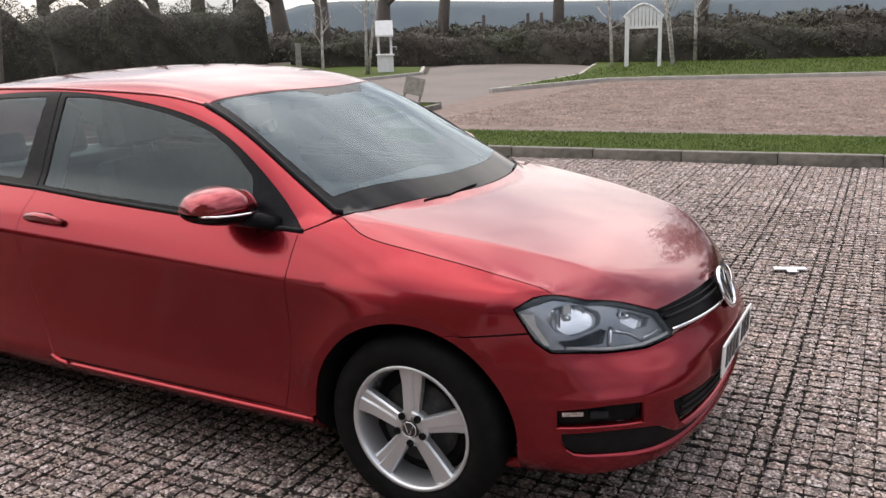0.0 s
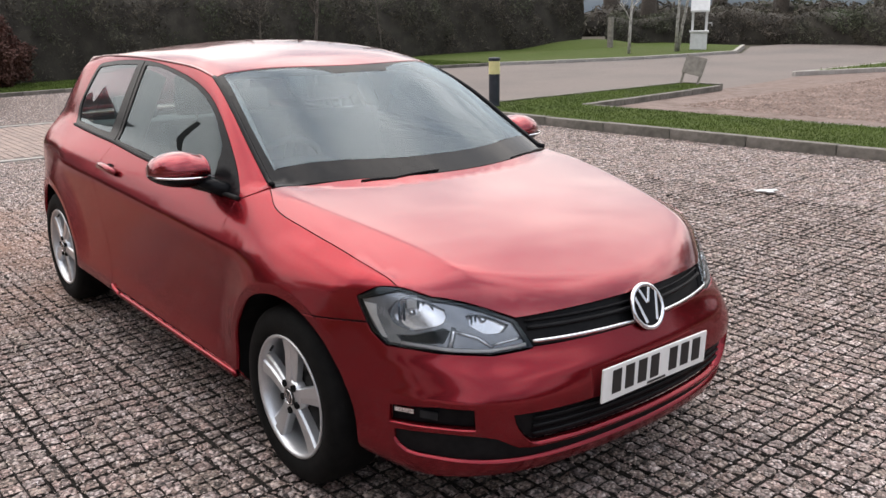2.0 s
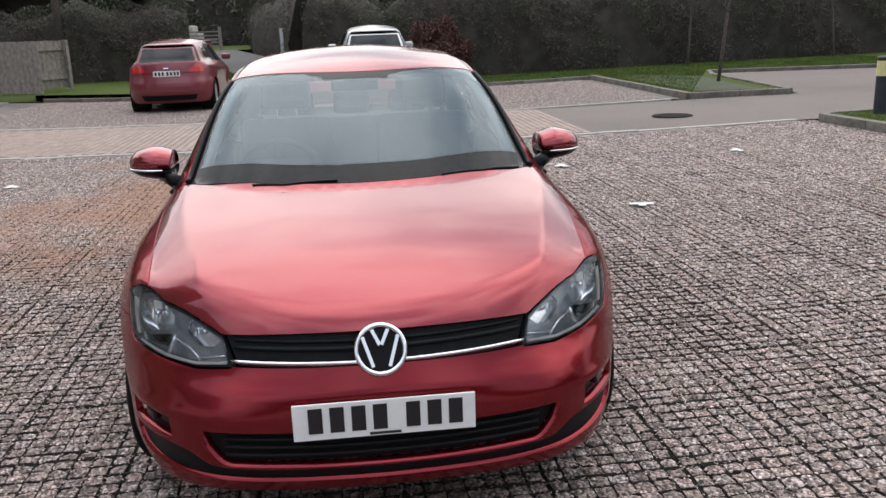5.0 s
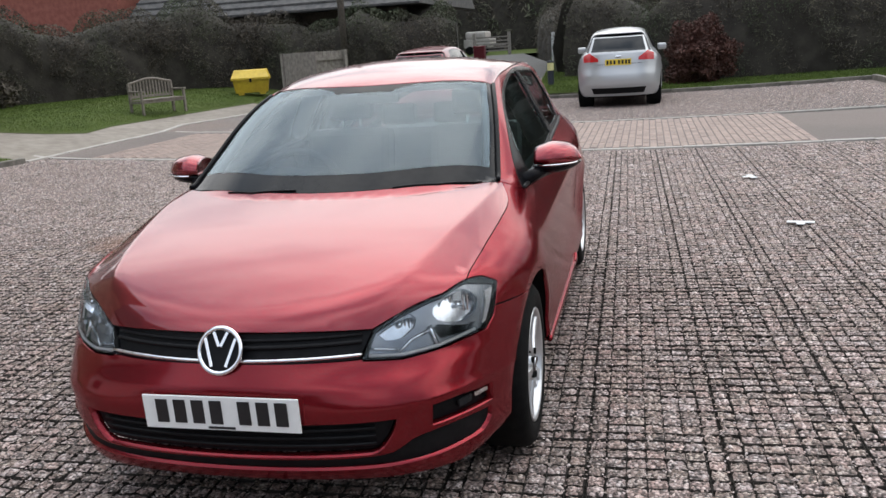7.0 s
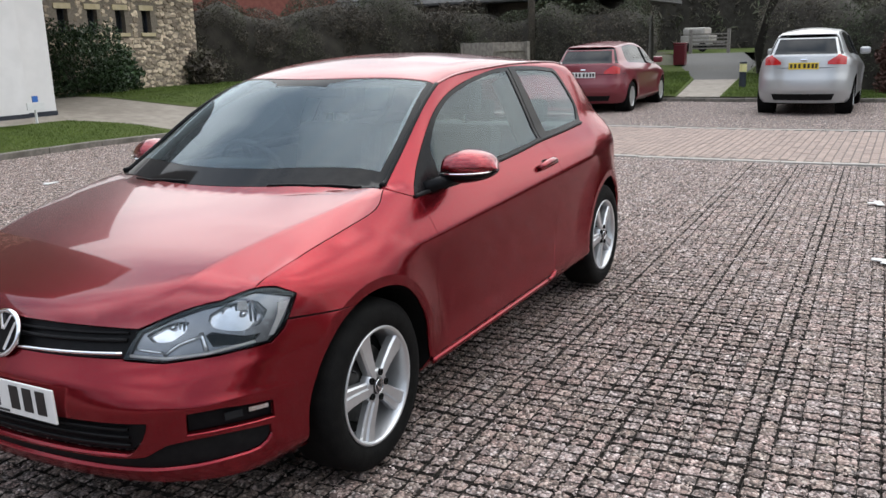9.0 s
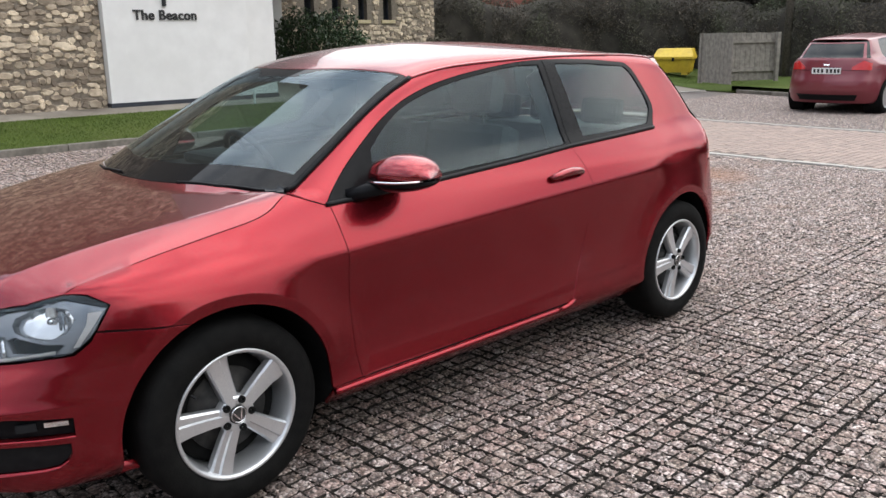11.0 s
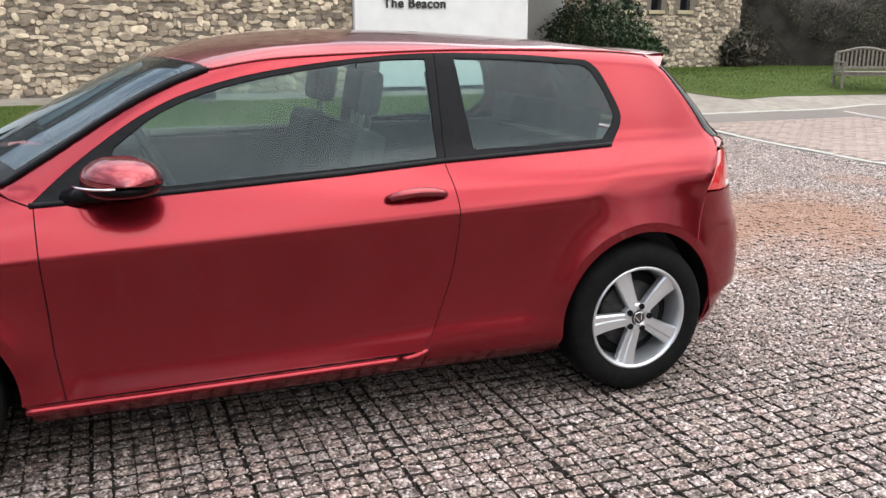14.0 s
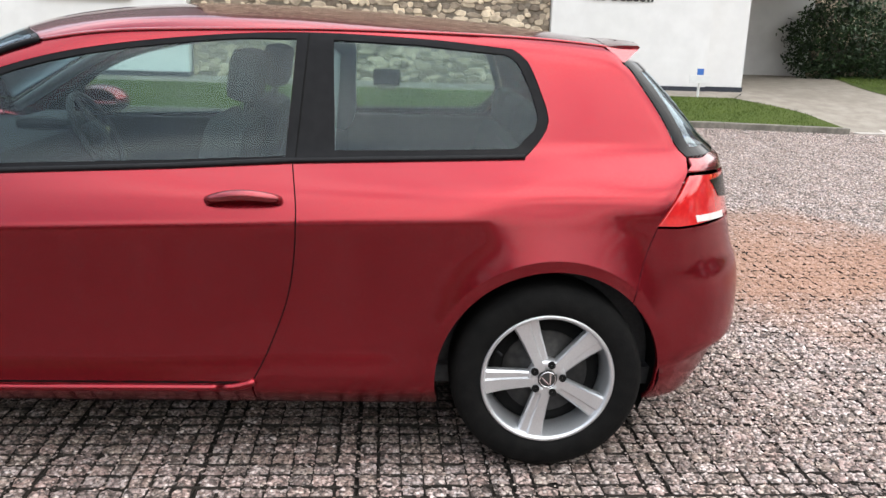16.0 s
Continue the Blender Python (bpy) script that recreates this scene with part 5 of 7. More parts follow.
rise("meadow", [(-52.01, -14, .49, -4, .49), (-75, -18, .6, 4, .6)], GRASS, "bright green field beyond the gate", "lawn")
sheet("island_grass", [(-8.15, 6.6), (14, 7.35), (14, 9.5), (-6.85, 8.15), (-7.1, 12.2), (-7.95, 12.3)], .10, GRASS, .5, "narrow green grass island", category="lawn")
sheet("bank_grass", [(-7.7, 16.2), (-5.9, 19.5), (.7, 20.9), (16, 23.2), (16, 36), (-12, 36), (-8.4, 25.8), (-7.2, 21)], .09, GRASS, .8, "green grass bank with young birches", category="lawn")
sheet("flower_bed", [(-18.3, 6.7), (-12.7, 6.65), (-12.4, 7.75), (-16.6, 8.3)], .085, EARTH, .6, "bare brown soil bed round a sapling", category="flower bed")

# kerbs, stone by stone
stone_bm = boxes((-.5, .5, -.06, .06, -.2, .0), bevel=.012)
stone_me = bpy.data.meshes.new("kerb_stone")
stone_bm.to_mesh(stone_me)
stone_bm.free()


def kerb(name, pts, top, label, mat=KERBSTONE, length=.92, wide=1.0):
    k = thing(name, label, "kerb", kind="structure")
    if not stone_me.materials:
        stone_me.materials.append(KERBSTONE)
    me = stone_me
    if mat is not KERBSTONE:
        me = stone_me.copy()
        me.materials[0] = mat
    for a, b in zip(pts[:-1], pts[1:]):
        a, b = np.array(a, float), np.array(b, float)
        L = np.linalg.norm(b - a)
        n = max(1, round(L / length))
        d = (b - a) / L
        for i in range(n):
            c = a + d * L * (i + .5) / n
            ob = new("kerb_stone", me)
            ob.parent = k
            s0, s1 = land(c[1] - d[1] * .3), land(c[1] + d[1] * .3)
            ob.matrix_local = (Matrix.Translation((c[0], c[1], float(land(c[1])) + top + random.uniform(-.004, .004))) @ pose(0, 0, 0, 0, -math.degrees(math.atan2(float(s1 - s0), .6)), math.degrees(math.atan2(d[1], d[0])) + random.uniform(-.5, .5))
                               @ Matrix.Diagonal((L / n - .008, wide, 1, 1)))
    return k


kerb("kerb_island", [(14, 7.25), (1.1, 6.98), (-3, 6.72), (-8.05, 6.48), (-8.15, 6.7), (-7.95, 12.3), (-7.1, 12.35)], .12, "weathered grey concrete kerb of the grass island")
kerb("kerb_inner", [(14, 9.5), (-6.8, 8.15), (-7.05, 12.2)], .10, "pale concrete kerb behind the grass island")
kerb("kerb_bank", [(-7.75, 16.1), (-5.9, 19.45), (.7, 20.9), (16, 23.2)], .10, "pale concrete kerb of the grass bank", EDGESTONE)
kerb("kerb_drive", [(-7.75, 16.1), (-7.25, 21), (-8.4, 25.8)], .09, "pale concrete kerb along the drive", EDGESTONE)
kerb("kerb_well", [(-15, 25.5), (-13.4, 22.5), (-14.4, 19.2), (-16.6, 15.2)], .09, "pale kerb round the grass by the well", EDGESTONE)
kerb("kerb_bed", [(-18.5, 6.3), (-12.25, 6.3), (-11.95, 8.1), (-16.6, 8.7)], .11, "grey concrete kerb round the sapling bed")
kerb("kerb_back", [(-18.5, 6.3), (-18.5, -7.1)], .09, "dark weathered kerb behind the parking bays")
kerb("kerb_path", [(-18.4, -7.92), (-13.6, -8.42), (-12.4, -8.2), (-8.4, -8.15)], .022, "pale flush edging along the concrete footpath", EDGESTONE)
kerb("kerb_wall", [(9, -8.3), (-6.6, -8.29), (-7.6, -8.2), (-8.3, -8.12)], .085, "grey kerb of the lawn strip beside the building")
kerb("edging", [(EDGE(6.3), 6.3), (EDGE(0), 0), (EDGE(-8.6), -8.6)], .012, "flush pale stone edging between gravel and drive", EDGESTONE, .6, .85)
kerb("edging_far", [(-12.38, 6.0), (-12.42, -1), (-12.62, -8)], .012, "flush pale stone edging of the bays", EDGESTONE, .6, .8)
kerb("kerb_verge", [(-16.6, 8.7), (-18.3, 9.3), (-16.6, 15.2)], .085, "grey kerb between the drive and the verge")

# buildings
def stones(x0, x1, z0, z1, face, out, openings=(), small=1.0):
    """Rubble stones laid in uneven courses on a wall that looks along +y."""
    rows, z = [], z0
    rnd = random.Random(5)
    while z < z1:
        h = rnd.uniform(.055, .105) * small
        x = x0 - rnd.uniform(0, .1)
        while x < x1:
            w = rnd.choice((rnd.uniform(.05, .11), rnd.uniform(.09, .18), rnd.uniform(.13, .27))) * small
            lift = rnd.uniform(-.045, .045)
            a, b, c, d = max(x, x0), min(x + w, x1), z + lift, min(z + h * rnd.choice((.8, 1, 1, 1.35)) + lift, z1)
            if b - a > .03 and d - c > .02 and not any(a < o[1] and b > o[0] and c < o[3] and d > o[2] for o in openings):
                j = lambda q: rnd.uniform(-q, q)
                g = .007
                p = rnd.uniform(.004, .035)
                mx, mz = (a + b) / 2, (c + d) / 2
                tilt = j(.25)
                bv = []
                for q in range(7):
                    u = (q + j(.3)) * 2 * math.pi / 7
                    ca, sa = math.cos(u), math.sin(u)
                    r = 1.08 / (abs(ca) ** 3 + abs(sa) ** 3) ** (1 / 3)
                    px, pz = (b - a) / 2 * r * ca, (d - c) / 2 * r * sa
                    bv.append((min(max(mx + px - tilt * pz, x0), x1), face, mz + pz + tilt * px * .35))
                fv = [(mx + (q[0] - mx) * rnd.uniform(.72, .9), face + p + j(.006), mz + (q[2] - mz) * rnd.uniform(.68, .88)) for q in bv]
                rows.append((bv + fv, [tuple(range(13, 6, -1))] + [(q, 7 + q, 7 + (q + 1) % 7, (q + 1) % 7) for q in range(7)]))
            x += w
        z += h
    return rows


def wall(name, rows, mat, label, category="wall", bevel=.0):
    bm = bmesh.new()
    for r in rows:
        box(bm, *r, bevel=bevel)
    return tagged(part(name, bm, mat), label, category, kind="structure")


G0 = .44
wall("wall_white", [(-7.05, -4.5, -11.2, -10.42, G0 + .12, 3.75)], RENDER, "smooth white rendered wall of the entrance")
wall("wall_pillar", [(-7.72, -7.055, -11.3, -10.60, G0 + .12, 3.75)], RENDER, "white rendered pillar beside the entrance passage")
wall("baseboard", [(-7.05, -4.48, -11.15, -10.405, G0 - .2, G0 + .118), (-7.735, -7.056, -11.25, -10.585, G0 - .2, G0 + .118)], NAVY, "dark painted plinth under the white wall")
sw = wall("wall_stone", [(-4.497, 1.10, -11.2, -10.56, G0 - .3, 10.4)], MORTAR, "buff and grey rubble stone wall")
# curved white wall with a window
W1, W2, WZ0, WZ1 = 2.0, 3.3, 1.68, 2.75
wall("wall_round", [(1.12, W1, -11.2, -10.36, G0 + .12, 3.75), (W2, 9, -11.2, -10.36, G0 + .12, 3.75), (W1, W2, -11.2, -10.36, G0 + .12, WZ0), (W1, W2, -11.2, -10.36, WZ1, 3.75)], RENDER, "white rendered wall with a window")
wall("baseboard_round", [(1.10, 9, -11.1, -10.34, G0 - .2, G0 + .118)], NAVY, "dark painted plinth under the white wall")
win = thing("window_1", "dark window with a pale stone sill", "window", kind="structure")
part("window_sill", boxes((W1 - .06, W2 + .06, -10.62, -10.30, WZ0 - .07, WZ0 + .01), bevel=.01), SANDSTONE, win)
part("window_frame", boxes((W1, W2, -10.55, -10.49, WZ0 + .01, WZ0 + .07), (W1, W1 + .06, -10.55, -10.49, WZ0 + .07, WZ1), (W2 - .06, W2, -10.55, -10.49, WZ0 + .07, WZ1), (W1 + .62, W1 + .68, -10.55, -10.49, WZ0 + .07, WZ1)), NAVY, win)
part("pane", boxes((W1 + .06, W2 - .06, -10.53, -10.52, WZ0 + .07, WZ1)), DARKGLASS, win)
# roof over the entrance block
bm = bmesh.new()
for a, (ye, ze) in (((-8.2, -4.505), (-9.95, 3.78)), ((-4.505, 1.105), (-11.205, 5.58)), ((1.105, 9.4), (-9.95, 3.78))):
    pr = [(ye, ze), (ye, ze + .12), (-14.0, 9.7), (-18.05, 3.9), (-18.05, 3.78), (-14.0, 9.58)]
    l = [bm.verts.new((a[0], y, z)) for y, z in pr]
    r = [bm.verts.new((a[1], y, z)) for y, z in pr]
    for i in range(6):
        bm.faces.new((l[i], l[(i + 1) % 6], r[(i + 1) % 6], r[i]))
    bm.faces.new(l[::-1])
    bm.faces.new(r)
tagged(part("roof_main", bm, SLATE), "dark slate pitched roof", "roof", kind="structure")
wall("wall_inner", [(-7.72, 9, -17.6, -11.31, G0 - .3, 3.7)], RENDER, "white rendered building behind the front wall")
wall("wall_porch", [(-10.85, -7.73, -15.25, -15.0, G0, 2.5)], RENDER, "pale rendered wall inside the entrance passage")
# slab added above the view to keep sky light off the passage
wall("passage_shade_slab", [(-11.2, -7.735, -15.25, -10.95, 2.72, 2.92)], RENDER, "added unseen slab that shades the entrance passage", "ceiling")
wall("trim_passage", [(-8.0, -7.73, -11.42, -11.31, G0 + .1, 2.6)], NAVY, "dark door frame at the entrance passage")

# stone range behind, with four slit windows
slits = [(-12.02, -11.72), (-12.88, -12.58), (-13.74, -13.44), (-14.60, -14.30)]
SZ0, SZ1 = 2.0, 2.56
rows = [(-16.2, -10.9, -15.9, -15.3, .2, SZ0), (-16.2, -10.9, -15.9, -15.3, SZ1, 3.4)]
xs = [-16.2] + [v for s in sorted(slits) for v in s] + [-10.9]
rows += [(xs[i], xs[i + 1], -15.9, -15.3, SZ0, SZ1) for i in range(0, len(xs), 2)]
bw = wall("wall_range", rows, MORTAR, "rubble stone wall with small slit windows")
ops = [(a - .1, b + .1, SZ0 - .1, SZ1 + .14) for a, b in slits]
for i, (a, b) in enumerate(slits):
    w = thing("window_%d" % (i + 2), "narrow dark slit window with sandstone lintel and sill", "window", kind="structure", group="slit windows")
    part("lintel", boxes((a - .09, b + .09, -15.36, -15.27, SZ1 + .0, SZ1 + .13), bevel=.006), SANDSTONE, w)
    part("window_sill", boxes((a - .09, b + .09, -15.36, -15.25, SZ0 - .09, SZ0), bevel=.006), SANDSTONE, w)
    part("pane", boxes((a, b, -15.5, -15.48, SZ0, SZ1)), DARKGLASS, w)
    part("window_frame", boxes((a, a + .03, -15.48, -15.44, SZ0, SZ1), (b - .03, b, -15.48, -15.44, SZ0, SZ1)), NAVY, w)
bm = bmesh.new()
pr = [(-14.95, 3.26), (-14.95, 3.38), (-18.2, 5.6), (-21.5, 3.4), (-21.5, 3.28), (-18.2, 5.48)]
l = [bm.verts.new((-16.5, y, z)) for y, z in pr]
r = [bm.verts.new((-10.8, y, z)) for y, z in pr]
for i in range(6):
    bm.faces.new((l[i], l[(i + 1) % 6], r[(i + 1) % 6], r[i]))
bm.faces.new(l[::-1])
bm.faces.new(r)
tagged(part("roof_range", bm, SLATE), "dark slate roof of the stone range", "roof", kind="structure")
wall("wall_range_end", [(-16.2, -10.9, -21.2, -15.91, .2, 3.35)], MORTAR, "rubble stone range, body")

# houses over the hedge
hs = thing("house", "dark tiled house roof showing over the hedge", "house")
def gable(x0, x1, y0, y1, z0, z1, mat, name, parent, along="y"):
    bm = bmesh.new()
    ym, xm = (y0 + y1) / 2, (x0 + x1) / 2
    if along == "y":
        pts = [(x0, y0, z0), (x0, y1, z0), (xm, y1, z1), (xm, y0, z1), (x1, y0, z0), (x1, y1, z0)]
    else:
        pts = [(x0, y0, z0), (x1, y0, z0), (x1, ym, z1), (x0, ym, z1), (x0, y1, z0), (x1, y1, z0)]
    v = [bm.verts.new(p) for p in pts]
    for f in ((0, 1, 2, 3), (3, 2, 5, 4), (0, 3, 4), (1, 5, 2), (0, 4, 5, 1)):
        bm.faces.new([v[i] for i in f])
    bmesh.ops.recalc_face_normals(bm, faces=bm.faces)
    return part(name, bm, mat, parent)


part("wall", boxes((-31.2, -24.2, -15.0, -6.4, .3, 2.75)), MORTAR, hs)
roof = gable(-31.8, -23.0, -15.5, -5.4, 2.72, 5.9, SLATE, "roof", hs)
for i in range(14):
    u = i / 14
    part("tile_course", boxes((-23.04 - u * 4.3 - .05, -23.02 - u * 4.3 + .02, -15.5, -5.4, 2.74 + u * 3.1, 2.79 + u * 3.1)), SLATE, roof)
h2 = thing("house", "red rendered house wall over the hedge", "house")
part("wall", boxes((-33, -24.5, -27, -16.6, .6, 6.5)), BRICKRED, h2)
gable(-33.4, -24.1, -27.4, -16.2, 6.5, 9.5, SLATE, "roof", h2)

# lettering and emblem on the white wall
cu = bpy.data.curves.new("wall_letters", "FONT")
cu.body, cu.size, cu.extrude, cu.space_character, cu.offset = "The Beacon", .215, .012, 1.06, .004
tx = new("wall_letters", cu)
dep = bpy.context.evaluated_depsgraph_get()
me = bpy.data.meshes.new_from_object(tx.evaluated_get(dep))
bpy.data.objects.remove(tx)
me.materials.clear()
me.materials.append(INK)
xs_ = [v.co.x for v in me.vertices]
k = 1.10 / (max(xs_) - min(xs_))
ltr = thing("wall_lettering", "black raised lettering on the white wall", "sign", pose(-4.98, -10.405, 1.85, 90, 0, 180) @ Matrix.Diagonal((k, k, 1, 1)))
root_of = list(range(len(me.vertices)))


def find(i):
    while root_of[i] != i:
        root_of[i] = root_of[root_of[i]]
        i = root_of[i]
    return i


for e in me.edges:
    root_of[find(e.vertices[0])] = find(e.vertices[1])
groups = {}
for i in range(len(me.vertices)):
    groups.setdefault(find(i), []).append(i)
for ids in sorted(groups.values(), key=lambda g: min(me.vertices[i].co.x for i in g)):
    at = {i: q for q, i in enumerate(ids)}
    part("letter", ([tuple(me.vertices[i].co) for i in ids], [tuple(at[i] for i in p.vertices) for p in me.polygons if p.vertices[0] in at]), INK, ltr)
part_e = joined(tube([(-5.52, -10.40, 2.06), (-5.52, -10.40, 2.20)], .035, 8), ([(-5.62, -10.415, 2.2), (-5.42, -10.415, 2.2), (-5.38, -10.415, 2.32), (-5.52, -10.415, 2.44), (-5.66, -10.415, 2.32), (-5.62, -10.39, 2.2), (-5.42, -10.39, 2.2), (-5.38, -10.39, 2.32), (-5.52, -10.39, 2.44), (-5.66, -10.39, 2.32)], [(0, 1, 2, 3, 4), (9, 8, 7, 6, 5)] + [(i, (i + 1) % 5, (i + 1) % 5 + 5, i + 5) for i in range(5)]))
tagged(part("wall_emblem", part_e, INK), "plain black emblem above the lettering", "sign")

# plants
def leaves(pts, size, rnd, flat=0.3):
    """Small three-cornered leaves or twig ends at points."""
    n = len(pts)
    a = rnd.normal(size=(n, 3))
    a /= np.linalg.norm(a, axis=1)[:, None]
    b = rnd.normal(size=(n, 3))
    b -= (a * b).sum(1)[:, None] * a
    b /= np.linalg.norm(b, axis=1)[:, None]
    s = rnd.uniform(.5, 1.2, n)[:, None] * size
    v = np.stack([pts - a * s, pts + b * s * flat, pts + a * s, pts - b * s * flat], 1).reshape(-1, 3)
    f = np.arange(4 * n).reshape(-1, 4)
    return v, f


def np_mesh(name, v, f, mat, parent=None):
    me = bpy.data.meshes.new(name)
    me.vertices.add(len(v))
    me.vertices.foreach_set("co", np.asarray(v, np.float32).ravel())
    k = f.shape[1]
    me.loops.add(f.size)
    me.loops.foreach_set("vertex_index", f.astype(np.int32).ravel())
    me.polygons.add(len(f))
    me.polygons.foreach_set("loop_start", np.arange(0, f.size, k, dtype=np.int32))
    me.update(calc_edges=True)
    me.validate()
    me.materials.append(mat)
    ob = new(name, me)
    ob.parent = parent
    return ob


def hedge(name, pts, wide, high, count, label, mat=HEDGE, seed=1, size=.13, rough=.35):
    rnd = np.random.default_rng(seed)
    root = thing(name, label, "hedge", kind="stuff")
    pts = np.array(pts, float)
    seg = np.linalg.norm(np.diff(pts, axis=0), axis=1)
    cum = np.concatenate([[0], np.cumsum(seg)])

    def along(u):
        i = np.clip(np.searchsorted(cum, u) - 1, 0, len(seg) - 1)
        t = (u - cum[i]) / seg[i]
        d = (pts[i + 1] - pts[i]) / seg[i][:, None]
        return pts[i] + d * (u - cum[i])[:, None], np.stack([-d[:, 1], d[:, 0]], 1)

    def top(u):
        return high * (1 + rough * .28 * np.sin(u * .9 + seed) + rough * .25 * np.sin(u * 2.3 + 2 * seed) + rough * .16 * np.sin(u * 5.1))

    m = max(8, int(cum[-1] / .7))
    us = np.linspace(0, cum[-1], m)
    c, nn = along(us)
    g0 = land(c[:, 1])
    prof = ((-.42, -.1), (-.45, .35), (-.38, .75), (-.12, .92), (.12, .92), (.38, .75), (.45, .35), (.42, -.1))
    v = []
    for i in range(m):
        for a, b in prof:
            w = wide * (1 + .12 * math.sin(us[i] * 1.7 + b * 5))
            v.append((c[i, 0] + nn[i, 0] * a * w, c[i, 1] + nn[i, 1] * a * w, g0[i] + b * top(us[i:i + 1])[0]))
    f = [(i * 8 + q, i * 8 + q + 1, i * 8 + q + 9, i * 8 + q + 8) for i in range(m - 1) for q in range(7)]
    f += [tuple(range(8)), tuple((m - 1) * 8 + q for q in range(8))[::-1]]
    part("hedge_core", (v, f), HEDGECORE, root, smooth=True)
    u = rnd.uniform(0, cum[-1], count)
    c, nn = along(u)
    h = rnd.uniform(0, 1.06, count) ** .8
    hw = np.where(h < .7, .47, .47 * np.sqrt(np.clip(1 - ((h - .7) / .38) ** 2, .02, 1)))
    a = hw * rnd.choice([-1, 1], count) * rnd.uniform(.8, 1.06, count)
    over = rnd.uniform(0, 1, count) < .35
    a = np.where(over & (h > .7), hw * rnd.uniform(-1, 1, count), a)
    w = wide * (1 + .12 * np.sin(u * 1.7 + h * 5) + .1 * np.sin(u * 4.3 + h * 9))
    p = np.stack([c[:, 0] + nn[:, 0] * a * w, c[:, 1] + nn[:, 1] * a * w, land(c[:, 1]) + h * top(u)], 1)
    v, f = leaves(p, size, rnd, .22)
    np_mesh("hedge_leaves", v, f, mat, root)
    return root


hedge("hedge", [(-16.9, -17.0), (-18.5, -15.6), (-21.5, -13.8), (-23.2, -11), (-23.0, -7.8), (-23.6, -4.4)], 2.2, 2.3, 75000, "dense dark brown clipped hedge", seed=2, size=.058)
hedge("hedge", [(-23.8, -.75), (-22.6, 3), (-22.2, 8), (-22.6, 13), (-23.2, 18), (-22, 24)], 2.4, 2.75, 90000, "tall dark brown winter hedge behind the verge", seed=3, size=.06)
hedge("hedge", [(-21.5, 26), (-17.5, 28.5), (-12, 28.8), (-7, 27.2), (0, 28.2), (8, 30), (14, 31)], 2.2, 1.2, 60000, "low dark hedge beyond the grass bank", seed=4, size=.08)
hedge("hedge", [(-30, 21), (-33, 30), (-20, 41), (0, 47), (22, 46)], 3.5, 1.3, 16000, "dark distant hedge", seed=5, size=.22)
hedge("hedge", [(-24, -5.6), (-31, -7.9), (-45, -11), (-58, -14)], 2.2, 2.6, 25000, "dark hedge beside the gate path", seed=6, size=.065)
hedge("hedge", [(-24.6, -.5), (-33, -1.1), (-46, -3.6), (-60, -5)], 2.2, 2.8, 25000, "dark hedge on the far side of the gate path", seed=7, size=.065)
hedge("hedge", [(-66, -22), (-68, -6), (-64, 10)], 4, 7.5, 14000, "dark trees beyond the gate", seed=8, size=.3)
hedge("hedge", [(20, -12), (22, 0), (20, 20), (14, 32)], 3, 3.0, 14000, "dark hedge on the open side of the parking", seed=9, size=.25)
hedge("hedge", [(3.5, 31.5), (8, 29.5), (14, 28.5)], 3.0, 3.6, 9000, "russet brown shrubs on the bank", RUSSET, seed=10, size=.16)


def bush(name, x, y, r, high, count, label, mat, seed, size=.09):
    rnd = np.random.default_rng(seed)
    root = thing(name, label, "bush", pose(x, y, float(land(y))))
    d = rnd.normal(size=(count, 3))
    d /= np.linalg.norm(d, axis=1)[:, None]
    lump = 1 + .16 * np.sin(d[:, 0] * 5 + seed) + .14 * np.sin(d[:, 1] * 7) + .1 * np.sin(d[:, 2] * 9)
    q = d * (rnd.uniform(.55, 1.04, count) ** .6 * lump)[:, None]
    p = np.stack([q[:, 0] * r, q[:, 1] * r * .8, np.maximum(.02, high * (.48 + .5 * q[:, 2]))], 1)
    v, f = leaves(p, size, rnd, .4)
    np_mesh("foliage", v, f, mat, root)
    stems = [tube([(0, 0, -.05), (random.uniform(-.3, .3) * r, random.uniform(-.3, .3) * r, high * .4), (random.uniform(-.6, .6) * r, random.uniform(-.5, .5) * r, high * .8)], [.03, .02, .008], 5) for _ in range(7)]
    part("stems", joined(*stems), BARK, root)
    return root


bush("bush", -11.35, -14.35, 1.2, 1.6, 9500, "dense dark green laurel bush against the stone wall", HEDGEGREEN, 11, .055)
bush("bush", -12.9, -14.75, .5, .8, 1800, "small green shrub beside the laurel", HEDGEGREEN, 12)
bush("bush", -16.0, -14.9, .55, .9, 1500, "thin bare shrub at the wall corner", HEDGE, 13)
bush("bush", -20.6, 2.6, 1.0, 1.6, 11000, "russet brown shrub before the hedge", RUSSET, 14, .06)


def branch(rnd, p, d, r, length, depth, out):
    pts, rad = [p], [r]
    n = 4
    for i in range(n):
        d = (d + Vector((rnd.gauss(0, .12), rnd.gauss(0, .12), rnd.gauss(.04, .08)))).normalized()
        p = p + d * length / n
        pts.append(p)
        rad.append(r * (1 - .55 * (i + 1) / n))
    out.append(tube(pts, rad, 6 if r > .03 else 4))
    if depth:
        for i in range(rnd.choice((3, 4)) if depth > 1 else 3):
            k = rnd.randint(1, n)
            side = Vector((rnd.gauss(0, 1), rnd.gauss(0, 1), rnd.uniform(.1, .9))).normalized()
            branch(rnd, pts[k], (d * .6 + side * .7).normalized(), rad[k] * .62, length * rnd.uniform(.5, .72), depth - 1, out)


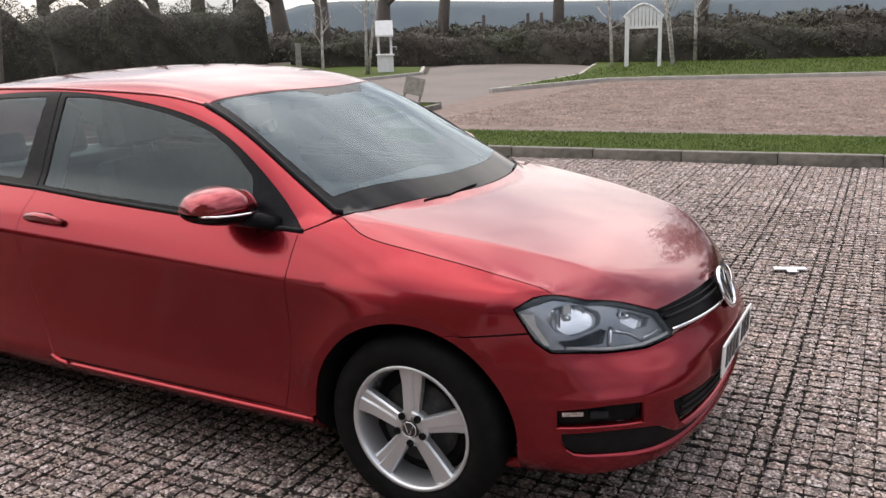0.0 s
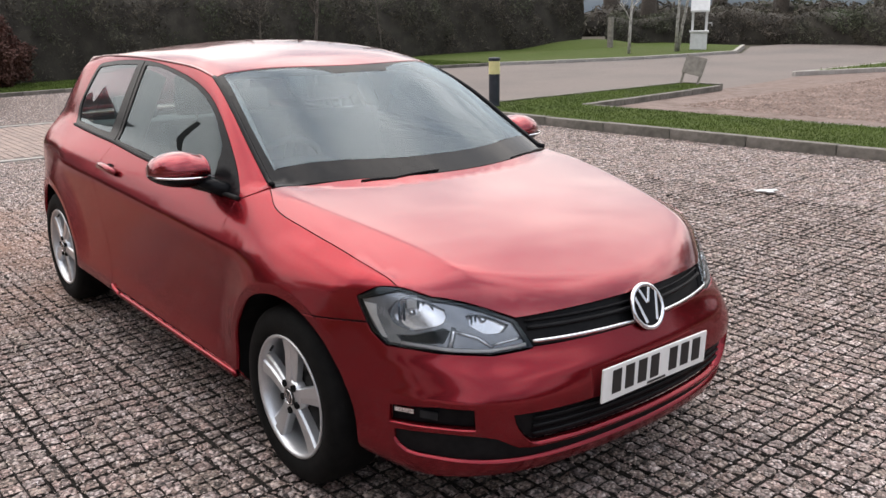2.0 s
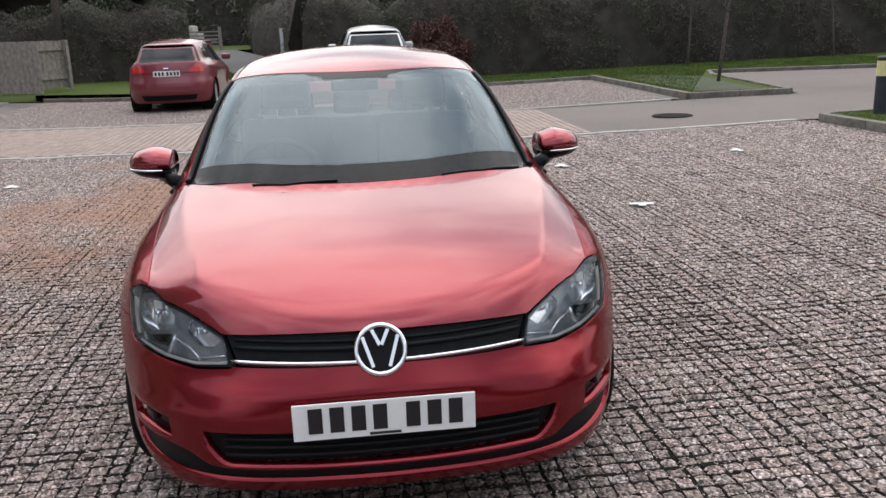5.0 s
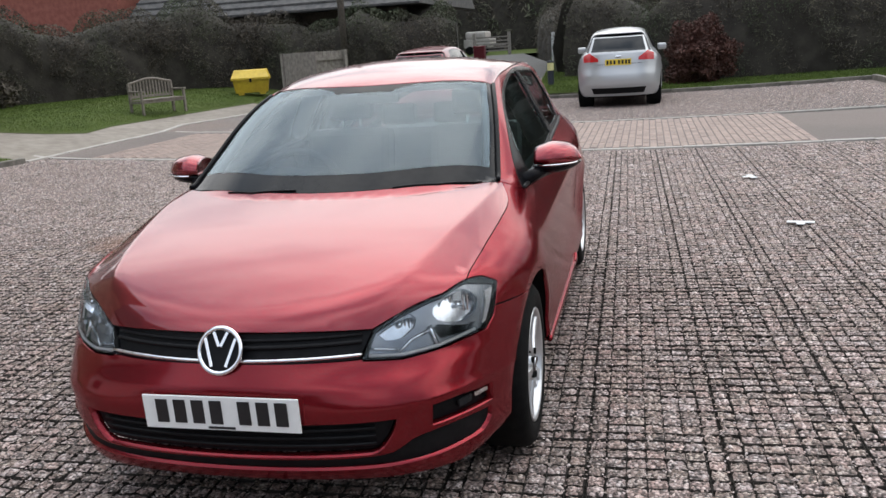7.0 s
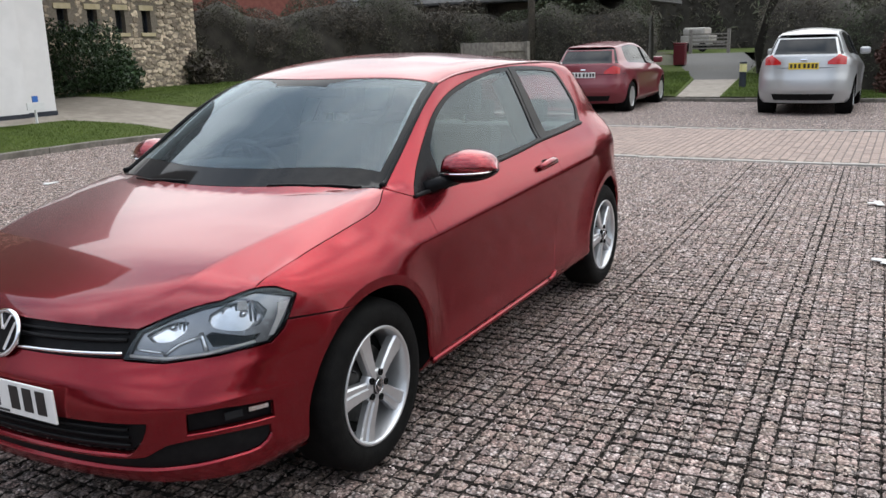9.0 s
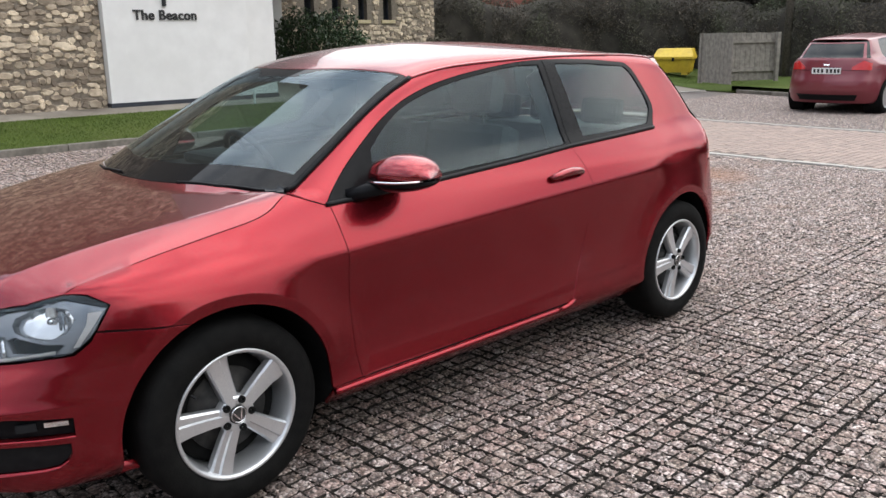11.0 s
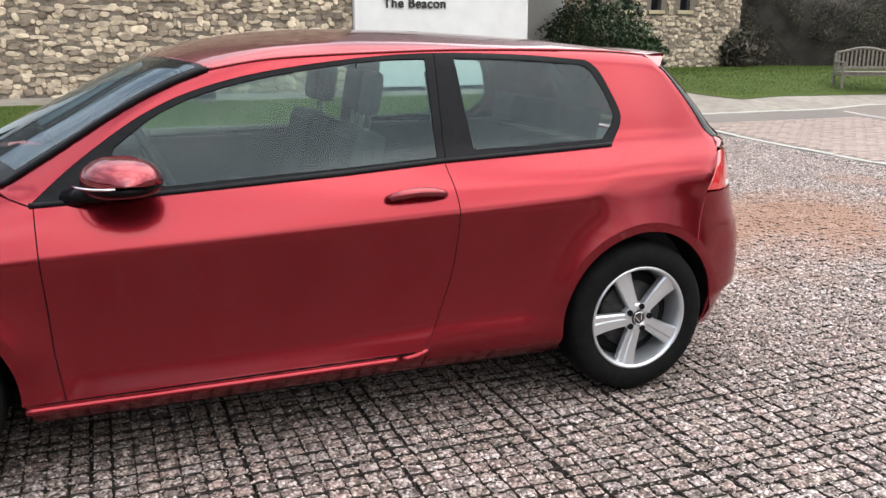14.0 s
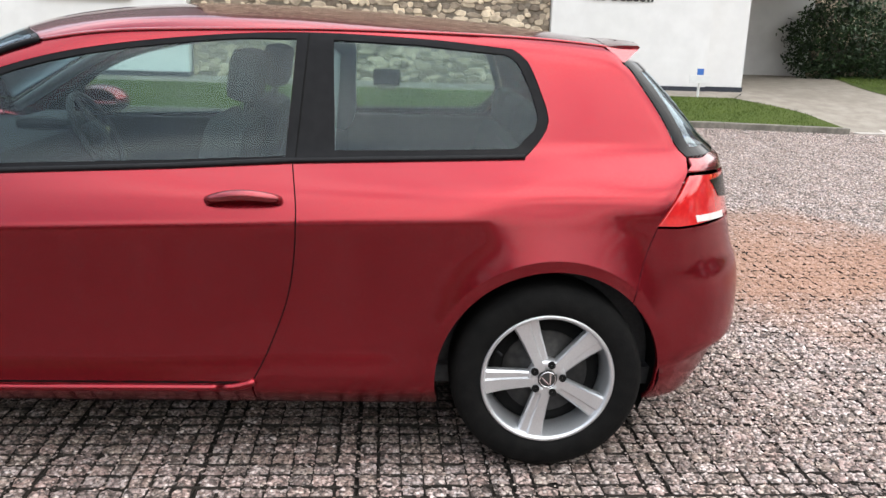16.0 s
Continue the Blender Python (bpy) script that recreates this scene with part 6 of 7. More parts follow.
def tree(name, x, y, high, r, mat, label, seed, depth=3, first=.45, stems=1):
    rnd = random.Random(seed)
    root = thing(name, label, "tree", pose(x, y, float(land(y)) + .05))
    out, trunk = [], []
    for _ in range(stems):
        lean = Vector((rnd.gauss(0, .06 * stems), rnd.gauss(0, .06 * stems), 1)).normalized()
        p0 = Vector((rnd.gauss(0, .05) * (stems - 1), rnd.gauss(0, .05) * (stems - 1), -.1))
        pts = [p0 + lean * high * t + Vector((rnd.gauss(0, .01), rnd.gauss(0, .01), 0)) * high * t for t in (0, .25, .5, .75, 1)]
        trunk.append(tube(pts, [r * 1.15, r, r * .75, r * .45, r * .12], 9))
        for i in range(9):
            t = first + (1 - first) * (i + .5) / 9
            q = p0 + lean * high * t
            a = rnd.uniform(0, 6.28)
            branch(rnd, q, Vector((math.cos(a), math.sin(a), rnd.uniform(.5, 1.1))).normalized(), r * (1 - t) * .6 + .006, high * rnd.uniform(.22, .34) * (1.15 - t), depth - 1, out)
    part("trunk", joined(*trunk), mat, root, smooth=True)
    part("crown", joined(*out), mat, root, smooth=True)
    return root


tree("sapling", -14.6, 7.9, 3.6, .035, BARK, "slender bare sapling in the kerbed bed", 21, 3, .4)
tree("birch_tree", -15.9, 20.4, 2.9, .05, BIRCH, "young bare white birch", 22, 3, .35)
tree("birch_tree", -15.2, 22.0, 3.9, .05, BIRCH, "young white birch with two stems beside the well", 23, 3, .5, 2)
tree("birch_tree", -7.3, 24.2, 3.4, .05, BIRCH, "young bare white birch beside the arch", 24, 3, .35)
tree("birch_tree", -5.45, 24.5, 3.8, .05, BIRCH, "white birch with two stems beside the arch", 25, 3, .35, 2)
tree("birch_tree", -5.2, 26.5, 3.8, .06, BIRCH, "young bare white birch on the bank", 26, 3, .35)
tree("birch_tree", -21.0, 14.3, 3.2, .03, BARK, "thin bare sapling before the hedge", 27, 2, .4)
tree("birch_tree", -20.4, 9.6, 3.4, .03, BARK, "thin bare sapling before the hedge", 28, 2, .4)
for i, (x, y, h, r) in enumerate(((-30, 27, 9, .28), (-34, 24, 10, .3), (-25, 33, 8.5, .35), (-21, 38, 9, .3), (-36, 20, 9, .25), (-16, 42, 9, .3), (-28, 30, 7, .12), (-24.5, 4.5, 6, .12), (-25, 11.5, 6.5, .12), (-25, 15, 6, .1), (-25, -6, 6, .11), (-27.5, 42.5, 8, .42), (-40, 40, 10, .5), (-33, 40, 9, .5), (-52, 42, 11, .5), (-9, 44, 8, .25))):
    tree("tree", x, y, h, r, BARK, "bare dark winter tree behind the hedge", 40 + i, 4 if r > .2 else 3, .28)



def full_tree(x, y, high, r, seed, mat, label):
    """A tree with a dense, uneven crown of small leaf clumps."""
    rnd = np.random.default_rng(seed)
    root = tree("tree", x, y, high, r, BARK, label, seed, 3, .2)
    mids = rnd.uniform((-1, -1, .28), (1, 1, .92), (26, 3)) * (high * .26, high * .26, high)
    mids[:, :2] *= np.sqrt(np.clip(1.15 - abs(mids[:, 2:3] / high - .55) * 1.6, .15, 1))
    c = mids[rnd.integers(0, 26, 15000)] + rnd.normal(size=(15000, 3)) * high * .055
    v, f = leaves(c, .13, rnd, .45)
    np_mesh("foliage", v, f, mat, root)


full_tree(1.4, 34.0, 13, .28, 71, RUSSET, "tall dark tree with russet ivy leaves")
full_tree(8.0, 33.0, 10, .28, 72, HEDGEGREEN, "tall dark evergreen tree beyond the bank")
full_tree(13.5, 31.5, 9.5, .25, 73, HEDGE, "tall dark brown tree beyond the bank")
full_tree(-24.8, 3.2, 5.5, .2, 76, HEDGE, "dark twiggy tree in the hedge")
full_tree(-25, 9.5, 5, .2, 77, HEDGE, "dark twiggy tree in the hedge")

# grassy mound beside the arch
bm = bmesh.new()
mv = [[bm.verts.new((9 + 6.5 * u * math.cos(a), 25.6 + 2.6 * u * math.sin(a), float(land(25.6 + 2.6 * u * math.sin(a))) + .06 + .75 * (1 - u * u) ** 1.5 + .04 * math.sin(7 * a) * u)) for a in [2 * math.pi * q / 40 for q in range(40)]] for u in (1, .8, .6, .4, .2, .05)]
for a, b in zip(mv[:-1], mv[1:]):
    for q in range(40):
        bm.faces.new((a[q], a[(q + 1) % 40], b[(q + 1) % 40], b[q]))
bm.faces.new(mv[-1])
tagged(part("lawn_mound", bm, GRASS, smooth=True), "low green grassy mound at the hedge", "lawn", kind="structure")

bm = bmesh.new()
mv = [[bm.verts.new((-20.4 + 1.7 * u * math.cos(a), 23.2 + 2.8 * u * math.sin(a), float(land(23.2 + 2.8 * u * math.sin(a))) + .05 + .28 * (1 - u * u) ** 1.3 + .03 * math.sin(5 * a) * u)) for a in [2 * math.pi * q / 36 for q in range(36)]] for u in (1, .8, .6, .4, .2, .05)]
for a, b in zip(mv[:-1], mv[1:]):
    for q in range(36):
        bm.faces.new((a[q], a[(q + 1) % 36], b[(q + 1) % 36], b[q]))
bm.faces.new(mv[-1])
tagged(part("lawn_mound", bm, GRASS, smooth=True), "low green grassy hump before the hedge", "lawn", kind="structure")

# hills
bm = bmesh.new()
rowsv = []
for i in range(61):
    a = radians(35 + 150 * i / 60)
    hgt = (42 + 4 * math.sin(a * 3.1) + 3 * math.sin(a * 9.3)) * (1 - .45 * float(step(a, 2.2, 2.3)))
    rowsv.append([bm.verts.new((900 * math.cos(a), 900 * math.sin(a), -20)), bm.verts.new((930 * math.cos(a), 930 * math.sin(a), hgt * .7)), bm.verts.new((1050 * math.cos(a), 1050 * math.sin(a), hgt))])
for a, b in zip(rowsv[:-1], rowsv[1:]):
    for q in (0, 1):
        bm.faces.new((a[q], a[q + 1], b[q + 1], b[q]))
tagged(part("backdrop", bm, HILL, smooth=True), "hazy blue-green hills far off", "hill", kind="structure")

# bollards
def bollard(x, y, label):
    b = thing("bollard", label, "bollard", pose(x, y, float(land(y)) + .10), group="bollards")
    part("post", rev([(.001, 0), (.085, 0), (.085, .50), (.001, .50)], 24, "Z"), NAVY, b, smooth=False)
    part("band", rev([(.001, .50), (.088, .502), (.088, .70), (.001, .70)], 24, "Z"), BOLLYELLOW, b)
    part("cap", rev([(.001, .70), (.086, .70), (.086, .715), (.092, .718), (.092, .742), (.08, .755), (.001, .76)], 24, "Z"), NAVY, b)
    return b


bollard(-7.72, 7.1, "dark bollard with a pale yellow band on the grass island")
bollard(-20.7, -1.28, "dark bollard with a pale yellow band beside the path")

# garden bench
bench = thing("garden_bench", "weathered grey wooden garden bench with slatted arched back", "bench", pose(-14.70, -9.58, float(land(-9.58)) + .02, 0, 0, 154) @ Matrix.Diagonal((.80, .9, .82, 1)))
for x in (-.68, .68):
    part("front_leg", boxes((x - .03, x + .03, -.32, -.26, 0, .62), bevel=.006), WOOD, bench)
    part("back_leg", boxes((x - .03, x + .03, .20, .27, 0, .86), bevel=.006), WOOD, bench)
    part("armrest", boxes((x - .04, x + .04, -.36, .24, .62, .66), bevel=.008), WOOD, bench)
    part("side_rail", boxes((x - .02, x + .02, -.26, .20, .32, .38), bevel=.004), WOOD, bench)
for i in range(5):
    part("seat_slat", boxes((-.70, .70, -.33 + .105 * i, -.245 + .105 * i, .40, .425), bevel=.005), WOOD, bench)
part("seat_rail", boxes((-.65, .65, -.30, -.27, .32, .398), bevel=.004), WOOD, bench)
part("back_rail", boxes((-.65, .65, .21, .26, .46, .53), bevel=.006), WOOD, bench)
top = [(-.68 + 1.36 * i / 16, .235, .86 + .11 * math.sin(math.pi * i / 16) ** 1.5) for i in range(17)]
part("top_rail", tube(top, .035, 6), WOOD, bench, smooth=True)
for i in range(13):
    x = -.60 + 1.2 * i / 12
    part("back_slat", boxes((x - .022, x + .022, .225, .245, .525, .84 + .11 * math.sin(math.pi * (x + .68) / 1.36) ** 1.5)), WOOD, bench)

# grit bin
bin_ = thing("grit_bin", "bright yellow plastic grit bin with sloping lid", "grit bin", pose(-20.0, -9.75, float(land(-9.75)) + .05, 0, 0, 112))
bm = boxes((-.50, .50, -.30, .30, .06, .42), bevel=.02)
for v in bm.verts:
    if v.co.z < .2:
        v.co.x *= .9
        v.co.y *= .86
part("bin_body", bm, YELLOW, bin_)
bm = bmesh.new()
pv = [bm.verts.new(p) for p in ((-.54, -.34, .42), (.54, -.34, .42), (.54, .34, .42), (-.54, .34, .42), (-.46, -.10, .68), (.46, -.10, .68), (.46, .28, .70), (-.46, .28, .70), (-.54, -.34, .48), (.54, -.34, .48), (.54, .34, .48), (-.54, .34, .48))]
for f in ((0, 1, 9, 8), (1, 2, 10, 9), (2, 3, 11, 10), (3, 0, 8, 11), (8, 9, 5, 4), (9, 10, 6, 5), (10, 11, 7, 6), (11, 8, 4, 7), (4, 5, 6, 7)):
    bm.faces.new([pv[i] for i in f])
part("bin_lid", bm, YELLOW, bin_)
part("bin_latch", boxes((-.03, .03, -.365, -.335, .36, .46)), BLACK, bin_)
for x in (-.3, .3):
    part("bin_foot", boxes((x - .08, x + .08, -.25, .25, 0, .07)), YELLOW, bin_)

# boarded enclosure
enc = thing("board_fence", "weathered grey boarded screen fence with a small white notice", "fence")
fa, fb = np.array((-18.3, -8.05)), np.array((-20.05, -6.95))
fd = (fb - fa) / np.linalg.norm(fb - fa)
ang = math.degrees(math.atan2(fd[1], fd[0]))
FL = float(np.linalg.norm(fb - fa))
enc.matrix_world = pose(fa[0], fa[1], .30, 0, 0, ang)
nb = 15
for i in range(nb):
    x = FL * i / nb
    part("board", boxes((x + .006, x + FL / nb - .006, -.012, .012, .03, 1.19 + random.uniform(-.012, .012))), FENCEWOOD, enc)
for z in (.25, .95):
    part("rail", boxes((0, FL, -.06, -.014, z, z + .07)), FENCEWOOD, enc)
for x in (.0, FL):
    part("post", boxes((x - .045, x + .045, -.15, -.062, 0, 1.2)), FENCEWOOD, enc)
for i in range(8):
    y = -.16 - 1.4 * i / 8
    part("side_board", boxes((-.012, .012, y - .165, y, .03, 1.19)), FENCEWOOD, enc)
nt = part("notice", boxes((.72, .98, .0135, .022, .82, 1.02)), WHITEPAINT, enc)
part("notice_mark", boxes((.80, .90, .0225, .025, .90, .99)), BLUE, nt)
part("notice_bar", boxes((.76, .94, .0225, .025, .85, .875)), NAVY, nt)
pole = tagged(part("telegraph_pole", tube([(-22.1, -7.6, .2), (-22.1, -7.6, 6.5)], [.11, .09], 10), BARK, smooth=True), "grey wooden pole behind the fence", "pole")

# field gate and white post at the end of the path
gate = thing("field_gate", "grey five-bar wooden field gate beside the path", "gate", pose(-51.4, -9.2, .50, 0, 0, 90))
for z in (.25, .45, .65, .85, 1.08):
    part("gate_bar", boxes((0, 2.0, -.02, .02, z, z + .08)), FENCEWOOD, gate)
part("gate_brace", boxes((-.04, 1.9, -.045, -.022, .6, .68)), FENCEWOOD, gate)
for x in (-.1, 2.1):
    part("gate_post", boxes((x - .09, x + .09, -.09, .09, 0, 1.4)), FENCEWOOD, gate)
tagged(part("marker_post", boxes((-29.15, -29.05, -2.12, -2.0, .45, 1.62), bevel=.01), WHITEPAINT), "slim white marker post at the path's end", "post")

tr = thing("trailer", "pale grey covered trailer beyond the field gate", "trailer", pose(-56, -9.8, .55, 0, 0, 90))
part("body", boxes((-.9, .9, -1.2, 1.2, .45, 1.0), bevel=.04), EDGESTONE, tr)
part("cover", boxes((-.8, .6, -1.1, 1.1, .99, 1.5), bevel=.16), EDGESTONE, tr)
for x in (-.5, .5):
    part("wheel", tube([(x, -1.25, .28), (x, -1.05, .28)], .28, 14), RUBBER, tr)
part("drawbar", tube([(.9, 0, .5), (1.9, 0, .42)], .05, 6), BARK, tr)
lit = thing("litter_bin", "dark red litter bin beside the lane at the hedge", "bin", pose(-28.9, -4.75, .5))
part("bin_body", boxes((-.18, .18, -.2, .2, .04, .72), bevel=.02), MAROON, lit)
part("bin_lid", boxes((-.2, .2, -.22, .22, .72, .80), bevel=.03), MAROON, lit)
part("bin_foot", boxes((-.14, .14, -.16, .16, 0, .04)), BLACK, lit)

# wishing well, arch and low board
well = thing("wishing_well", "white painted ornamental wishing well on the grass", "wishing well", pose(-15.1, 23.0, float(land(23)) + .07, 0, 0, 35))
part("well_box", boxes((-.27, .27, -.27, .27, 0, .55), bevel=.01), WHITEPAINT, well)
part("well_rim", boxes((-.31, .31, -.31, .31, .55, .61), bevel=.01), WHITEPAINT, well)
for x in (-.22, .22):
    part("well_post", boxes((x - .04, x + .04, -.05, .05, .61, 1.2)), WHITEPAINT, well)
part("well_roof", boxes((-.30, .30, -.26, .26, 1.2, 1.25)), WHITEPAINT, well)
gable(-.30, .30, -.27, .27, 1.25, 1.75, WHITEPAINT, "well_gable", well, "x")
part("well_crank", tube([(.26, 0, .85), (.40, 0, .85), (.40, 0, .75)], .012, 6), WHITEPAINT, well)
garch = thing("garden_arch", "white wooden garden arch with a curved trellis top", "arch", pose(-6.25, 24.0, float(land(24)) + .06, 0, 0, 12))
for x in (-.5, .5):
    for y in (-.22, .22):
        part("arch_post", boxes((x - .045, x + .045, y - .035, y + .035, 0, 1.55)), WHITEPAINT, garch)
for y in (-.22, .22):
    part("arch_bow", tube([(-.58 + 1.16 * i / 12, y, 1.52 + .38 * math.sin(math.pi * i / 12)) for i in range(13)], .04, 6), WHITEPAINT, garch)
    for i in range(9):
        x = -.44 + .88 * i / 8
        part("arch_slat", boxes((x - .03, x + .03, y - .01, y + .01, 1.24, 1.5 + .36 * math.sin(math.pi * (x + .58) / 1.16))), WHITEPAINT, garch)
    part("arch_rail", boxes((-.5, .5, y - .02, y + .02, 1.18, 1.26)), WHITEPAINT, garch)
for i in range(7):
    x = -.5 + i / 6
    part("arch_batten", boxes((x - .02, x + .02, -.3, .3, 1.53 + .38 * math.sin(math.pi * (x + .58) / 1.16), 1.56 + .38 * math.sin(math.pi * (x + .58) / 1.16))), WHITEPAINT, garch)
lb = thing("low_board", "small leaning brown wooden board on two legs", "sign", pose(-7.6, 12.0, float(land(12)) + .1, -14, 12, 20))
part("board", boxes((-.2, .2, -.012, .012, .2, .55)), FENCEWOOD, lb)
for x in (-.16, .16):
    part("leg", boxes((x - .02, x + .02, .013, .04, 0, .45)), FENCEWOOD, lb)
tagged(part("fence_post", boxes((-18.95, -18.8, 22.9, 23.05, .3, 1.5)), FENCEWOOD), "grey wooden post before the hedge", "post")
for x in (-16.9, -14.9, -12.9, -12.3, -4.9):
    tagged(part("fence_post", boxes((x - .05, x + .05, 30.5, 30.6, .5, 2.4)), BARK), "tall dark fence post beyond the hedge", "post", group="far fence posts")

# things before the white wall
fl = thing("flood_lamp", "black ground flood lamp in the lawn strip", "lamp", pose(-1.95, -9.75, float(land(-9.75)) + .06, 0, 0, 170))
part("lamp_body", boxes((-.19, .19, -.10, .10, .06, .30), bevel=.02), BLACK, fl)
part("lamp_glass", boxes((-.16, .16, -.112, -.102, .09, .27)), DARKGLASS, fl)
part("lamp_foot", boxes((-.12, .12, -.06, .06, 0, .055), bevel=.01), CONCRETE, fl)
ps = thing("parking_sign", "small white sign with a blue symbol on a short post", "sign", pose(-6.75, -9.85, float(land(-9.85)) + .05, 0, 0, 180))
part("post", tube([(0, 0, 0), (0, 0, .25)], .02, 8), WHITEPAINT, ps)
part("board", boxes((-.16, .16, -.03, -.01, .22, .34), bevel=.004), WHITEPAINT, ps)
part("symbol", boxes((-.05, .05, -.03, -.012, .345, .44)), BLUE, ps)
mh = tagged(part("manhole_cover", rev([(.001, .012), (.30, .012), (.32, .0)], 28, "Z"), RUBBER), "dark iron manhole cover in the drive", "manhole cover")
mh.matrix_world = pose(-9.85, 5.05, float(land(5.05)) + .004)
for x, y, a in ((-5.97, 2.29, 10), (-3.8, 2.41, 80), (.72, 2.74, 20), (-1.55, 4.7, 60), (1.9, 4.9, 30), (-6.2, 4.4, 0), (-6.4, -3.6, 45), (-4.1, -6.2, 15), (2.6, 4.3, 50)):
    mk = boxes((-.10, .10, -.03, .03, .0, .006), (-.03, .03, -.09, .0, .001, .0055))
    ob = tagged(part("ground_marker", mk, WHITEPAINT), "small scuffed white bay marker on the gravel", "marker", group="bay markers")
    ob.matrix_world = pose(x, y, float(land(y)) + .016, 0, 0, a)

# the gravel-filled grid, cell by cell
P, TURN = .071, radians(1.2)
grid = thing("gravel_grid", "pinkish-grey gravel held in a black plastic cell grid", "ground", kind="structure")
sheet("grid_base", [(EDGE(-8.9), -8.9), (EDGE(6.4), 6.45), (-3, 6.7), (3.45, 6.95), (3.45, -8.9)], -.012, GRIDBLACK, .7, "black plastic grid between the gravel cells", category="ground")
rnd = np.random.default_rng(4)
NX = int(12.6 / P)
ix, iy = np.meshgrid(np.arange(-NX, 50), np.arange(-126, 98))
ix, iy = ix.ravel(), iy.ravel()


def grid_xy(a, b):
    pa, pb = a + .0 * a, b
    x, y = a * P - .02, b * P + .055
    return x * math.cos(TURN) - y * math.sin(TURN), x * math.sin(TURN) + y * math.cos(TURN)


cx, cy = grid_xy(ix + .5, iy + .5)
ok = (cx > EDGE(cy) + .12) & (cx < 3.4) & (cy > -8.7) & (cy < 6.5 + .04 * (cx + 8))
ix, iy, cx, cy = ix[ok], iy[ok], cx[ok], cy[ok]
edge = lambda i: np.where(i % 7 == 0, .011, .0)
fine = (cx > -5.0) & (cy > -4.2) & (cy < 4.6)
pick = (cx > -2.45) & (cx < -.55) & (cy > 1.05) & (cy < 1.85)


def bury(x, y):
    """How far loose gravel hides the grid, 0 to 1."""
    wave = .5 + .22 * np.sin(x * 1.3 + 1) * np.sin(y * 1.7) + .16 * np.sin(x * 3.1 + y * 2.2) + .12 * np.sin(x * 5.3 - y * 4.1 + 2)
    spread = step(-x, 2.9, 4.2) * step(-y, -1.2, .6) + .45 * step(-x, 4.5, 7) * (1 - .8 * step(y, 1.0, 2.5)) + .5 * step(-y, 3.6, 5.5)
    return np.clip(wave * 1.1 - .72 + spread + .35 * step(-x, 3.0, 5.5), 0, 1)


def cells(sel, n):
    """Slightly domed, uneven fills with n x n points each."""
    m = sel.sum()
    x0, y0 = cx[sel], cy[sel]
    u = np.linspace(-1, 1, n)
    gu, gv = np.meshgrid(u, u)
    gu, gv = gu.ravel(), gv.ravel()
    half_a = P / 2 - .0019 - edge(ix[sel]) * .5 - edge(ix[sel] + 1) * .5
    half_b = P / 2 - .0019 - edge(iy[sel]) * .5 - edge(iy[sel] + 1) * .5
    rim = (np.maximum(abs(gu), abs(gv)) > .99)
    jx, jy = rnd.uniform(-.065, .065, (m, n * n)), rnd.uniform(-.065, .065, (m, n * n))
    a = (gu[None] * (1 - .10 * (abs(gv[None]) > .99)) + jx) * half_a[:, None]
    b = (gv[None] * (1 - .10 * (abs(gu[None]) > .99)) + jy) * half_b[:, None]
    x = x0[:, None] + a * math.cos(TURN) - b * math.sin(TURN)
    y = y0[:, None] + a * math.sin(TURN) + b * math.cos(TURN)
    full = bury(x, y)
    z = np.where(rim[None], -.008 + .010 * rnd.uniform(0, 1, (m, n * n)), .001 + rnd.uniform(-.004, .005, (m, n * n))) + .008 * full + rnd.uniform(-.003, .003, m)[:, None]
    z = z + land(y)
    v = np.stack([x, y, z], 2).reshape(-1, 3)
    q = np.arange(n * n).reshape(n, n)
    f = np.stack([q[:-1, :-1], q[:-1, 1:], q[1:, 1:], q[1:, :-1]], 2).reshape(-1, 4)
    return v, (f[None] + (np.arange(m) * n * n)[:, None, None]).reshape(-1, 4)


def ribs(lo_a, hi_a, lo_b, hi_b, along, seg):
    """Thin upright black ribs of the grid in one direction, doubled where two panels meet."""
    (k0, k1), (q0, q1) = ((lo_b, hi_b), (lo_a, hi_a)) if along == "a" else ((lo_a, hi_a), (lo_b, hi_b))
    vs, fs, base = [], [], 0
    for k in range(k0, k1):
        for off in ((-.0058, .0058) if k % 7 == 0 else (0,)):
            q = np.arange(q0, q1 + seg, seg, dtype=float)
            top = .0022 + rnd.uniform(-.003, .0022, len(q))
            side = off + rnd.uniform(-.0012, .0012, len(q))
            ring = []
            for d, low in ((-.0018, 1), (-.0015, 0), (.0015, 0), (.0018, 1)):
                u = k + (side + d) / P
                x, y = grid_xy(q, u) if along == "a" else grid_xy(u + 0 * q, q)
                low_top = top - .0035 * step(-x, 1.2, 4.0)
                ring.append(np.stack([x, y, land(y) + (np.full(len(q), -.012) if low else low_top)], 1))
            vs.append(np.stack(ring, 1).reshape(-1, 3))
            n = len(q)
            i0 = base + np.arange(n - 1) * 4
            fs += [np.stack([i0 + c, i0 + c + 4, i0 + c + 5, i0 + c + 1], 1) for c in range(3)]
            base += 4 * n
    return np.concatenate(vs), np.concatenate(fs)


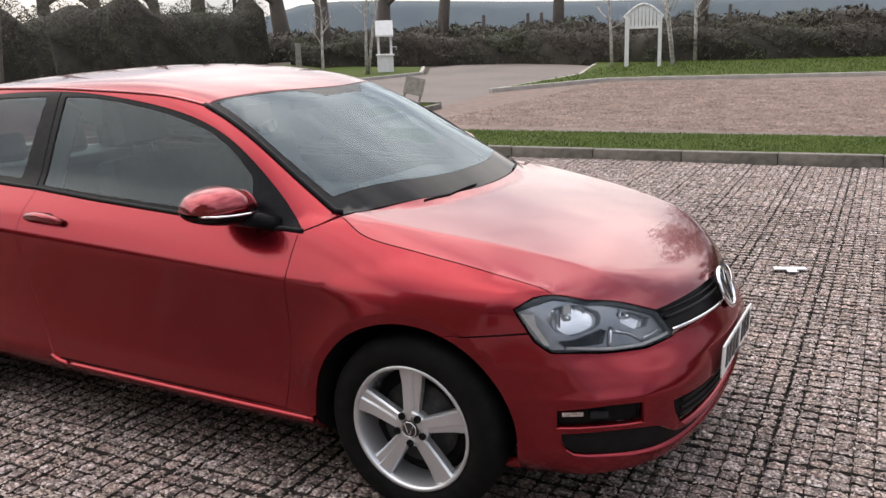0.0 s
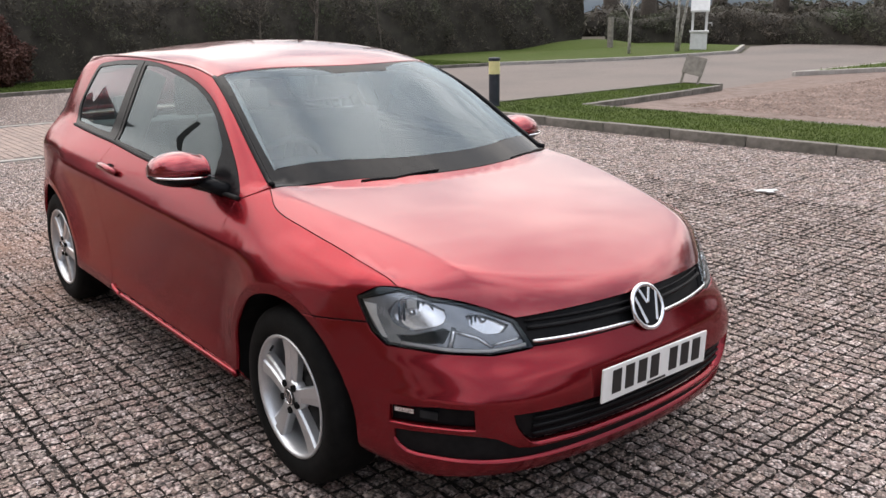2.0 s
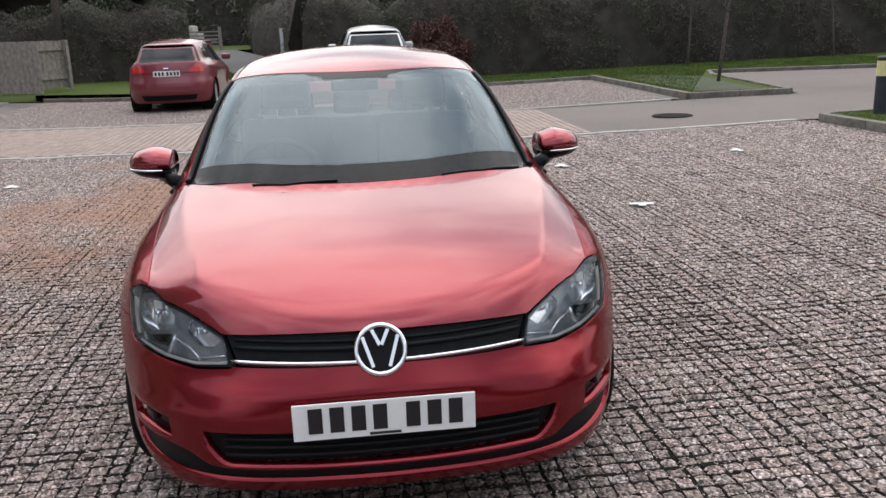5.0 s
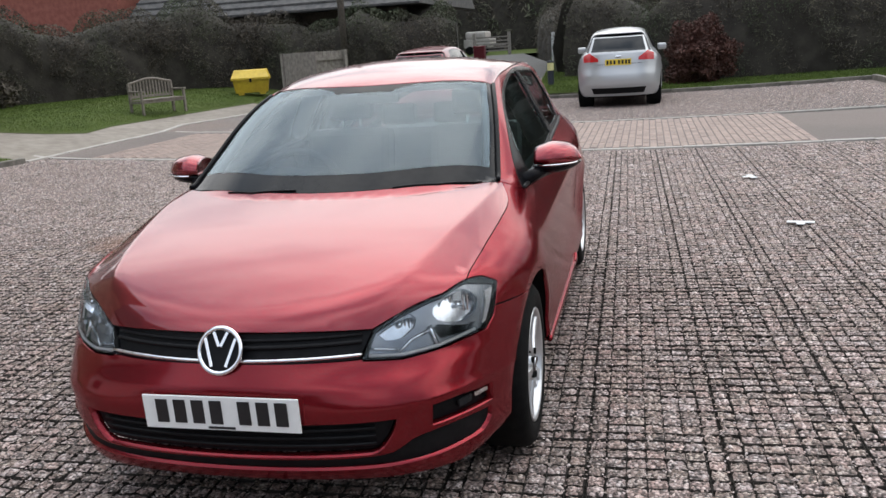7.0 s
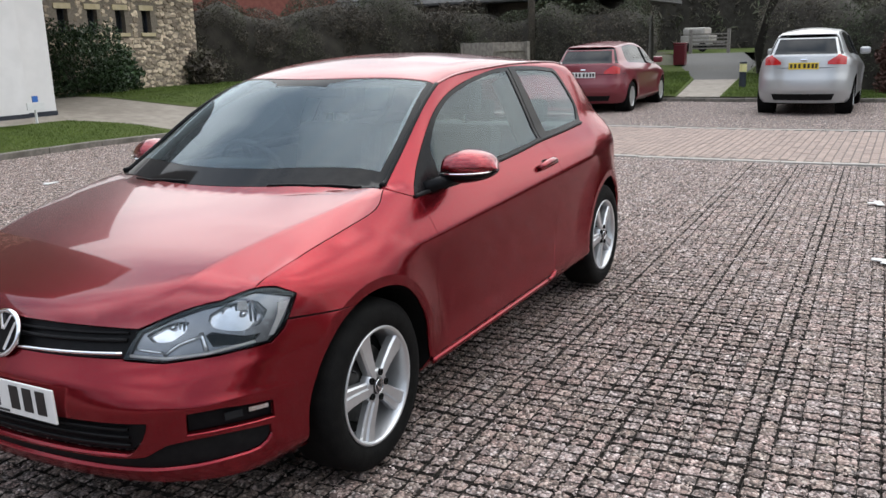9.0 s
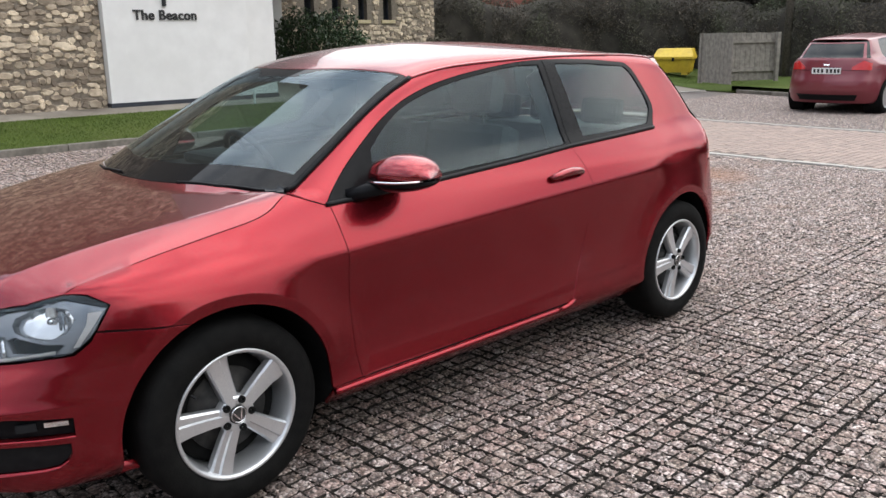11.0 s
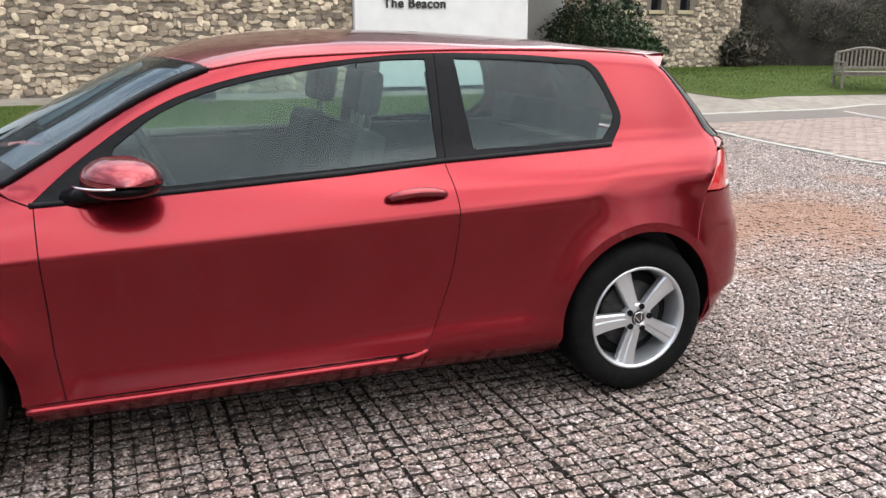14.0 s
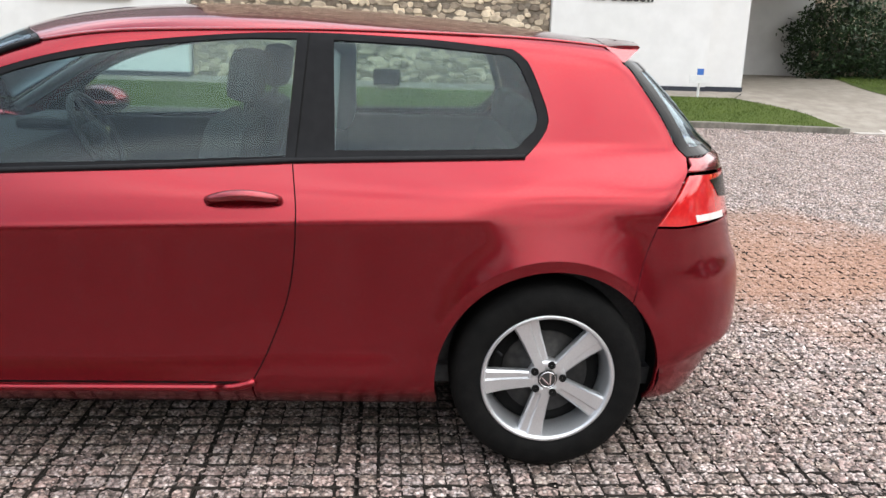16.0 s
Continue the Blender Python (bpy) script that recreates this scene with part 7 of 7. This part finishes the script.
for along in "ab":
    tagged(np_mesh("grid_ribs", *ribs(-72, 48, -62, 66, along, 1), GRIDBLACK, grid), "thin black plastic ribs", kind="stuff")
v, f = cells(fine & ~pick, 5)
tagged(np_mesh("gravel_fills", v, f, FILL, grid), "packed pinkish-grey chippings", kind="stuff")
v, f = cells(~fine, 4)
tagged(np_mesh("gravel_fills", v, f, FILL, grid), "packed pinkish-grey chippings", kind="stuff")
kinds = []
cx_, cy_, ix_, iy_ = cx, cy, ix, iy
for k in range(8):
    cx, cy, ix, iy = np.zeros(1), np.zeros(1), np.array([3]), np.array([3])
    v, f = cells(np.ones(1, bool), 5)
    o = np_mesh("gravel_cell", v, f, FILLPIECE)
    kinds.append(o.data)
    bpy.data.objects.remove(o)
cx, cy, ix, iy = cx_, cy_, ix_, iy_
for i, k in enumerate(np.flatnonzero(pick)):
    ob = new("gravel_cell", kinds[i % 8])
    ob.parent = grid
    wx = 1 - (.09 if ix[k] % 7 in (0, 6) else 0)
    wy = 1 - (.09 if iy[k] % 7 in (0, 6) else 0)
    ob.matrix_local = Matrix.Translation((cx[k], cy[k], 0)) @ Matrix.Rotation((i * 7 % 4) * math.pi / 2, 4, "Z") @ Matrix.Diagonal((wx, wy, 1, 1))

# loose chippings over the grid
def chips(x0, x1, y0, y1, count, size, seed, mat=CHIP):
    r = np.random.default_rng(seed)
    c = np.stack([r.uniform(x0, x1, count), r.uniform(y0, y1, count)], 1)
    c = np.column_stack([c, land(c[:, 1]) + .004 + r.uniform(-.002, .005, count)])
    a = r.uniform(0, 6.28, count)
    s = size * r.uniform(.5, 1.3, count)
    ring = []
    for k in range(4):
        q = a + k * math.pi / 2 + r.uniform(-.35, .35, count)
        w = s * r.uniform(.7, 1.2, count)
        ring.append(c + np.column_stack([np.cos(q) * w, np.sin(q) * w, np.zeros(count)]))
    tip = c + np.column_stack([r.uniform(-.3, .3, count) * s, r.uniform(-.3, .3, count) * s, s * r.uniform(.4, .8, count)])
    v = np.stack(ring + [tip], 1).reshape(-1, 3)
    f = np.array([(0, 1, 4), (1, 2, 4), (2, 3, 4), (3, 0, 4)])
    return tagged(np_mesh("loose_chippings", v, (f[None] + (np.arange(count) * 5)[:, None, None]).reshape(-1, 3), mat), "loose pale chippings scattered on the grid", "gravel", kind="stuff")


chips(-4.5, 3.3, -3.6, 4.4, 90000, .0068, 41)
chips(-18.4, -12.6, -7, 6, 60000, .016, 45)
chips(-8.3, 3.3, -8.3, 6.3, 45000, .010, 42)
chips(-6.0, 11, 9.6, 19.4, 60000, .028, 44, PINKCHIP)
chips(-8.3, -3.2, -8.3, .8, 70000, .012, 43)

# stones of the walls
rows = stones(-4.49, 1.09, G0 - .1, 6.2, -10.56, 1)
near = [r for r in rows if r[0][0][2] < 2.2]
for r in near[:300]:
    part("stone", r, STONEPIECE, sw)
tagged(part("stone_courses", joined(*near[300:], *[r for r in rows if r[0][0][2] >= 2.2]), STONE, sw), kind="stuff")
tagged(part("stone_courses", joined(*stones(-16.19, -10.91, .3, 3.35, -15.3, 1, ops, 1.15)), STONE, bw), kind="stuff")

# block paving across the drive
pv = thing("block_paving", "buff-pink concrete block paving across the drive", "pavement", kind="structure")
rows = []
L, W = .2, .1
for j in range(108):
    y = -7.4 + j * W
    for i in range(19):
        x = -12.34 + i * L + (L / 2 if j % 2 else 0)
        if x + L > EDGE(y) - .06:
            continue
        g = .005
        z = float(land(y)) + .006 + random.uniform(-.002, .002)
        a = [(x + .002, y + g), (x + L - .002, y + g), (x + L - .002, y + W - g), (x + .002, y + W - g)]
        mx, my = x + L / 2, y + W / 2
        rows.append(([(p, q, z - .02) for p, q in a] + [(mx + (p - mx) * .97, my + (q - my) * .92, z) for p, q in a], [(4, 5, 6, 7), (0, 1, 5, 4), (1, 2, 6, 5), (2, 3, 7, 6), (3, 0, 4, 7)]))
rows.sort(key=lambda r: -r[0][0][0])
for r in rows[:300]:
    part("paver", r, PAVERPIECE, pv)
tagged(part("pavers", joined(*rows[300:]), PAVER, pv), kind="stuff")

# grass blades
def blades(name, poly, h, count, size, seed, slope=None):
    r = np.random.default_rng(seed)
    p = np.array(poly, float)
    lo, hi = p.min(0), p.max(0)
    q = r.uniform(lo, hi, (count * 3, 2))
    q = q[inside(p, q)][:count]
    n = len(q)
    a = r.uniform(0, 6.28, n)
    w, t = size * .16, size * r.uniform(.6, 1.3, n)
    lean = r.normal(0, .4, (n, 2)) * t[:, None]
    z = land(q[:, 1]) + h if slope is None else np.interp(-q[:, 0], *slope) + h
    dx, dy = np.cos(a) * w, np.sin(a) * w
    v = np.stack([np.stack([q[:, 0] - dx, q[:, 1] - dy, z], 1), np.stack([q[:, 0] + dx, q[:, 1] + dy, z], 1), np.stack([q[:, 0] + lean[:, 0], q[:, 1] + lean[:, 1], z + t], 1)], 1).reshape(-1, 3)
    return tagged(np_mesh(name, v, np.arange(3 * n).reshape(-1, 3), BLADE), "short green grass blades", "grass", kind="stuff")


blades("grass", [(-8.1, 6.65), (6, 7.1), (6, 8.95), (-6.85, 8.15), (-7.1, 12.2), (-7.95, 12.3)], .10, 60000, .024, 31)
blades("grass", [(-8.25, -8.25), (-8.1, -9.0), (-7.8, -9.4), (-7.3, -9.82), (6, -9.87), (6, -8.38), (-6.6, -8.37), (-7.6, -8.28)], .06, 36000, .026, 32)
blades("grass", [(-11.4, -9.15), (-12.3, -9.3), (-15.3, -9.2), (-18.4, -9.05), (-21, -7.5), (-22, -12), (-17, -16), (-11, -15), (-10.95, -13.8), (-10.25, -11.8), (-10.15, -11), (-10.4, -10.1), (-10.8, -9.5)], .03, 60000, .028, 33)
blades("grass", [(-18.7, 1.25), (-18.7, 6.3), (-12.5, 6.45), (-18.4, 9.3), (-16.8, 15.2), (-21.5, 15), (-21.5, 1.25)], .07, 50000, .045, 34)
blades("grass", [(-7.5, 16.4), (-5.9, 19.6), (.7, 21), (14, 23.2), (14, 33), (-8, 33), (-7.2, 21)], .09, 36000, .06, 35)
blades("grass", [(-18.65, -6.8), (-18.65, -2.5), (-23.1, -3.1), (-26, -3.8), (-26, -7)], .0, 26000, .05, 36, ((18.6, 23.1, 29.5), (.13, .31, .5)))
blades("grass", [(-18.65, -1.4), (-18.65, 1.2), (-25, 1.2), (-25, -1.9), (-23.1, -1.75)], .0, 18000, .05, 37, ((18.6, 23.1, 29.5), (.10, .30, .5)))
